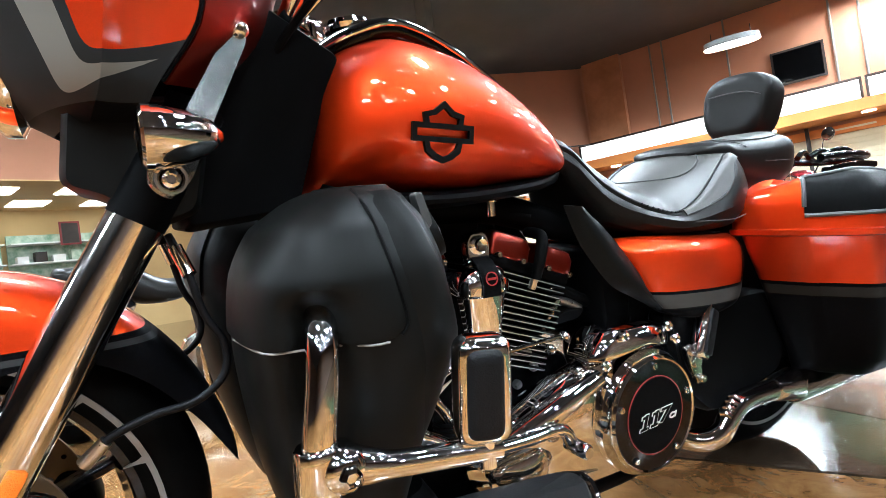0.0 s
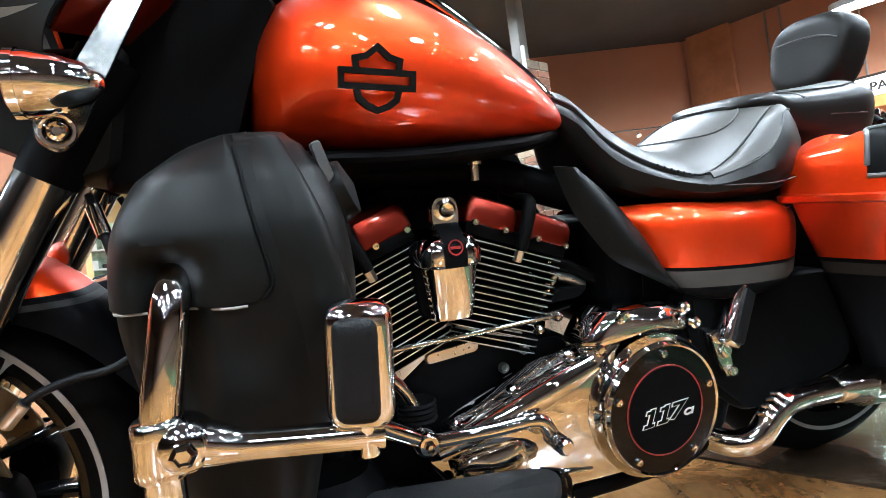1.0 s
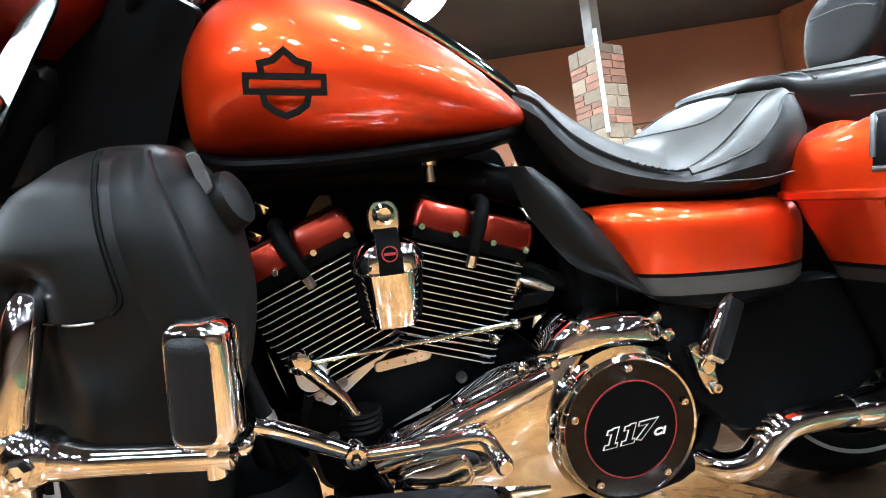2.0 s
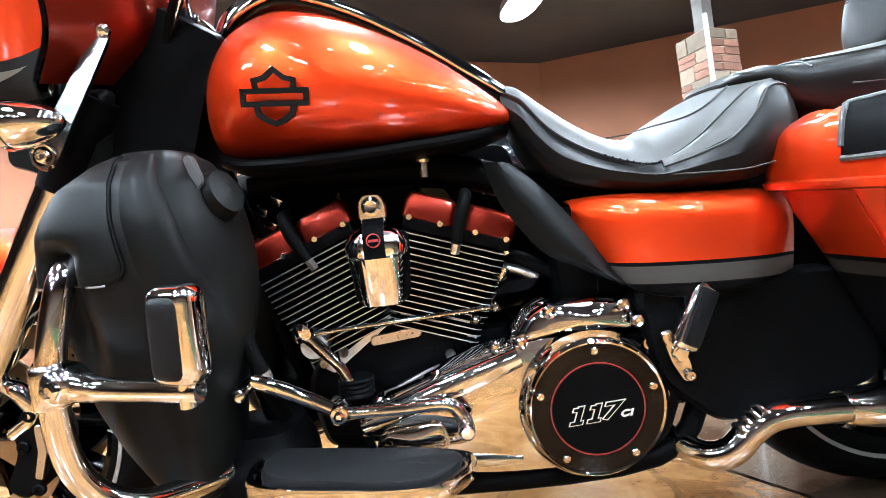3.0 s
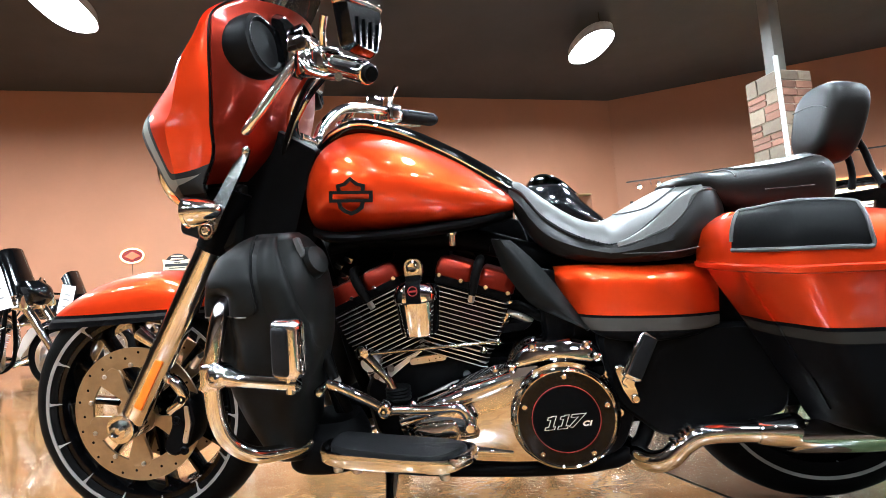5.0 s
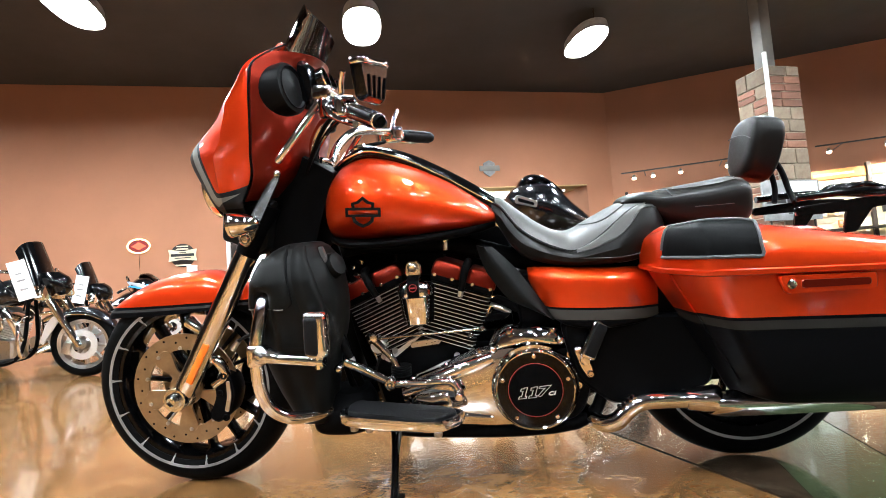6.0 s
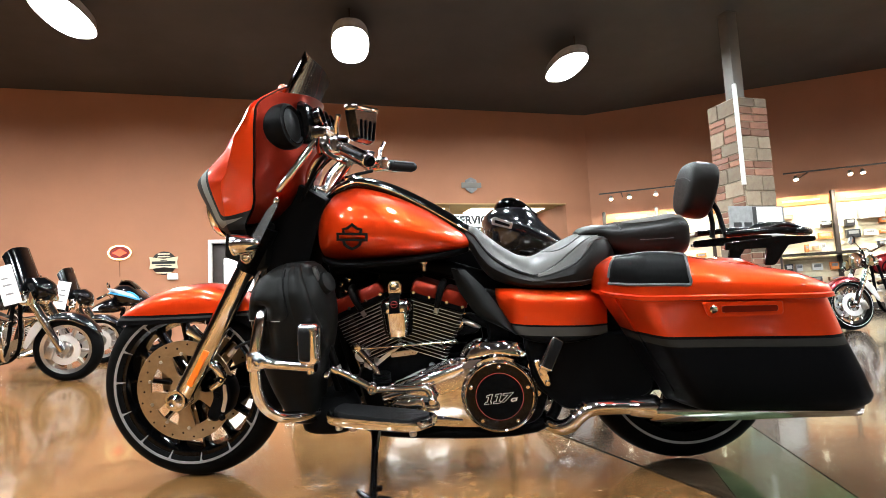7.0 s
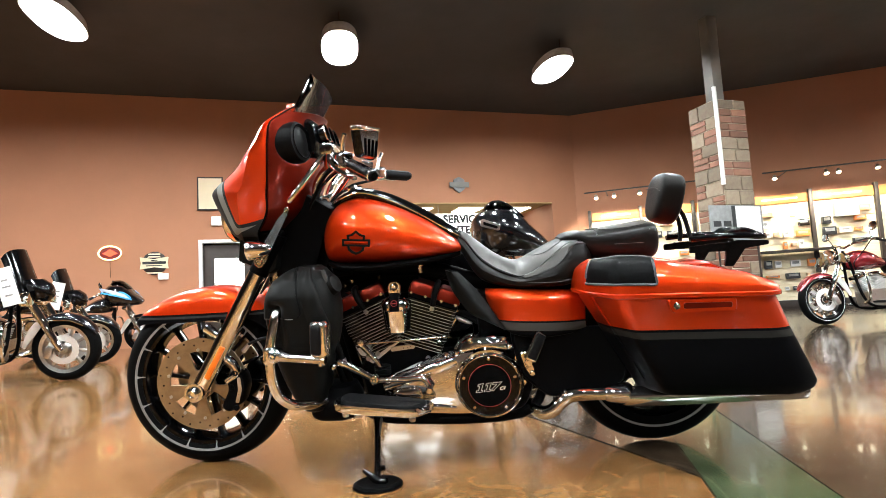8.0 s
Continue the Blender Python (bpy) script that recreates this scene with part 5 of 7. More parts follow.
# crankcase
CASE = bikepart("crankcase", slab([(0.585, 0.21), (0.56, 0.33), (0.60, 0.395), (0.66, 0.44), (0.80, 0.44), (0.86, 0.40), (0.95, 0.40), (0.98, 0.25), (0.90, 0.19)], -0.10, 0.10, r=0.03, bevel=0.012), "black", "black engine crankcase")
part("case_rib", slab([(0.60, 0.36), (0.72, 0.437), (0.735, 0.437), (0.615, 0.35)], -0.104, -0.10, r=0.004, bevel=0.001), "alu", CASE)
part("case_rib", slab([(0.738, 0.437), (0.745, 0.447), (0.86, 0.415), (0.858, 0.404)], -0.104, -0.10, r=0.004, bevel=0.001), "alu", CASE)
part("case_plate", slab([(0.685, 0.392), (0.775, 0.400), (0.775, 0.418), (0.685, 0.408)], -0.112, -0.10, r=0.009, bevel=0.002), "steel", CASE, "pale metal data plate")
part("case_bolt", lathe([(0.012, 0), (0.013, 0.008), (0.010, 0.014), (0.005, 0.012)], pose(0.724, -0.10, 0.440, 90), n=16), "alu", CASE)
for x, z in ((0.60, 0.37), (0.612, 0.30), (0.86, 0.385), (0.82, 0.36), (0.635, 0.385)):
    part("case_bolt", bolt((x, -0.098, z), 0.009, 0.012), "steel", CASE)
part("oil_filter", lathe([(0.036, 0), (0.038, 0.01), (0.038, 0.075), (0.030, 0.085), (0.0, 0.086)], pose(0.585, 0, 0.255, 0, -100, 0)), "gloss", CASE)
part("wiring_loom", tube([(0.50, -0.07, 0.69), (0.60, -0.055, 0.695), (0.75, -0.05, 0.69), (0.90, -0.06, 0.66)], [0.016, 0.012, 0.012, 0.014], n=10), "rubber", CASE)
part("throttle_body", slab([(0.66, 0.60), (0.79, 0.60), (0.80, 0.69), (0.65, 0.69)], -0.05, 0.06, r=0.015, bevel=0.006), "black", CASE)
part("air_cleaner", lathe([(0.14, 0.0), (0.15, 0.02), (0.14, 0.06), (0.0, 0.075)], pose(0.73, 0.09, 0.57, -90), n=36), "gloss", CASE, "round gloss black air cleaner")
# Added black sheet that blocks the bright view through the engine.
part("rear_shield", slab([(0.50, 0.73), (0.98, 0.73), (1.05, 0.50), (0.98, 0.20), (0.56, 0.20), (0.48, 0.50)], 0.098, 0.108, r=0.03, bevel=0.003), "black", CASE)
for p0 in ((0.52, -0.08, 0.645), (0.535, -0.085, 0.62), (0.55, -0.09, 0.66), (0.505, -0.10, 0.60), (0.90, -0.07, 0.50), (0.925, -0.09, 0.46), (0.94, -0.075, 0.52)):
    part("clip", box(p0, (0.022, 0.012, 0.014), (20, 30, 10), 0.003), "chrome", CASE)
part("tank_bolt", tube([(0.81, -0.07, 0.672), (0.81, -0.07, 0.70)], 0.010, n=12), "chrome", CASE)
part("tank_bolt_head", lathe([(0.016, 0), (0.017, 0.006), (0.012, 0.010), (0, 0.010)], pose(0.81, -0.07, 0.698), n=14), "chrome", CASE)
for x, z in ((0.60, 0.70), (0.66, 0.695), (0.70, 0.698)):
    part("frame_tab", box((x, -0.05, z), (0.012, 0.012, 0.018), (0, 15, 0), 0.003), "alu", CASE)
part("starter_motor", tube([(0.88, -0.02, 0.45), (0.99, -0.02, 0.46)], 0.04, n=20), "black", CASE)
part("rear_intake_hose", tube([(0.90, -0.05, 0.50), (0.95, -0.075, 0.515), (1.0, -0.09, 0.49), (1.06, -0.095, 0.47)], 0.013, n=12), "rubber", CASE)
part("linkage_arm", tube([(0.895, -0.09, 0.445), (0.915, -0.095, 0.475), (0.93, -0.095, 0.50)], [0.008, 0.010, 0.012], n=10), "chrome", CASE)
part("sensor", lathe([(0.013, -0.012), (0.016, 0), (0.015, 0.02), (0.008, 0.026)], pose(0.915, -0.08, 0.485, 90, 0, 20), n=14), "chrome", CASE)
part("braided_line", tube([(0.93, -0.085, 0.50), (0.96, -0.095, 0.49), (0.985, -0.1, 0.475)], 0.009, n=10), "steel", CASE)
part("coil_cover", slab([(0.89, 0.455), (0.97, 0.46), (0.99, 0.478), (0.93, 0.48)], -0.115, -0.06, r=0.01, bevel=0.006), "black", CASE)

CASE.location = (0.003, 0.040, 0.008)

# primary cover and derby
PRIM = bikepart("primary_cover", slab([(0.665, 0.262), (0.66, 0.30), (0.70, 0.337), (0.80, 0.372), (0.905, 0.405), (1.02, 0.415), (1.10, 0.385), (1.13, 0.30), (1.11, 0.21), (1.03, 0.175), (0.90, 0.178), (0.78, 0.19), (0.69, 0.215)], -0.152, -0.095, r=0.05, bevel=0.022, k=8, dome=0.012), "chrome",
                "polished chrome primary cover")
part("primary_ridge", tube([(0.672, -0.148, 0.292), (0.74, -0.158, 0.318), (0.84, -0.162, 0.352), (0.93, -0.160, 0.380)], [0.014, 0.020, 0.022, 0.018], n=16), "chrome", PRIM)
part("primary_lower_ridge", tube([(0.70, -0.148, 0.235), (0.80, -0.154, 0.222), (0.92, -0.150, 0.208)], [0.010, 0.014, 0.010], n=14), "chrome", PRIM)
part("inspection_cover", slab([(0.685, 0.245), (0.70, 0.285), (0.80, 0.295), (0.81, 0.25), (0.79, 0.232)], -0.168, -0.148, r=0.02, bevel=0.008, dome=0.008), "chrome", PRIM)
for p0 in ((0.70, 0.325), (0.797, 0.358), (0.895, 0.395), (0.83, 0.275)):
    part("primary_bolt", lathe([(0.010, 0), (0.011, 0.014), (0.008, 0.018), (0.004, 0.014)], pose(p0[0], -0.138, p0[1], 90), n=12), "chrome", PRIM)
DC = pose(1.032, -0.128, 0.292, 90)
DERBY = bikepart("derby_housing", lathe([(0.118, -0.03), (0.12, 0.0), (0.119, 0.030), (0.112, 0.038), (0.110, 0.044)], DC, n=64), "chrome", "round chrome derby cover housing")
part("derby_ring", lathe([(0.103, 0.044), (0.108, 0.042), (0.1095, 0.048), (0.106, 0.053), (0.103, 0.051)], DC, n=64, closed=True), "chrome", DERBY)
part("derby_cover", lathe([(0.104, 0.040), (0.104, 0.0505), (0.078, 0.0512), (0.0, 0.0512)], DC, n=64), "gloss", DERBY, "gloss black derby cover")
part("derby_plate", lathe([(0.072, 0.0512), (0.071, 0.053), (0.0, 0.053)], DC, n=48), "black", DERBY)
part("derby_red_ring", lathe([(0.0720, 0.0512), (0.0738, 0.0512), (0.0738, 0.0525), (0.0720, 0.0525)], DC, n=64, closed=True), "red_line", DERBY, "thin red ring")
for a in (22, 94, 166, 238, 310):
    bm = bolt((1.032 + 0.092 * math.cos(radians(a - 5)), -0.1785, 0.292 + 0.092 * math.sin(radians(a - 5))), 0.0062, 0.005)
    part("derby_bolt", bm, "chrome", DERBY)
slant = Matrix(((1, 0.28, 0, 0), (0, 1, 0, 0), (0, 0, 1, 0), (0, 0, 0, 1)))
face = pose(1.0285, -0.1822, 0.2865, 90, 0, 0)
for word, x in (("1", -0.0215), ("1", -0.0005), ("7", 0.0180)):
    digit = None
    for bold, lift, thin in ((0.0024, 0.0, 0.0), (0.0008, 0.0008, 0.0016)):
        m = face @ pose(0, 0, lift, 0, 0, 3) @ Matrix.Diagonal((1.30, 0.84, 1, 1)) @ slant @ pose(x, 0, 0)
        bm = text_mesh(word, 0.042, 0.0006, m, bold, 0.88)
        if word == "1":
            for bx, by, w, h in ((-0.0005, -0.0128, 0.0172, 0.0086), (-0.0045, 0.0120, 0.0105, 0.0086)):
                bmesh.ops.create_cube(bm, size=1.0, matrix=m @ pose(bx, by, 0) @ Matrix.Diagonal((w - 2 * thin, h - 2 * thin, 0.001, 1)))
        if digit is None:
            digit = part("digit", bm, "alu", DERBY, "silver outlined displacement digit", 20)
        else:
            part("digit_core", bm, "black", digit, "", 20)
part("unit_letters", text_mesh("CI", 0.0142, 0.0007, pose(1.0755, -0.1822, 0.2815, 90) @ pose(0, 0, 0, 0, 0, 3) @ Matrix.Diagonal((1.35, 1, 1, 1)) @ slant, 0.0006, 1.1), "alu", DERBY, "", 20)
DERBY.location = (0.008, -0.012, 0.0)
# chrome starter cover above the derby
part("top_cover", slab([(0.905, 0.398), (0.935, 0.445), (0.965, 0.462), (1.06, 0.462), (1.108, 0.448), (1.122, 0.425), (1.118, 0.402), (1.07, 0.405), (0.98, 0.408)], -0.155, -0.06, r=0.025, bevel=0.02, k=6, dome=0.018), "chrome", DERBY)
for x, z in ((0.925, 0.405), (0.972, 0.45), (1.088, 0.448), (1.108, 0.42)):
    part("top_cover_bolt", lathe([(0.009, 0), (0.010, 0.008), (0.007, 0.011), (0.004, 0.008)], pose(x, -0.163, z, 90), n=12), "chrome", DERBY)
part("rear_case", slab([(1.08, 0.40), (1.18, 0.40), (1.20, 0.30), (1.16, 0.19), (1.05, 0.165), (0.95, 0.17)], -0.125, 0.05, r=0.04, bevel=0.015), "black", DERBY)
for x, z in ((1.152, 0.285), (1.165, 0.34), (1.135, 0.372)):
    part("rear_case_bolt", bolt((x, -0.123, z), 0.012, 0.012), "chrome", DERBY)
bikepart("front_bottom_rail", slab([(0.60, 0.225), (0.62, 0.175), (0.95, 0.165), (1.02, 0.185), (0.90, 0.20)], -0.13, 0.13, r=0.012, bevel=0.008), "black")

# shift linkage
SH = bikepart("shift_linkage", tube([(0.578, -0.118, 0.432), (0.72, -0.120, 0.437), (0.895, -0.118, 0.443)], 0.0045, n=10), "chrome", "chrome shift rod and lever")
SH.location = (0.011, 0.016, 0.008)
part("shift_lever", tube([(0.572, -0.122, 0.437), (0.60, -0.124, 0.405), (0.628, -0.126, 0.372), (0.645, -0.124, 0.335)], [0.013, 0.011, 0.0095, 0.011], n=14), "chrome", SH)
part("lever_boss", lathe([(0.016, -0.008), (0.017, 0), (0.016, 0.012), (0.008, 0.014)], pose(0.572, -0.122, 0.437, 90), n=18), "chrome", SH)
part("lever_base", lathe([(0.024, -0.01), (0.026, 0), (0.022, 0.03)], pose(0.585, -0.085, 0.41, 90), n=18), "alu", SH)
part("rod_end", lathe([(0.006, -0.008), (0.009, -0.004), (0.0095, 0.004), (0.007, 0.010), (0.003, 0.0125), (0.0, 0.013)], pose(0.895, -0.12, 0.443, 90), n=12), "chrome", SH)
part("rod_end", lathe([(0.006, -0.008), (0.009, -0.004), (0.0095, 0.004), (0.007, 0.010), (0.003, 0.0125), (0.0, 0.013)], pose(0.86, -0.12, 0.425, 90), n=12), "chrome", SH)
for k in range(4):
    part("boot_ring", lathe([(0.028, 0), (0.031, 0.004), (0.028, 0.008)], pose(0.648, -0.112, 0.318 + 0.008 * k, 0, 0, 0), n=18, closed=False), "rubber", SH)
part("toe_lever", tube([(0.515, -0.236, 0.400), (0.535, -0.228, 0.388), (0.58, -0.208, 0.356), (0.628, -0.200, 0.326)], [0.011, 0.0125, 0.0125, 0.011], n=14), "chrome", SH)
part("toe_peg", tube([(0.512, -0.225, 0.392), (0.510, -0.255, 0.390), (0.508, -0.272, 0.388), (0.508, -0.277, 0.388)], [0.009, 0.010, 0.010, 0.003], n=14, sub=3), "chrome", SH)
part("lever_clamp", lathe([(0.0, -0.020), (0.013, -0.019), (0.018, -0.012), (0.0185, 0.0), (0.018, 0.014), (0.013, 0.020), (0.0, 0.021)], pose(0.633, -0.194, 0.322, 90), n=24), "chrome", SH)
part("clamp_bolt", lathe([(0.008, 0.0), (0.008, 0.006), (0.005, 0.009), (0.004, 0.006), (0.0, 0.006)], pose(0.633, -0.213, 0.322, 90), n=6), "chrome", SH)
part("heel_lever", tube([(0.645, -0.196, 0.318), (0.73, -0.204, 0.318), (0.80, -0.208, 0.319), (0.822, -0.208, 0.292)], [0.011, 0.011, 0.011, 0.012], n=14), "chrome", SH)
part("heel_peg", lathe([(0.012, -0.01), (0.013, 0), (0.013, 0.035), (0.009, 0.04)], pose(0.824, -0.208, 0.286, 90), n=14), "chrome", SH)

# floorboards
for s in (-1, 1):
    def board(z, g):
        pts = [(0.515, 0.235), (0.53, 0.198), (0.81, 0.185), (0.848, 0.200), (0.840, 0.235), (0.795, 0.303), (0.72, 0.318), (0.565, 0.314), (0.522, 0.296)]
        flat = roundpoly([Vector(p) for p in pts], 0.03, 5)
        c = sum(flat, Vector((0, 0))) / len(flat)
        return [(c.x + (p.x - c.x) * g, s * (c.y + (p.y - c.y) * g), z - 0.115 * (p.x - 0.5) + 0.034) for p in flat]
    fb = bikepart("floorboard", loft([board(0.228, 0.97), board(0.232, 1.0), board(0.250, 1.0), board(0.256, 0.98), board(0.256, 0.93), board(0.25, 0.92)]), "chrome", "chrome edged rider floorboard")
    part("floorboard_rubber", loft([board(0.246, 0.86), board(0.260, 0.86), board(0.264, 0.83)]), "pad", fb, "black rubber floorboard pad")
    part("floorboard_bracket", tube([(0.60, s * 0.13, 0.240), (0.60, s * 0.25, 0.238)], 0.014, n=12), "black", fb)
    part("floorboard_bracket", tube([(0.74, s * 0.13, 0.224), (0.74, s * 0.25, 0.222)], 0.014, n=12), "black", fb)
    for x in (0.56, 0.60, 0.78):
        part("floorboard_bolt", bolt((x, s * 0.29, 0.258 - 0.115 * (x - 0.5)), 0.011, 0.012, (180, 0, 0)), "steel", fb)

# passenger peg, folded up
for s in (-1, 1):
    pp = bikepart("passenger_peg", box((1.206, s * 0.205, 0.418), (0.045, 0.032, 0.115), (0, 28, -14 * s), 0.012, seg=3), "chrome", "chrome and rubber passenger peg folded up")
    pp.location.y = -s * 0.03
    part("peg_rubber", box((1.207, s * 0.216, 0.417), (0.033, 0.022, 0.094), (0, 28, -14 * s), 0.007), "pad", pp, "black rubber pad")
    part("peg_hinge", tube([(1.178, s * 0.13, 0.365), (1.178, s * 0.205, 0.362), (1.178, s * 0.212, 0.362)], [0.016, 0.016, 0.008], n=14, sub=2), "chrome", pp)
    part("peg_bracket", slab([(1.15, 0.395), (1.17, 0.40), (1.195, 0.345), (1.20, 0.315), (1.185, 0.31), (1.165, 0.345)], s * 0.185, s * 0.208, r=0.008, bevel=0.004), "chrome", pp)
    part("peg_bolt", bolt((1.19, s * 0.207, 0.325), 0.009, 0.010, (-90 * s, 0, 0)), "chrome", pp)

# exhausts
for s in (-1, 1):
    ex = bikepart("exhaust", tube([(1.495, s * 0.205, 0.229), (1.51, s * 0.205, 0.228), (1.62, s * 0.208, 0.229), (1.98, s * 0.212, 0.233), (2.02, s * 0.212, 0.233)], [0.028, 0.032, 0.035, 0.035, 0.034], n=32, sub=5), "chrome", "chrome exhaust silencer")
    ex.location.y = -s * 0.025
    part("header_pipe", tube([(1.15, s * 0.06, 0.20), (1.18, s * 0.12, 0.19), (1.215, s * 0.175, 0.178), (1.25, s * 0.198, 0.19), (1.285, s * 0.20, 0.222), (1.33, s * 0.20, 0.242), (1.43, s * 0.203, 0.243), (1.52, s * 0.205, 0.240)], 0.0235, n=20, sub=6), "chrome", ex)
    part("clamp_screw", bolt((1.515, s * 0.215, 0.262), 0.006, 0.012, (0, 90, 0)), "chrome", ex)
    for x, z in ((1.262, 0.208), (1.272, 0.219), (1.283, 0.229), (1.294, 0.237)):
        part("shield_clip", tube([(x - 0.004, s * 0.196, z + 0.023), (x, s * 0.206, z + 0.025), (x + 0.004, s * 0.218, z + 0.019)], 0.0055, n=10), "chrome", ex)
    part("pipe_clamp", tube([(1.432, s * 0.204, 0.243), (1.436, s * 0.204, 0.243), (1.496, s * 0.205, 0.241), (1.503, s * 0.205, 0.241), (1.505, s * 0.205, 0.240)], [0.024, 0.0275, 0.0365, 0.0365, 0.030], n=28, sub=2), "chrome", ex)
    part("tail_tip", tube([(1.90, s * 0.212, 0.233), (2.05, s * 0.213, 0.234), (2.085, s * 0.213, 0.234)], [0.0355, 0.0365, 0.0345], n=32), "chrome", ex)
    part("tip_bore", tube([(2.082, s * 0.213, 0.234), (2.087, s * 0.213, 0.234)], 0.031, n=24), "black", ex)

# handlebar, grips, levers, mirrors
HB = bikepart("handlebar", tube([(0.655, -0.34, 1.052), (0.60, -0.27, 1.075), (0.53, -0.17, 1.075), (0.475, -0.12, 1.03), (0.455, -0.08, 0.985), (0.455, 0.0, 0.98), (0.455, 0.08, 0.985), (0.468, 0.125, 1.04), (0.51, 0.20, 1.095), (0.585, 0.30, 1.105), (0.665, 0.385, 1.09)], 0.0145, n=16, sub=6), "chrome", "chrome handlebar")
for s, a, b in ((-1, Vector((0.635, -0.315, 1.062)), Vector((0.722, -0.40, 1.012))), (1, Vector((0.645, 0.365, 1.093)), Vector((0.738, 0.458, 1.088)))):
    d = (b - a)
    part("grip", tube([a, a + d * 0.1, a + d * 0.5, a + d * 0.93, b], [0.018, 0.021, 0.021, 0.0205, 0.017], n=20), "chrome" if s < 0 else "pad", HB, "chrome and rubber hand grip")
    for k in range(3):
        o = d.orthogonal().normalized()
        o.rotate(Matrix.Rotation(2.09 * k, 3, d.normalized()))
        part("grip_band", tube([a + d * 0.15 + o * 0.017, a + d * 0.9 + o * 0.017], 0.0065, n=8), "pad", HB, "black rubber grip band")
    part("grip_end", tube([b, b + d * 0.06], [0.018, 0.014], n=18), "black", HB)
    part("switch_housing", box(a - d * 0.28, (0.062, 0.05, 0.055), (0, 0, 45 * -s), 0.014, seg=3), "chrome", HB, "chrome switch housing")
    part("reservoir", box(a - d * 0.45 + Vector((-0.03, 0, 0.035)), (0.05, 0.055, 0.035), (0, 10, 20 * s), 0.008), "chrome", HB)
    part("lever_perch", box(a - d * 0.35 + Vector((-0.035, 0, 0.0)), (0.04, 0.04, 0.05), (0, 0, 45 * -s), 0.01), "chrome", HB)
    part("control_lever", tube([a - d * 0.35 + Vector((-0.035, s * 0.02, 0.0)), a + d * 0.1 + Vector((-0.05, s * 0.02, -0.008)), a + d * 0.6 + Vector((-0.045, s * 0.02, -0.012)), b + Vector((-0.05, s * 0.025, -0.006))], [0.010, 0.008, 0.007, 0.008], n=10), "chrome", HB, "chrome control lever")
    part("mirror_stem", tube([a - d * 0.3 + Vector((0, 0, 0.02)), a - d * 0.25 + Vector((0.0, s * 0.01, 0.055)), a - d * 0.1 + Vector((0.0, s * 0.015, 0.092))], [0.009, 0.008, 0.008], n=10), "chrome", HB)
    if s > 0:
        continue
    mm = Matrix.Translation(a + Vector((0.052, s * 0.01, 0.062))) @ pose(0, 0, 0, 0, 4, 0 if s < 0 else 0) @ pose(0, 0, 0, 0, 0, -62 * s)
    bm = loft([[mm @ Vector((x, y, z)) for x, z in [(p.x, p.y) for p in roundpoly([Vector((-0.055 * g, 0.045 * g)), Vector((0.058 * g, 0.052 * g)), Vector((0.046 * g, -0.052 * g)), Vector((-0.032 * g, -0.046 * g))], 0.012, 4)]] for y, g in ((-0.022, 0.86), (-0.010, 0.97), (0.0, 1.0), (0.008, 1.0), (0.011, 0.96))])
    mi = part("mirror", bm, "gloss", HB, "black and chrome mirror")
    part("mirror_glass", loft([[mm @ Vector((x, y, z)) for x, z in [(p.x, p.y) for p in roundpoly([Vector((-0.052, 0.042)), Vector((0.055, 0.049)), Vector((0.044, -0.049)), Vector((-0.030, -0.043))], 0.010, 4)]] for y in (0.0105, 0.0125)]), "chrome", HB, "mirror glass")
    part("mirror_cap", loft([[mm @ Vector((x * g, y, 0.044 + (z - 0.044) * g)) for x, z in [(p.x, p.y) for p in roundpoly([Vector((-0.058, 0.049)), Vector((0.060, 0.055)), Vector((0.058, 0.040)), Vector((-0.054, 0.032))], 0.006, 3)]] for y, g in ((-0.030, 0.5), (-0.026, 0.86), (-0.018, 1.0), (0.004, 1.0), (0.012, 0.94))]), "chrome", HB, "chrome mirror top")
    for k in range(4):
        x = -0.018 + 0.018 * k
        bm = bmesh.new()
        tube([mm @ Vector((x * 1.1, -0.024, 0.012)), mm @ Vector((x * 0.9, -0.024, -0.040))], 0.003, n=6, bm=bm)
        part("mirror_rib", bm, "gloss", HB)
for y in (-0.06, 0.06):
    part("riser", tube([(0.44, y, 0.93), (0.455, y, 0.99)], 0.018, n=16), "chrome", HB)
for k, (dy, dz) in enumerate(((-0.10, 0.0), (-0.112, 0.012), (0.1, 0.0))):
    part("control_cable", tube([(0.60, 2.6 * dy, 1.06 + dz), (0.52, 1.7 * dy, 1.03 + dz), (0.44, 1.0 * dy, 0.95), (0.42, 0.7 * dy, 0.90)], 0.006, n=8), "rubber" if k else "chrome", HB)
for s in (-1, 1):
    hose = bikepart("brake_hose", tube([(0.272, s * 0.10, 0.70), (0.287, s * 0.128, 0.655), (0.300, s * 0.130, 0.60), (0.320, s * 0.130, 0.558), (0.315, s * 0.130, 0.518), (0.280, s * 0.128, 0.491), (0.229, s * 0.122, 0.483), (0.181, s * 0.115, 0.465), (0.152, s * 0.105, 0.438)], 0.0052, n=10, sub=6), "pad", "black brake hose")
    part("hose_end", tube([(0.178, s * 0.1145, 0.463), (0.152, s * 0.105, 0.438)], [0.008, 0.0095], n=10), "steel", hose)
    part("hose_fitting", tube([(0.277, s * 0.112, 0.685), (0.289, s * 0.129, 0.65)], 0.009, n=10), "chrome", hose)
    bikepart("fender_strut", tube([(0.02, s * 0.10, 0.53), (0.06, s * 0.105, 0.50), (0.10, s * 0.105, 0.475)], [0.02, 0.014, 0.012], n=12), "chrome", "chrome fender mount")

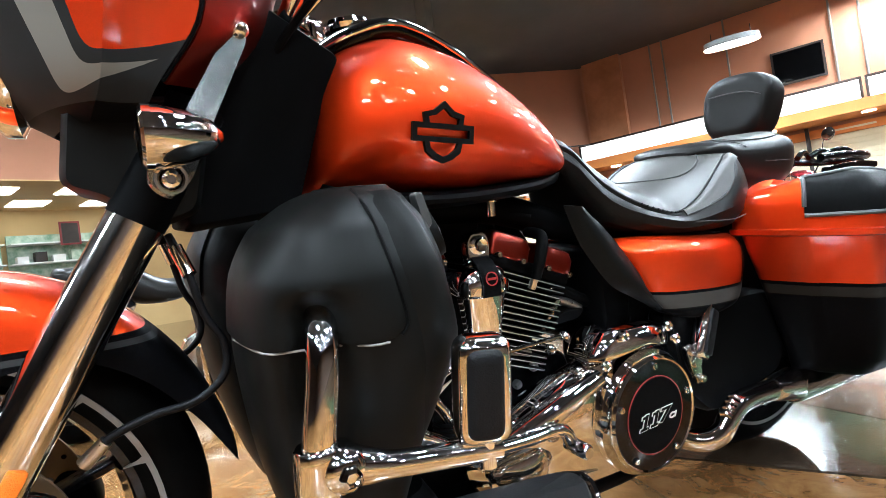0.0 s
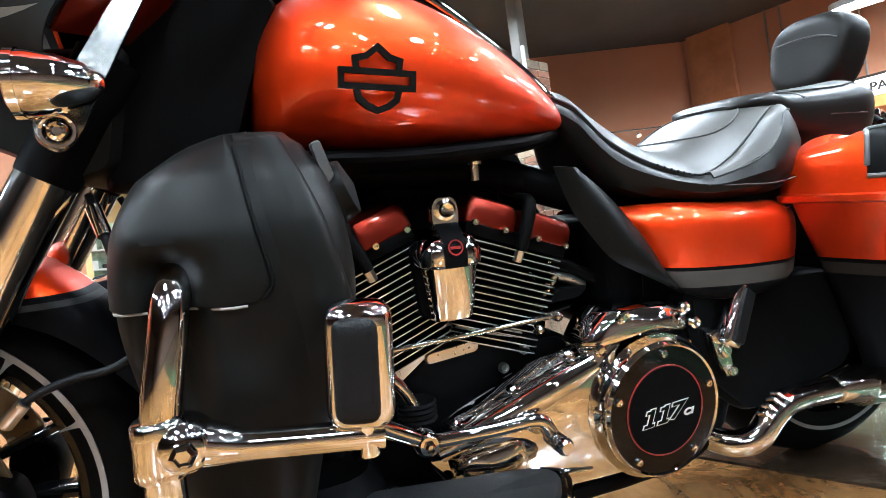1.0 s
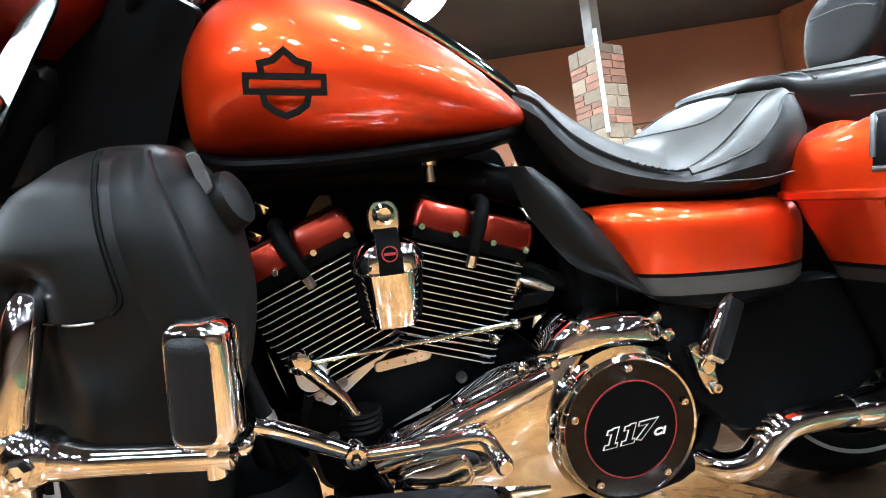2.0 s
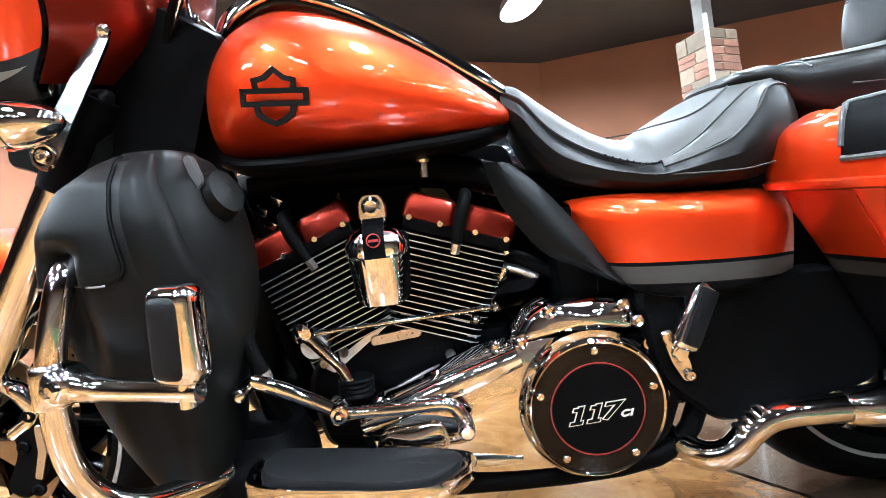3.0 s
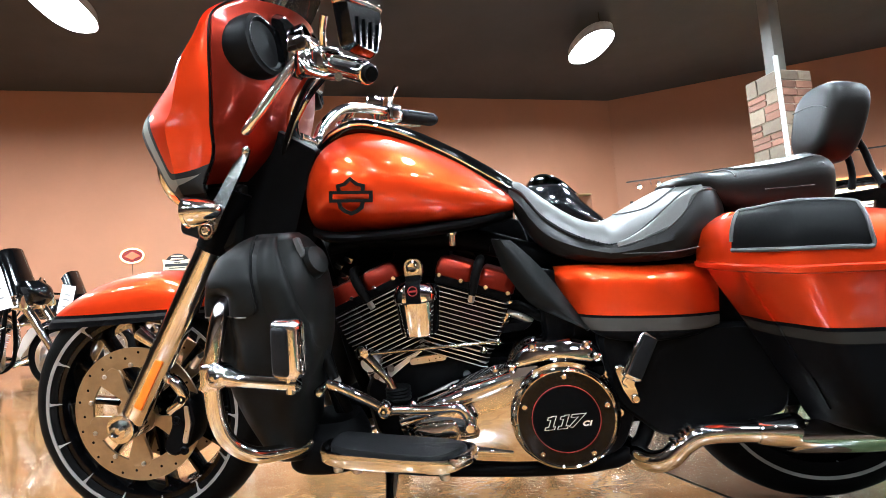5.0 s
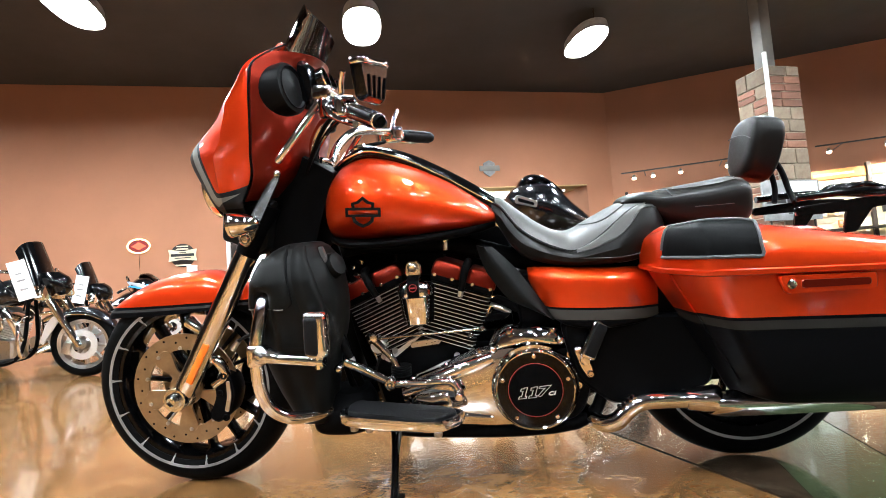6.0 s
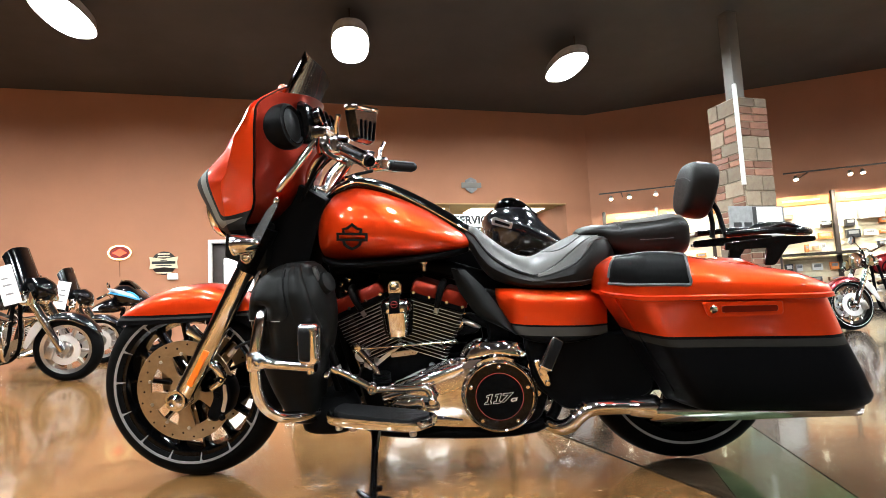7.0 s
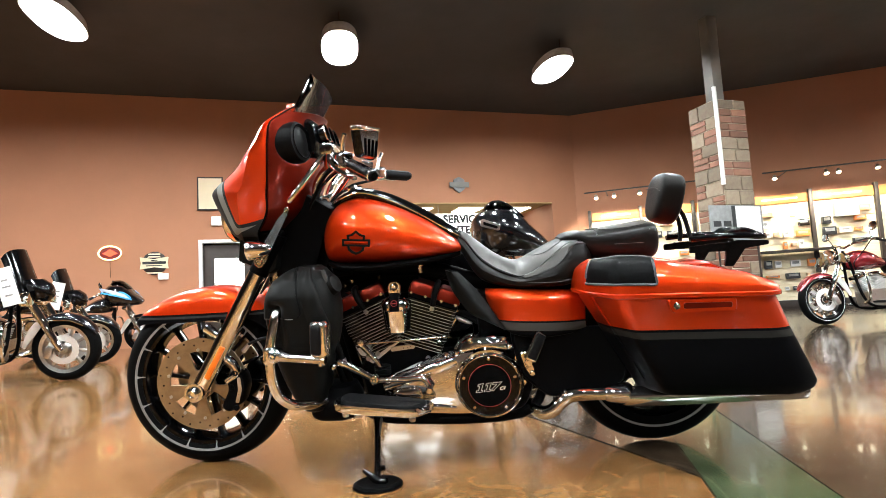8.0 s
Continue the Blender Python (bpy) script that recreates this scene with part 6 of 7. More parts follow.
# side stand
up = BIKE.matrix_basis.inverted()
PUCK = BIKE.matrix_basis @ Vector((0.673, -0.408, 0.0))
foot = up @ Vector((PUCK.x, PUCK.y, 0.018))
ST = bikepart("side_stand", tube([(0.635, -0.14, 0.19), (0.64, -0.17, 0.165), foot.lerp(Vector((0.64, -0.17, 0.165)), 0.5), foot], [0.016, 0.013, 0.011, 0.013], n=14), "gloss", "black side stand")
part("stand_spring", tube([(0.65, -0.15, 0.18), foot.lerp(Vector((0.64, -0.17, 0.165)), 0.55)], 0.006, n=8), "steel", ST)
part("stand_foot", tube([foot + Vector((-0.045, 0.01, 0.03)), foot, foot + Vector((0.03, -0.01, 0.0))], [0.006, 0.014, 0.010], n=10), "gloss", ST)
part("stand_stop", box(foot.lerp(Vector((0.64, -0.17, 0.165)), 0.2) + Vector((0.015, 0, 0)), (0.02, 0.014, 0.014), bevel=0.003), "gloss", ST)

puck = thing("stand_puck", pose(PUCK.x, PUCK.y, 0), "round black plastic puck under the side stand", "stand puck")
part("puck_disc", lathe([(0.076, 0.0), (0.079, 0.004), (0.077, 0.010), (0.066, 0.015), (0.054, 0.011), (0.0, 0.011)], pose(0, 0, 0), n=40), "black", puck)


# ---------------------------------------------------------------- other motorcycles of the showroom
def other_bike(m, label, paint, cover="fairing", tag=True, wheel_w=0.13, rim_mat="chrome", low=0.0, white_wall=False, trim=None, bars=True, tilt=-14, rise=0.0):
    """A parked motorcycle in its own frame: front axle over the origin, x to the rear."""
    root = thing("motorcycle", m, label, "motorcycle", "motorcycles on show")

    def p(name, bm, mat, lab="", parent=None, angle=38):
        return part(name, bm, mat, parent or root, lab, angle)

    for name, x, r, w, rim in (("front_wheel", 0.0, 0.318, wheel_w, 0.235), ("rear_wheel", 1.63, 0.322, 0.17, 0.22)):
        c = pose(x, 0, r, 90)
        hub = p(name, lathe([(0.04, -0.07), (0.055, -0.05), (0.055, 0.05), (0.04, 0.07)], c, n=20), rim_mat)
        prof = [(r - w * 0.43 + w * 0.43 * math.cos(radians(a)), w / 2 * math.sin(radians(a))) for a in range(-115, 116, 23)]
        p("tyre", lathe(prof + [(rim, w * 0.3), (rim, -w * 0.3)], c, n=44, closed=True), "rubber", "", hub)
        if white_wall:
            for s in (-1, 1):
                p("white_wall", lathe([(rim + 0.012, s * w * 0.40), (rim + 0.035, s * w * 0.485), (rim + 0.037, s * w * 0.50), (rim + 0.010, s * w * 0.42)], c, n=40, closed=True), "paper", "white tyre wall", hub)
        p("rim", lathe([(rim - 0.03, -0.045), (rim + 0.008, -0.055), (rim + 0.008, 0.055), (rim - 0.03, 0.045), (rim - 0.035, 0)], c, n=40, closed=True), rim_mat, "", hub)
        sp = None
        for k in range(9):
            if sp is None:
                sp = p("spoke", box((rim * 0.55, 0, 0), (rim * 0.9, 0.05, 0.03), bevel=0.012), rim_mat, "", hub)
                q = sp
            else:
                q = new("spoke", sp.data)
                q.parent = hub
            q.matrix_basis = pose(x, 0, r, 0, 40 * k + 10, 0)
        for s in (-1, 1):
            p("brake_disc", lathe([(0.085, s * 0.075), (0.145, s * 0.075), (0.145, s * 0.081), (0.085, s * 0.081)], c, n=36, closed=True), "alu", "", hub)
    grid = []
    for x, top, hw, lo in spline([(-0.30, 0.46, 0.03, 0.44), (-0.26, 0.53, 0.07, 0.49), (-0.15, 0.63, 0.09, 0.57), (0.0, 0.675, 0.095, 0.60), (0.15, 0.645, 0.095, 0.575), (0.27, 0.55, 0.09, 0.46), (0.335, 0.43, 0.085, 0.34)], 4):
        grid.append([(x, -hw * sgnpow(math.cos(math.pi * k / 14), 0.6), lo + (top - lo) * abs(math.sin(math.pi * k / 14)) ** 0.75) for k in range(15)])
    ff = p("front_fender", shell(grid, 0.005), paint)
    for s in (-1, 1):
        p("fender_tip", slab([(0.15, 0.595), (0.23, 0.605), (0.30, 0.52), (0.36, 0.37), (0.335, 0.34), (0.275, 0.42)], s * 0.104, s * 0.090, r=0.015, bevel=0.004), "alu", "bright fender tip", ff)
        p("fender_rail", tube([(-0.20, s * 0.096, 0.545), (-0.08, s * 0.104, 0.60), (0.05, s * 0.106, 0.615), (0.15, s * 0.105, 0.597)], 0.006, n=8), "chrome", "chrome fender rail", ff)
    for s in (-1, 1):
        a, b = Vector((0.0, s * 0.11, 0.31)), Vector((0.33, s * 0.11, 0.93))
        leg = p("fork_leg", tube([a, a.lerp(b, 0.1), a.lerp(b, 0.5), a.lerp(b, 0.55), b], [0.03, 0.036, 0.035, 0.028, 0.028], n=14, sub=2), "chrome", "chrome fork leg")
        p("caliper", box((0.12, s * 0.10, 0.30), (0.07, 0.05, 0.12), (0, -20, 0), 0.015), "steel", "", leg)
        p("crash_bar", tube([(0.47, s * 0.08, 0.62), (0.42, s * 0.27, 0.60), (0.40, s * 0.34, 0.45), (0.42, s * 0.30, 0.30), (0.52, s * 0.1, 0.24)], 0.016, n=12), "chrome", "chrome crash bar")
        p("exhaust", tube([(0.85, s * 0.16, 0.30), (1.1, s * 0.2, 0.2), (1.4, s * 0.22, 0.22), (1.45, s * 0.22, 0.225), (2.05, s * 0.23, 0.23)], [0.025, 0.025, 0.028, 0.043, 0.045], n=16), "chrome", "chrome exhaust")
        p("turn_signal", lathe([(0.03, -0.04), (0.034, -0.02), (0.02, 0.03), (0.0, 0.04)], pose(0.25, s * 0.24, 0.80, 0, 90, 0), n=16), "chrome")
        p("frame_tube", tube([(0.45, s * 0.05, 0.8), (0.52, s * 0.11, 0.3), (0.75, s * 0.12, 0.18), (1.25, s * 0.12, 0.2)], 0.018, n=10), "black")
        if cover != "cruiser":
            rings = []
            for z, x0, x1, yo in ((0.27, 1.5, 2.02, 0.33), (0.30, 1.46, 2.04, 0.35), (0.5, 1.40, 1.98, 0.38), (0.62, 1.34, 1.94, 0.39), (0.68, 1.38, 1.86, 0.36), (0.71, 1.45, 1.7, 0.30)):
                rings.append([(v.x, s * v.y, z) for v in roundpoly([Vector((x0, 0.15)), Vector((x0 + 0.12, yo)), Vector((x1 - 0.05, yo)), Vector((x1, 0.15))], 0.05, 4)])
            p("saddlebag", loft(rings), paint)
    p("fuel_tank", hull([(x, zb - low * 0.06, zt - low * 0.06, hw, w) for x, zb, zt, hw, w in TANK], n=28, sub=3, e=2.2), paint)
    p("seat", hull(SEAT, n=24, sub=3, e=2.7), "leather")
    p("pillion_seat", hull(PILL, n=20, sub=3, e=3), "leather")
    p("engine", slab([(0.60, 0.2), (0.58, 0.42), (0.95, 0.42), (1.12, 0.36), (1.10, 0.18)], -0.13, 0.13, r=0.04, bevel=0.02), "steel", "metal engine block")
    for x, a in ((0.66, -22), (0.79, 22)):
        base = pose(x, 0, 0.40, 0, a, 0)
        for k in range(8):
            bm = box((0, 0, 0.02 + 0.022 * k), (0.17, 0.17, 0.008), bevel=0.002)
            bm.transform(base)
            p("fin", bm, "alu" if trim is None else "black")
        bm = box((0, 0, 0.225), (0.17, 0.15, 0.05), bevel=0.015)
        bm.transform(base)
        p("rocker_box", bm, "chrome")
    p("air_cleaner", lathe([(0.085, 0), (0.088, 0.03), (0.07, 0.05), (0, 0.055)], pose(0.73, 0.11, 0.56, -90), n=24), "chrome")
    p("derby_cover", lathe([(0.11, 0), (0.11, 0.05), (0.09, 0.06), (0, 0.06)], pose(1.03, -0.12, 0.29, 90), n=24), "chrome")
    p("rear_fender", shell([[(x, 0.10 * math.cos(a), z + 0.05 * math.sin(a)) for a in [math.pi * k / 8 for k in range(9)]] for x, z in spline([(1.35, 0.62), (1.60, 0.665), (1.78, 0.64), (1.92, 0.56), (2.0, 0.42)], 3)], 0.005), paint)
    if bars:
        p("handlebar", tube([(0.70, -0.42, 1.0), (0.60, -0.33, 1.06), (0.50, -0.14, 1.04), (0.45, 0, 0.99), (0.50, 0.14, 1.04), (0.60, 0.33, 1.06), (0.70, 0.42, 1.0)], 0.015, n=12), "chrome")
    for s in (-1, 1) if bars else ():
        p("grip", tube([(0.62, s * 0.345, 1.05), (0.72, s * 0.435, 0.99)], 0.021, n=12), "pad")
        p("switch_housing", box((0.60, s * 0.33, 1.06), (0.06, 0.06, 0.05), (0, 0, 40 * s), 0.012), "chrome")
        p("mirror_stem", tube([(0.58, s * 0.31, 1.07), (0.56, s * 0.34, 1.15), (0.56, s * 0.38, 1.19)], 0.006, n=8), "chrome")
        p("mirror", lathe([(0.055, -0.01), (0.06, 0), (0.05, 0.014), (0.0, 0.02)], pose(0.56, s * 0.40, 1.21, 0, -80, 0), n=20), "chrome")
        p("cable", tube([(0.60, s * 0.3, 1.05), (0.50, s * 0.24, 0.90), (0.44, s * 0.14, 0.78), (0.48, s * 0.1, 0.68)], 0.007, n=8), "rubber")
        p("floorboard", box((0.68, s * 0.27, 0.24), (0.32, 0.11, 0.025), (0, 3, 0), 0.01), "pad")
    if cover == "fairing":
        grid = [[(x, y, z + 0.08) for x, y, z in fair_row(*row)] for row in spline(FAIR, 3)]
        f = p("fairing", shell(grid, 0.006), paint)
        p("dash", slab([(0.36, 1.0), (0.44, 1.02), (0.46, 1.28), (0.38, 1.34)], -0.23, 0.23, r=0.02, bevel=0.02), "black", "", f)
        p("headlight", lathe([(0.09, 0.0), (0.10, 0.012), (0.06, 0.035), (0, 0.04)], pose(0.12, 0, 1.015, 0, -90, 0), n=24), "chrome", "", f)
        for s in (-1, 1):
            p("lower_fairing", loft([[lower_point(0.25 + 0.4849 * i / 14, 2 * math.pi * k / 24, 0, s) for k in range(24)] for i in range(15)]), "gloss", "black lower fairing")
        sg = []
        for i in range(6):
            t = i / 5
            sg.append([(0.385 + 0.06 * t + 0.1 * (1 - math.cos(u)), 0.24 * (1 - 0.3 * t**3) * math.sin(u) / 0.9, 1.36 + 0.12 * t) for u in [(-1.1 + 2.2 * k / 12) for k in range(13)]])
        p("windscreen", shell(sg, 0.004), "smoke", "dark smoked windscreen", f)
    elif cover == "sharknose":
        f = p("fairing", stack([(z + rise, *w) for z, *w in [(0.84, 0.02, 0.52, -0.2, 0.2), (0.90, -0.02, 0.57, -0.29, 0.29), (0.97, 0.03, 0.59, -0.335, 0.335), (1.06, 0.13, 0.60, -0.345, 0.345), (1.13, 0.19, 0.58, -0.315, 0.315), (1.185, 0.25, 0.53, -0.25, 0.25), (1.21, 0.32, 0.47, -0.15, 0.15)]], n=32, e=2.3), paint)
        for s in (-1, 1):
            vent = p("side_vent", slab([(x, z + rise) for x, z in [(0.42, 1.035), (0.55, 1.075), (0.55, 1.12), (0.53, 1.125), (0.41, 1.075)]], s * 0.352, s * 0.300, r=0.012, bevel=0.003), "steel", "grey framed side vent", f)
            part("vent_slot", slab([(x, z + rise) for x, z in [(0.435, 1.05), (0.535, 1.083), (0.535, 1.107), (0.43, 1.068)]], s * 0.354, s * 0.34, r=0.008, bevel=0.001), "black", vent)
            p("fairing_light", lathe([(0.03, 0.0), (0.032, 0.01), (0.0, 0.02)], pose(0.10, s * 0.20, 0.92, 0, -90, 0), n=16), "chrome", "", f)
        p("windscreen", stack([(z + rise, *w) for z, *w in [(1.13, 0.17, 0.52, -0.24, 0.24), (1.20, 0.24, 0.50, -0.20, 0.20), (1.25, 0.30, 0.47, -0.15, 0.15), (1.275, 0.35, 0.43, -0.08, 0.08)]], n=20), "smoke", "dark smoked windscreen", f)
    elif cover == "shield":
        sg = []
        for i in range(8):
            t = i / 7
            sg.append([(0.27 + 0.12 * t + 0.08 * (1 - math.cos(u)), 0.23 * math.sin(u), 0.90 + 0.42 * t * (1 - 0.12 * abs(u) ** 3)) for u in [(-1.2 + 2.4 * k / 12) for k in range(13)]])
        p("wind_deflector", shell(sg, 0.006), "gloss", "tall gloss black shield")
        p("headlight", lathe([(0.09, -0.1), (0.10, 0.0), (0.10, 0.02), (0.05, 0.04), (0, 0.045)], pose(0.20, 0, 0.86, 0, -90, 0), n=24), "chrome")
        p("nacelle", stack([(0.80, 0.14, 0.34, -0.08, 0.08), (0.86, 0.10, 0.38, -0.12, 0.12), (0.95, 0.12, 0.40, -0.13, 0.13), (1.02, 0.20, 0.40, -0.10, 0.10)], n=24), "gloss", "gloss black headlight nacelle")
        for s in (-1, 1):
            p("spot_lamp", lathe([(0.03, -0.09), (0.06, -0.04), (0.068, 0.0), (0.06, 0.015), (0.0, 0.02)], pose(0.22, s * 0.19, 0.84, 0, -90, 0), n=20), "chrome", "chrome spot lamp")
            p("fork_shroud", tube([(0.13, s * 0.11, 0.56), (0.31, s * 0.11, 0.90)], 0.040, n=14), "chrome", "chrome fork cover")
            p("lower_leg", tube([(0.50, s * 0.14, 0.40), (0.54, s * 0.20, 0.62), (0.60, s * 0.17, 0.70)], 0.03, n=10), "chrome", "chrome heat shield")
    else:
        p("headlight", lathe([(0.04, -0.13), (0.09, -0.06), (0.105, 0.0), (0.105, 0.025), (0.09, 0.03), (0.0, 0.04)], pose(0.22, 0, 0.87, 0, -90, 0), n=28), "chrome", "chrome headlight")
        for s in (-1, 1):
            p("spot_lamp", lathe([(0.03, -0.09), (0.06, -0.04), (0.07, 0.0), (0.06, 0.015), (0.0, 0.02)], pose(0.24, s * 0.19, 0.84, 0, -90, 0), n=20), "chrome", "chrome spot lamp")
    if trim is not None:
        for s in (-1, 1):
            p("fairing_stripe", slab([(0.12, 0.955), (0.30, 1.03), (0.56, 1.10), (0.60, 1.17), (0.40, 1.12), (0.22, 1.06)], s * 0.325, s * 0.352, r=0.02, bevel=0.004), P_WHITE, "white fairing wedge")
            p("fairing_line", tube([(0.56, s * 0.354, 1.085), (0.30, s * 0.354, 1.015), (0.11, s * 0.340, 0.95), (0.20, s * 0.345, 1.055), (0.30, s * 0.345, 1.09)], 0.014, n=8, sub=2), trim, "bright blue line")
            p("tank_panel", slab([(0.62, 0.80), (0.95, 0.76), (0.80, 0.86), (0.66, 0.90)], s * 0.165, s * 0.185, r=0.02, bevel=0.004), P_WHITE, "white tank panel")
    if tag:
        tg = p("price_tag", box((0.34, 0.32, 0.97), (0.15, 0.006, 0.36), (0, tilt, 8), 0.002), "paper", "white hanging price tag")
        for k, (z, w) in enumerate(((1.0, 0.05), (0.94, 0.07), (0.86, 0.06))):
            p("tag_bar", box((0.34 + (1 - k) * 0.085 * math.sin(radians(tilt)), 0.3245, z + 0.03), (w, 0.003, 0.014), (0, tilt, 8)), "tag_grey", "", tg)
    return root


P_BLACK = surface("deep_black_paint", (0.003, 0.003, 0.004), rough=0.16, coat=0.6, var=0.2, scale=4)
P_RED = surface("dark_red_metallic_paint", (0.20, 0.012, 0.015), rough=0.18, metal=0.4, coat=1.0, var=0.2, scale=4, flake=0.4)
P_WHITE = surface("white_blue_paint", (0.62, 0.68, 0.75), rough=0.2, coat=1.0, var=0.05, scale=4)
P_CYAN = surface("bright_blue_stripe", (0.05, 0.35, 0.75), rough=0.3, var=0.1)
other_bike(pose(-2.88, 3.56, 0, -6, 0, 188), "black touring motorcycle with a hanging white price tag", P_BLACK, "shield", tilt=13, rim_mat="steel")
other_bike(pose(-3.92, 5.75, 0, -6, 0, 190), "black motorcycle with chrome fork and white price tag", P_BLACK, "shield", rim_mat="steel")
other_bike(pose(-4.45, 8.0, 0, -6, 0, 196), "black motorcycle with a white and blue striped fairing", P_BLACK, "sharknose", False, trim=P_CYAN, rim_mat="gloss")
other_bike(pose(5.85, 5.25, 0, -5, 0, 6), "dark red cruiser with white wall tyres and much chrome", P_RED, "cruiser", False, white_wall=True, low=0.5)
other_bike(pose(5.3, 1.75, 0, -5, 0, -8), "dark red cruiser with chrome handlebar beside the shelves", P_RED, "cruiser", False, white_wall=True)
other_bike(pose(1.73, 2.36, 0, -6, 0, 182), "gloss black touring motorcycle parked behind", P_BLACK, "sharknose", False, bars=False, rise=0.06)


# ---------------------------------------------------------------- brick pillar
STONE = surface("grey_green_stone", (0.25, 0.205, 0.14), rough=0.85, other=(0.19, 0.135, 0.095), scale=9, bump=0.5, bump_scale=40)
BRICK = surface("red_brick", (0.25, 0.125, 0.08), rough=0.85, other=(0.20, 0.095, 0.06), scale=12, bump=0.45, bump_scale=60)
for mt in (STONE, BRICK):
    nt = mt.node_tree
    bs = nt.nodes["Principled BSDF"]
    old = bs.inputs["Base Color"].links[0].from_socket
    info = nt.nodes.new("ShaderNodeObjectInfo")
    hsv = nt.nodes.new("ShaderNodeHueSaturation")
    nt.links.new(math_node(nt, "MULTIPLY_ADD", info.outputs["Random"], 0.6), hsv.inputs["Value"])
    hsv.inputs["Value"].links[0].from_node.inputs[2].default_value = 0.7
    nt.links.new(old, hsv.inputs["Color"])
    nt.links.new(hsv.outputs[0], bs.inputs["Base Color"])

PF = pose(5.77, 7.32, 0, 0, 0, math.degrees(math.atan2(-0.889, -0.456)) + 135)
PIL = thing("brick_pillar", PF, "square pillar faced with red brick and grey stone", "pillar")
part("pillar_core", box((0, 0, 1.835), (0.60, 0.60, 3.67), bevel=0.004), "grout", PIL, "pale mortar")
part("steel_post", box((0, 0, 4.95), (0.2, 0.2, 2.4), bevel=0.006), "post", PIL, "grey steel post above")
RNG = random.Random(4)
cache = {}
for face in range(4):
    z = 0.015
    turn = pose(0, 0, 0, 0, 0, 90 * face)
    row = 0
    while z < 3.65:
        h = 0.245 if RNG.random() < 0.6 else 0.20
        if 3.665 - z - h < 0.12:
            h = 3.665 - z
        first_w = (0.36, 0.22, 0.30)[row % 3]
        for x0, x1 in ((-0.305, -0.305 + first_w), (-0.305 + first_w, 0.305)):
            kind = RNG.random() < 0.5
            subs = [(z, z + h)] if kind else [(z, z + h / 2), (z + h / 2, z + h)]
            for a, b in subs:
                w, hh = round(x1 - x0 - 0.016, 3), round(b - a - 0.016, 3)
                key = (w, hh, kind)
                if key not in cache:
                    piece = part("stone" if kind else "brick", box((0, 0, 0), (w, 0.03, hh), bevel=0.006, seg=1), STONE if kind else BRICK, PIL)
                    cache[key] = piece.data
                else:
                    piece = new("stone" if kind else "brick", cache[key])
                    piece.parent = PIL
                piece.matrix_basis = turn @ pose((x0 + x1) / 2, -0.302 - RNG.random() * 0.006, (a + b) / 2)
        z += h
        row += 1
conduit = part("conduit", tube([(-0.335, -0.335, 2.22), (-0.335, -0.335, 3.86)], 0.035, n=12), "white", PIL, "white conduit down the corner")
for z in (2.7, 3.3):
    part("conduit_clip", box((-0.33, -0.33, z), (0.05, 0.05, 0.03), (0, 0, 45), 0.004), "post", PIL)
poster = thing("display_board", PF @ pose(-0.24, -0.42, 0), "white display board with motorcycle silhouettes against the pillar", "display board")
part("board", box((0, 0, 1.56), (1.06, 0.03, 0.60), bevel=0.004), "tag_grey", poster, "grey printed board")
part("board_sheet", box((0.24, -0.0165, 1.62), (0.5, 0.004, 0.44)), "paper", poster, "white printed sheet")
part("board_bar", box((-0.06, -0.018, 1.60), (0.07, 0.004, 0.5)), "ink", poster)
for x in (-0.40, -0.20):
    part("printed_shape", box((x, -0.0165, 1.56), (0.15, 0.003, 0.09), bevel=0.001), "ink", poster)
for x in (-0.4, 0.4):
    part("board_leg", tube([(x, 0.01, 0), (x, 0.01, 1.5)], 0.015, n=8), "bronze", poster)


# ---------------------------------------------------------------- parts display on the east wall
def display_bay(fr, x0, x1, group):
    w = x1 - x0
    bay = thing("display_bay", fr @ pose(x0, 0, 0) @ Matrix.Diagonal((1, 1, 0.94, 1)), "lit cream slatwall display bay with an orange header", "display shelf", group)
    part("back_panel", box((w / 2, -0.03, 1.37), (w, 0.04, 2.34)), "slat", bay, "cream slatwall panel")
    slat = None
    n = 16
    for k in range(n):
        z = 0.27 + 2.26 * (k + 0.5) / n
        if slat is None:
            slat = part("slat", box((w / 2, -0.057, 0), (w - 0.08, 0.016, 2.26 / n - 0.014), bevel=0.004, seg=1), "slat", bay)
            o = slat
        else:
            o = new("slat", slat.data)
            o.parent = bay
        o.matrix_basis = pose(0, 0, z)
    part("header_board", box((w / 2, -0.07, 2.66), (w - 0.05, 0.05, 0.22), bevel=0.006), "header", bay, "orange header board")
    part("header_print", box((w / 2, -0.098, 2.66), (w * 0.6, 0.004, 0.05)), "slat", bay, "pale line of writing")
    part("upright", box((w, -0.10, 1.42), (0.075, 0.14, 2.84), bevel=0.008), "bronze", bay, "dark upright post")
    part("plinth", box((w / 2, -0.16, 0.10), (w, 0.32, 0.2), bevel=0.006), "bronze", bay, "dark plinth")
    return bay


P_CARD = surface("brown_card", (0.45, 0.30, 0.16), rough=0.8)
P_DARK = surface("black_parts", (0.02, 0.02, 0.022), rough=0.4)
P_ORG = surface("orange_packaging", (0.7, 0.22, 0.04), rough=0.6)


def product(fr, x, z, w, h, d, mat, label):
    ob = thing("boxed_part", fr @ pose(x, -0.07 - d / 2, z), label, "product box", "parts on the wall display")
    part("carton", box((0, 0, 0), (w, d, h), bevel=0.006), mat, ob)
    part("carton_label", box((0, -d / 2 - 0.002, h * 0.12), (w * 0.7, 0.004, h * 0.4)), "tag_grey" if mat != P_DARK else "steel", ob)
    return ob


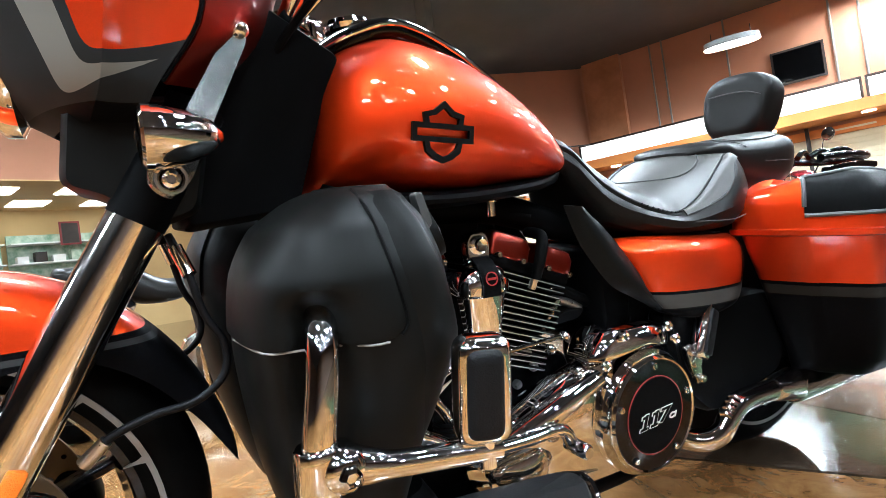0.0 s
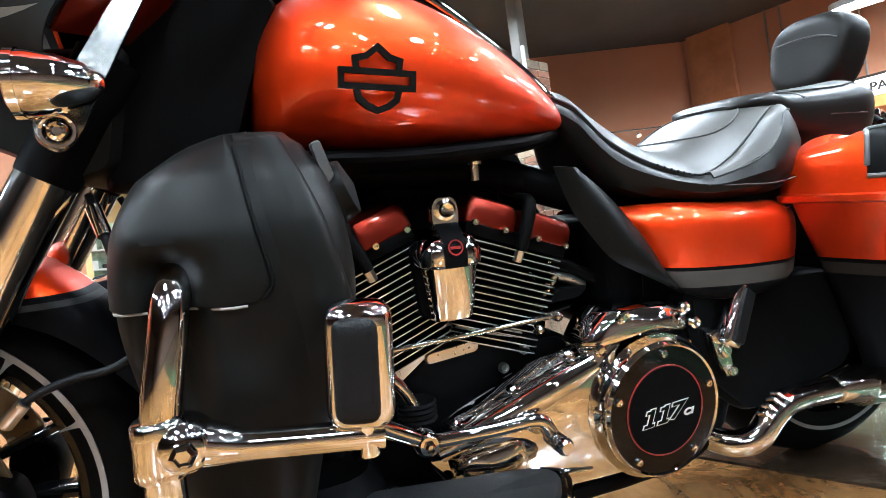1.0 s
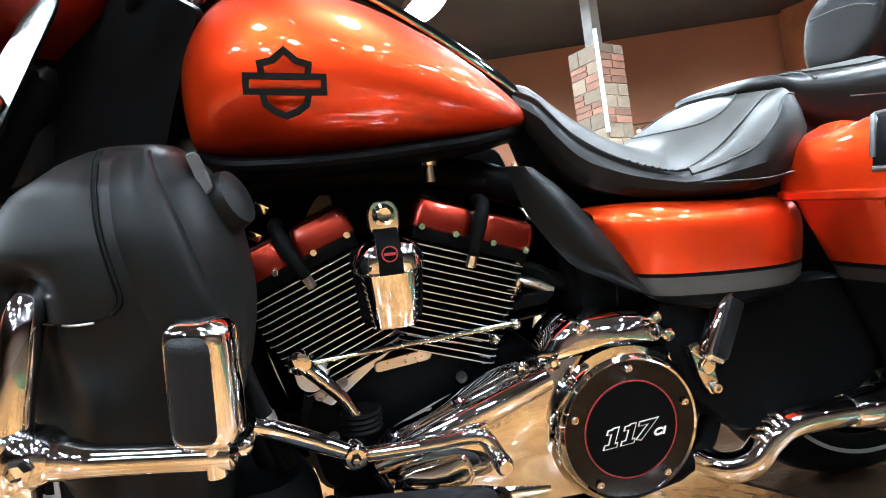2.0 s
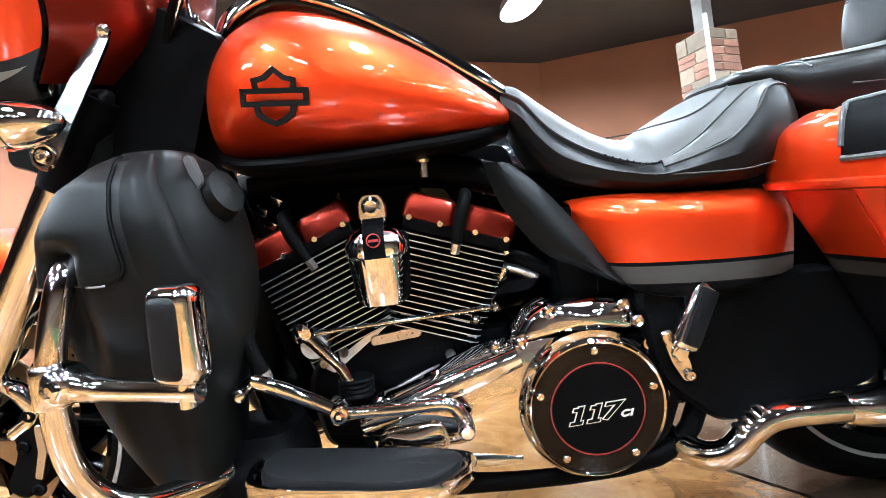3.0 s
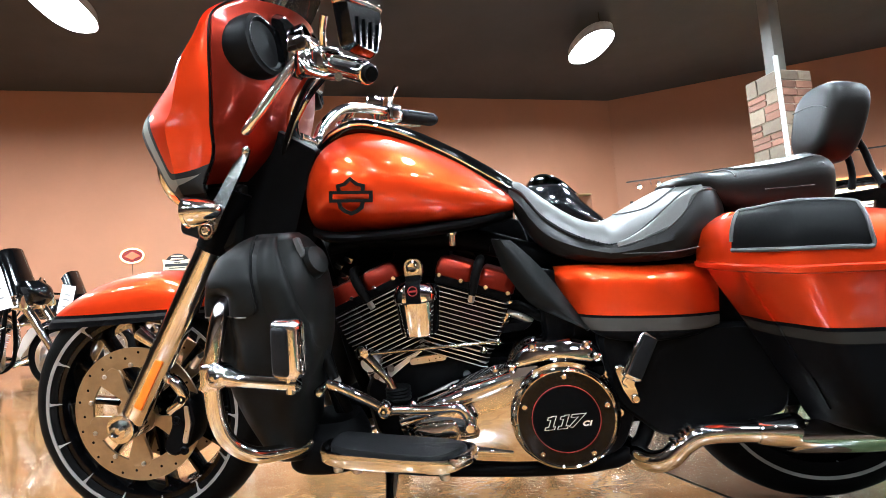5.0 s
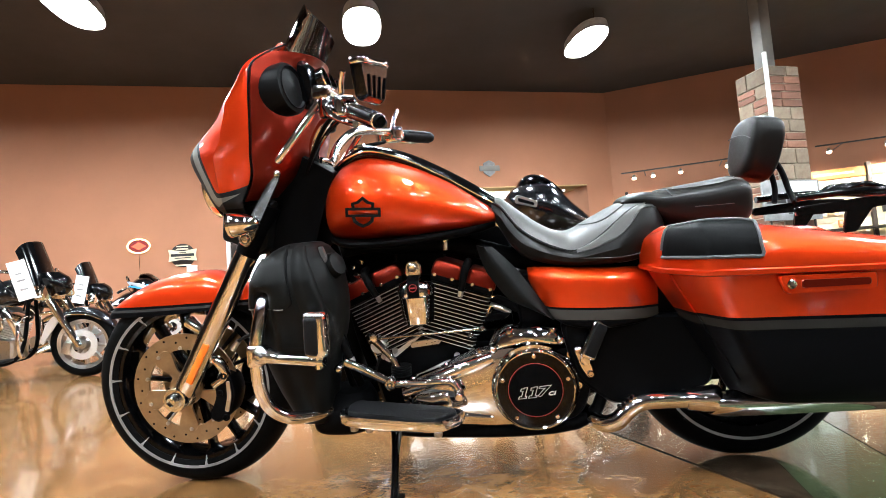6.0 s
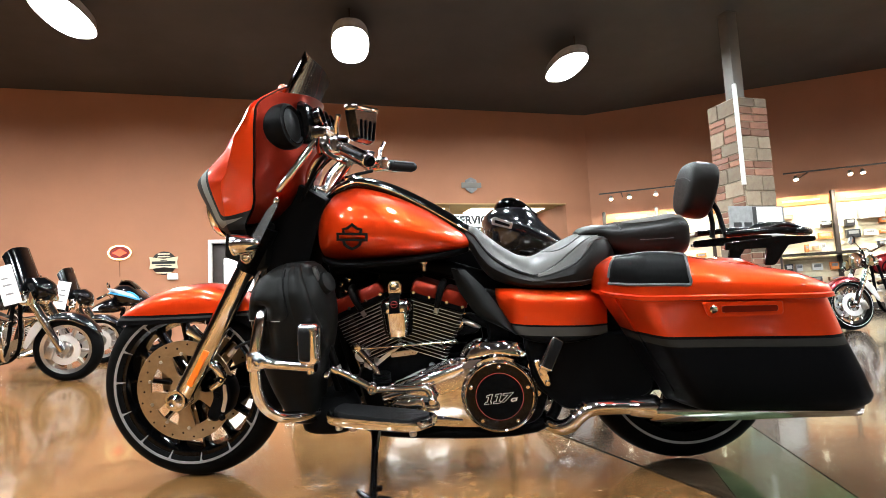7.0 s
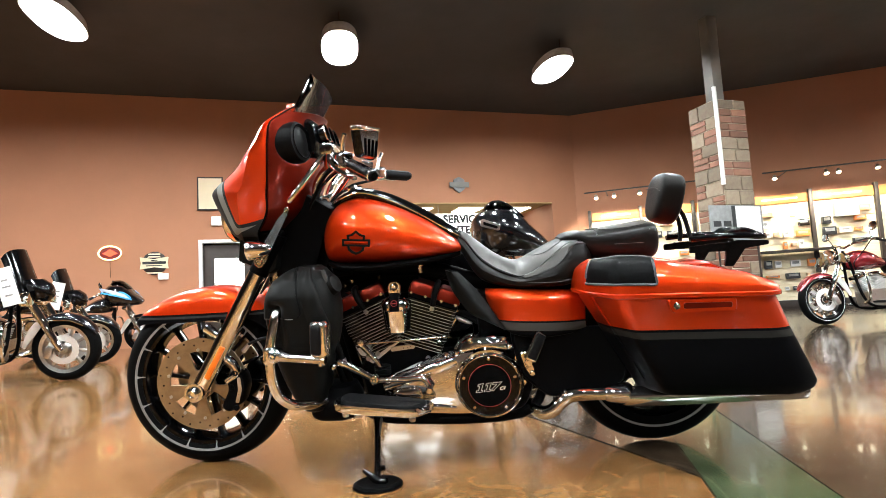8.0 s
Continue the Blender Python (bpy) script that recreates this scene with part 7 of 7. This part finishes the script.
bays = [(0.36, 1.54), (1.54, 2.73), (2.73, 3.95), (3.95, 5.17), (5.17, 6.42), (6.42, 7.65)]
for a, b in bays:
    display_bay(WALL_B, a, b, "display bays on the east wall")
part("end_post", wbox(bmesh.new(), WALL_B, 0.285, 0.355, -0.17, -0.03, 0, 2.67, bevel=0.008), "bronze", None, "dark end post of the display bays", kind="structure")
rng = random.Random(11)
kinds = [("paper", "white boxed part on the slatwall"), (P_DARK, "black metal part on the slatwall"), (P_CARD, "brown boxed part on the slatwall"), ("chrome", "chrome accessory on the slatwall"), (P_ORG, "orange boxed part on the slatwall")]
for a, b in bays:
    for z in (0.45, 0.73, 1.01, 1.43, 1.68, 1.92, 2.14):
        x = a + 0.16
        while x < b - 0.2:
            w, h = rng.uniform(0.07, 0.30), rng.uniform(0.05, 0.19)
            if rng.random() < 0.8:
                k = kinds[rng.randrange(5)]
                product(WALL_B, x + w / 2, z, w, h, rng.uniform(0.05, 0.16), k[0], k[1])
            x += w + rng.uniform(0.05, 0.2)
product(WALL_B, 5.80, 2.13, 0.44, 0.30, 0.2, "paper", "large white boxed part on a shelf")
bm = bmesh.new()
wbox(bm, WALL_B, 3.0, 5.5, -0.62, -0.10, 1.26, 1.30, bevel=0.004)
shelf = part("long_shelf", bm, "bronze", None, "long dark shelf across the display bays", category="shelf")

# track lights over the display
for x0, x1, heads in ((0.29, 2.9, (0.56, 0.97, 1.55, 2.48)), (4.11, 7.6, (4.35, 5.33, 5.55, 6.25))):
    tr = thing("track_light", WALL_B @ pose(x0, -0.9, 3.0), "dark ceiling track with small spotlights", "track light", "track lights")
    part("rail", box(((x1 - x0) / 2, 0, 0), (x1 - x0, 0.035, 0.03), bevel=0.004), "bronze", tr)
    for x in (0.5, x1 - x0 - 0.5):
        part("rail_arm", tube([(x, 0, 0.01), (x, 0.9, 0.03)], 0.010, n=6), "bronze", tr)
    for x in heads:
        head = part("spot_head", lathe([(0.02, 0.10), (0.035, 0.08), (0.05, 0.0), (0.046, 0.0), (0.03, 0.07)], pose(x - x0, 0.03, -0.15, -28, 0, 0), n=16), "steel", tr)
        part("spot_lens", lathe([(0.0, 0.012), (0.044, 0.010), (0.0, 0.02)], pose(x - x0, 0.03, -0.15, -28, 0, 0), n=16), "spot", tr)
        lt = new("spot_beam", bpy.data.lights.new("spot_beam", "SPOT"))
        lt.data.energy, lt.data.spot_size, lt.data.spot_blend, lt.data.color, lt.data.shadow_soft_size = 205.0, radians(105), 0.6, (1.0, 0.84, 0.62), 0.05
        lt.matrix_basis = look((WALL_B @ Vector((x, -0.86, 2.82)))[:], (WALL_B @ Vector((x, 0.0, 1.45)))[:])
        tagged(lt, "warm beam of a track spotlight", "lamp", "track lights")


# ---------------------------------------------------------------- things on the north wall
def on_a(x, z, out=0.02):
    return WALL_A @ pose(x, -out, z)


neon = thing("neon_sign", on_a(-10.98, 1.93) @ Matrix.Scale(0.82, 4), "small glowing neon wall sign in an octagon frame", "neon sign")
octo = [(-0.25, 0.0), (-0.20, 0.10), (-0.08, 0.16), (0.08, 0.16), (0.20, 0.10), (0.25, 0.0), (0.20, -0.10), (0.08, -0.16), (-0.08, -0.16), (-0.20, -0.10)]
part("sign_back", slab([(x * 1.1, z * 1.1) for x, z in octo], -0.01, 0.018, r=0.03), "red_line", neon)
part("neon_outline", tube([(x, -0.03, z) for x, z in octo + octo[:2]], 0.018, n=8, sub=4), "neon_w", neon, "warm white neon outline")
part("neon_heart", slab([(-0.17, -0.01), (-0.09, 0.03), (0.0, 0.10), (0.08, 0.05), (0.17, -0.01), (0.07, -0.05), (0.0, -0.10), (-0.08, -0.05)], -0.035, -0.012, r=0.02), "neon_r", neon, "red neon middle")
part("power_cord", tube([(0, -0.01, -0.17), (0.01, -0.01, -0.6)], 0.006, n=6), "black", neon)
plaque = thing("wall_plaque", on_a(-10.17, 1.70), "dark round plaque crossed by cream banners", "wall sign")
part("plaque_disc", lathe([(0.23, 0), (0.24, 0.012), (0.22, 0.025), (0, 0.025)], pose(0, 0.02, 0, 90), n=32), "bronze", plaque)
part("banner", slab([(-0.27, 0.13), (0.0, 0.085), (0.27, 0.13), (0.25, 0.0), (0.27, -0.12), (0.0, -0.085), (-0.27, -0.12), (-0.25, 0.0)], -0.022, -0.008, r=0.012, bevel=0.003), "slat", plaque, "cream flared banner")
part("banner", slab([(-0.13, 0.118), (0.13, 0.118), (0.10, 0.145), (-0.10, 0.145)], -0.022, -0.008, r=0.006, bevel=0.002), "slat", plaque)
part("banner", slab([(-0.16, -0.185), (0.16, -0.185), (0.12, -0.215), (-0.12, -0.215)], -0.022, -0.008, r=0.006, bevel=0.002), "slat", plaque)
for z, w, h, m in ((0.008, 0.44, 0.055, "ink"), (-0.052, 0.30, 0.018, "ink"), (0.055, 0.12, 0.016, "ink"), (0.185, 0.22, 0.026, "slat")):
    part("writing_bar", box((0, -0.025, z), (w, 0.006, h)), m, plaque)
switch = thing("wall_box", on_a(-10.0, 1.42), "small white box on the terracotta wall", "wall box")
part("box_body", box((0, -0.02, 0), (0.2, 0.06, 0.13), bevel=0.015), "white", switch)
small = thing("wall_box", on_a(-8.96, 2.56), "small white box above the doorway", "wall box")
part("box_body", box((0, -0.02, 0), (0.22, 0.06, 0.2), bevel=0.015), "white", small)
pic = thing("picture", on_a(-9.08, 3.15), "framed pale picture on the terracotta wall", "picture")
part("picture_frame", slab([(-0.26, -0.36), (0.26, -0.36), (0.26, 0.36), (-0.26, 0.36)], -0.03, 0.015, r=0.004), "bronze", pic)
part("picture_sheet", box((0, -0.032, 0), (0.46, 0.005, 0.66)), "slat", pic)
badge = thing("wall_emblem", on_a(-3.47, 3.38), "grey green shield and bar emblem on the wall", "wall sign")
part("shield_plate", slab([(-0.14, 0.05), (-0.14, 0.13), (0.0, 0.20), (0.14, 0.13), (0.14, -0.10), (0.0, -0.20), (-0.14, -0.10)], -0.02, 0.015, r=0.03), "tag_grey", badge)
part("bar_plate", box((0, -0.03, 0), (0.50, 0.02, 0.13), bevel=0.01), "post", badge)
door = thing("door_frame", on_a(-8.765, 0, -0.1) @ Matrix.Diagonal((1, 1, 0.963, 1)), "white framed doorway with a bright glazed door", "door", kind="structure")
for x in (-0.53, 0.53):
    part("jamb", box((x, 0, 1.10), (0.07, 0.26, 2.2), bevel=0.005), "white", door)
part("head", box((0, 0, 2.215), (1.13, 0.26, 0.07), bevel=0.005), "white", door)
part("door_leaf", box((0, 0.06, 1.08), (0.98, 0.05, 2.14), bevel=0.004), "bronze", door)
part("door_pane", box((0.03, 0.03, 1.48), (0.60, 0.02, 0.72), bevel=0.004), "day", door, "brightly lit glass pane")
sign = thing("hanging_sign", WALL_A @ pose(-3.32, 0.35, 2.46), "white hanging sign with black lettering over the service opening", "sign")
part("sign_board", box((0, 0, 0), (1.40, 0.03, 0.56), bevel=0.004), "lit_board", sign, "bright white board")
part("sign_words", text_mesh("SERVICE", 0.27, 0.003, pose(0, -0.018, 0.13, 90), 0.011), "ink", sign, "black lettering", 20)
part("sign_words", text_mesh("WRITE UP", 0.27, 0.003, pose(0, -0.018, -0.14, 90), 0.011), "ink", sign, "black lettering", 20)
for x in (-0.6, 0.6):
    part("sign_chain", tube([(x, 0, 0.27), (x, 0, 0.52)], 0.006, n=6), "steel", sign)
bm = bmesh.new()
wbox(bm, WALL_A, -6.5, -6.4, -0.02, 0.22, 0, 2.95)
wbox(bm, WALL_A, -6.5, -1.0, -0.012, 0.20, 2.925, 2.948)
part("opening_trim", bm, "service", None, "ochre trim round the service opening", kind="structure")
# shelves of goods at the back of the service room
GREEN = surface("green_display", (0.20, 0.34, 0.22), rough=0.5, other=(0.55, 0.62, 0.5), scale=6)


def shelf_stock(rack):
    part("shelf_back", box((0, 0.2, 1.3), (1.7, 0.04, 2.2)), GREEN, rack, "green display panel")
    for k in range(5):
        part("shelf_board", box((0, 0, 0.5 + 0.42 * k), (1.7, 0.4, 0.03), bevel=0.003), "paper", rack)
    for k in range(4):
        for j in range(5):
            h = 0.10 + 0.04 * ((3 * k + 2 * j) % 4)
            part("goods", box((-0.66 + 0.33 * j, -0.05, 0.515 + 0.42 * k + h / 2), (0.2 + 0.02 * ((j + k) % 3), 0.2, h), bevel=0.01), ("paper", GREEN, "white", "bronze")[(j + 2 * k) % 4], rack)


for rx in (-4.2, -6.0):
    rack = thing("service_shelf", WALL_A @ pose(rx, 3.1, 0), "pale shelf of green and white goods in the service room", "shelf", "service room shelves")
    shelf_stock(rack)
frame_pic = thing("framed_poster", WALL_A @ pose(-3.97, 2.895, 2.36), "small dark red framed poster", "picture")
part("poster_frame", slab([(-0.2, -0.26), (0.2, -0.26), (0.2, 0.26), (-0.2, 0.26)], -0.03, 0.0, r=0.004), "red_line", frame_pic)
part("poster_sheet", box((0, -0.033, 0), (0.32, 0.005, 0.44)), "bronze", frame_pic)

# ---------------------------------------------------------------- the parts wall
for x0, x1 in ((-0.1, 5.92), (6.06, 11.5)):
    sg = thing("sign_board", WALL_D @ pose((x0 + x1) / 2, -0.35, 2.86), "long white lit sign board in a dark frame", "sign")
    part("board_face", box((0, -0.03, 0), (x1 - x0, 0.04, 0.42)), "lit_board", sg)
    for z in (-0.235, 0.235):
        part("board_rail", box((0, -0.03, z), (x1 - x0 + 0.08, 0.08, 0.05), bevel=0.004), "bronze", sg)
    for x in (-(x1 - x0) / 2 - 0.02, (x1 - x0) / 2 + 0.02):
        part("board_end", box((x, -0.03, 0), (0.05, 0.08, 0.5), bevel=0.004), "bronze", sg)
    if x0 < 0:
        part("sign_words", text_mesh("PARTS", 0.25, 0.003, pose(1.10, -0.053, 0.0, 90), 0.006), "ink", sg, "black lettering", 20)
part("pilaster", wbox(bmesh.new(), WALL_D, 0.15, 1.15, -0.18, 0.0, 0, DECK), surface("orange_wood_veneer", (0.45, 0.19, 0.08), rough=0.5, other=(0.33, 0.13, 0.05), scale=2.2), None, "orange wood clad pilaster", kind="structure")
win = thing("window_high", WALL_D @ pose(4.93, -0.02, 3.77), "dark interior window high in the wall", "window", kind="structure")
part("window_frame", slab([(-0.5, -0.38), (0.5, -0.38), (0.5, 0.38), (-0.5, 0.38)], -0.03, 0.015, r=0.004), "bronze", win)
part("window_pane", box((0, -0.034, 0), (0.9, 0.006, 0.66)), "gloss", win, "dark glass pane")
part("soffit", wbox(bmesh.new(), WALL_D, -0.1, 14, -1.1, 0.0, 2.36, 2.58), "header", None, "orange soffit below the sign boards", kind="structure")
for k in range(6):
    dl = thing("downlight", WALL_D @ pose(0.9 + 1.7 * k, -0.75, 2.355), "round recessed downlight under the soffit", "downlight", "soffit downlights")
    part("downlight_lens", lathe([(0.0, -0.012), (0.11, -0.012), (0.12, 0.0), (0.0, 0.004)], pose(0, 0, 0), n=20), "spot", dl)
for i in range(6):
    display_bay(WALL_D, 0.4 + 1.5 * i, 1.9 + 1.5 * i, "display bays on the parts wall").matrix_basis = WALL_D @ pose(0.4 + 1.5 * i, 0, 0) @ Matrix.Diagonal((1, 1, 0.82, 1))
for x in (1.9, 2.2, 3.6, 5.6, 6.1, 7.4):
    cd = thing("wall_conduit", WALL_D @ pose(x, -0.05, 3.15), "thin pale conduit running up the wall", "conduit", "wall conduits")
    part("pipe", tube([(0, 0, 0), (0, 0, DECK - 3.15)], 0.022, n=8), "post", cd)
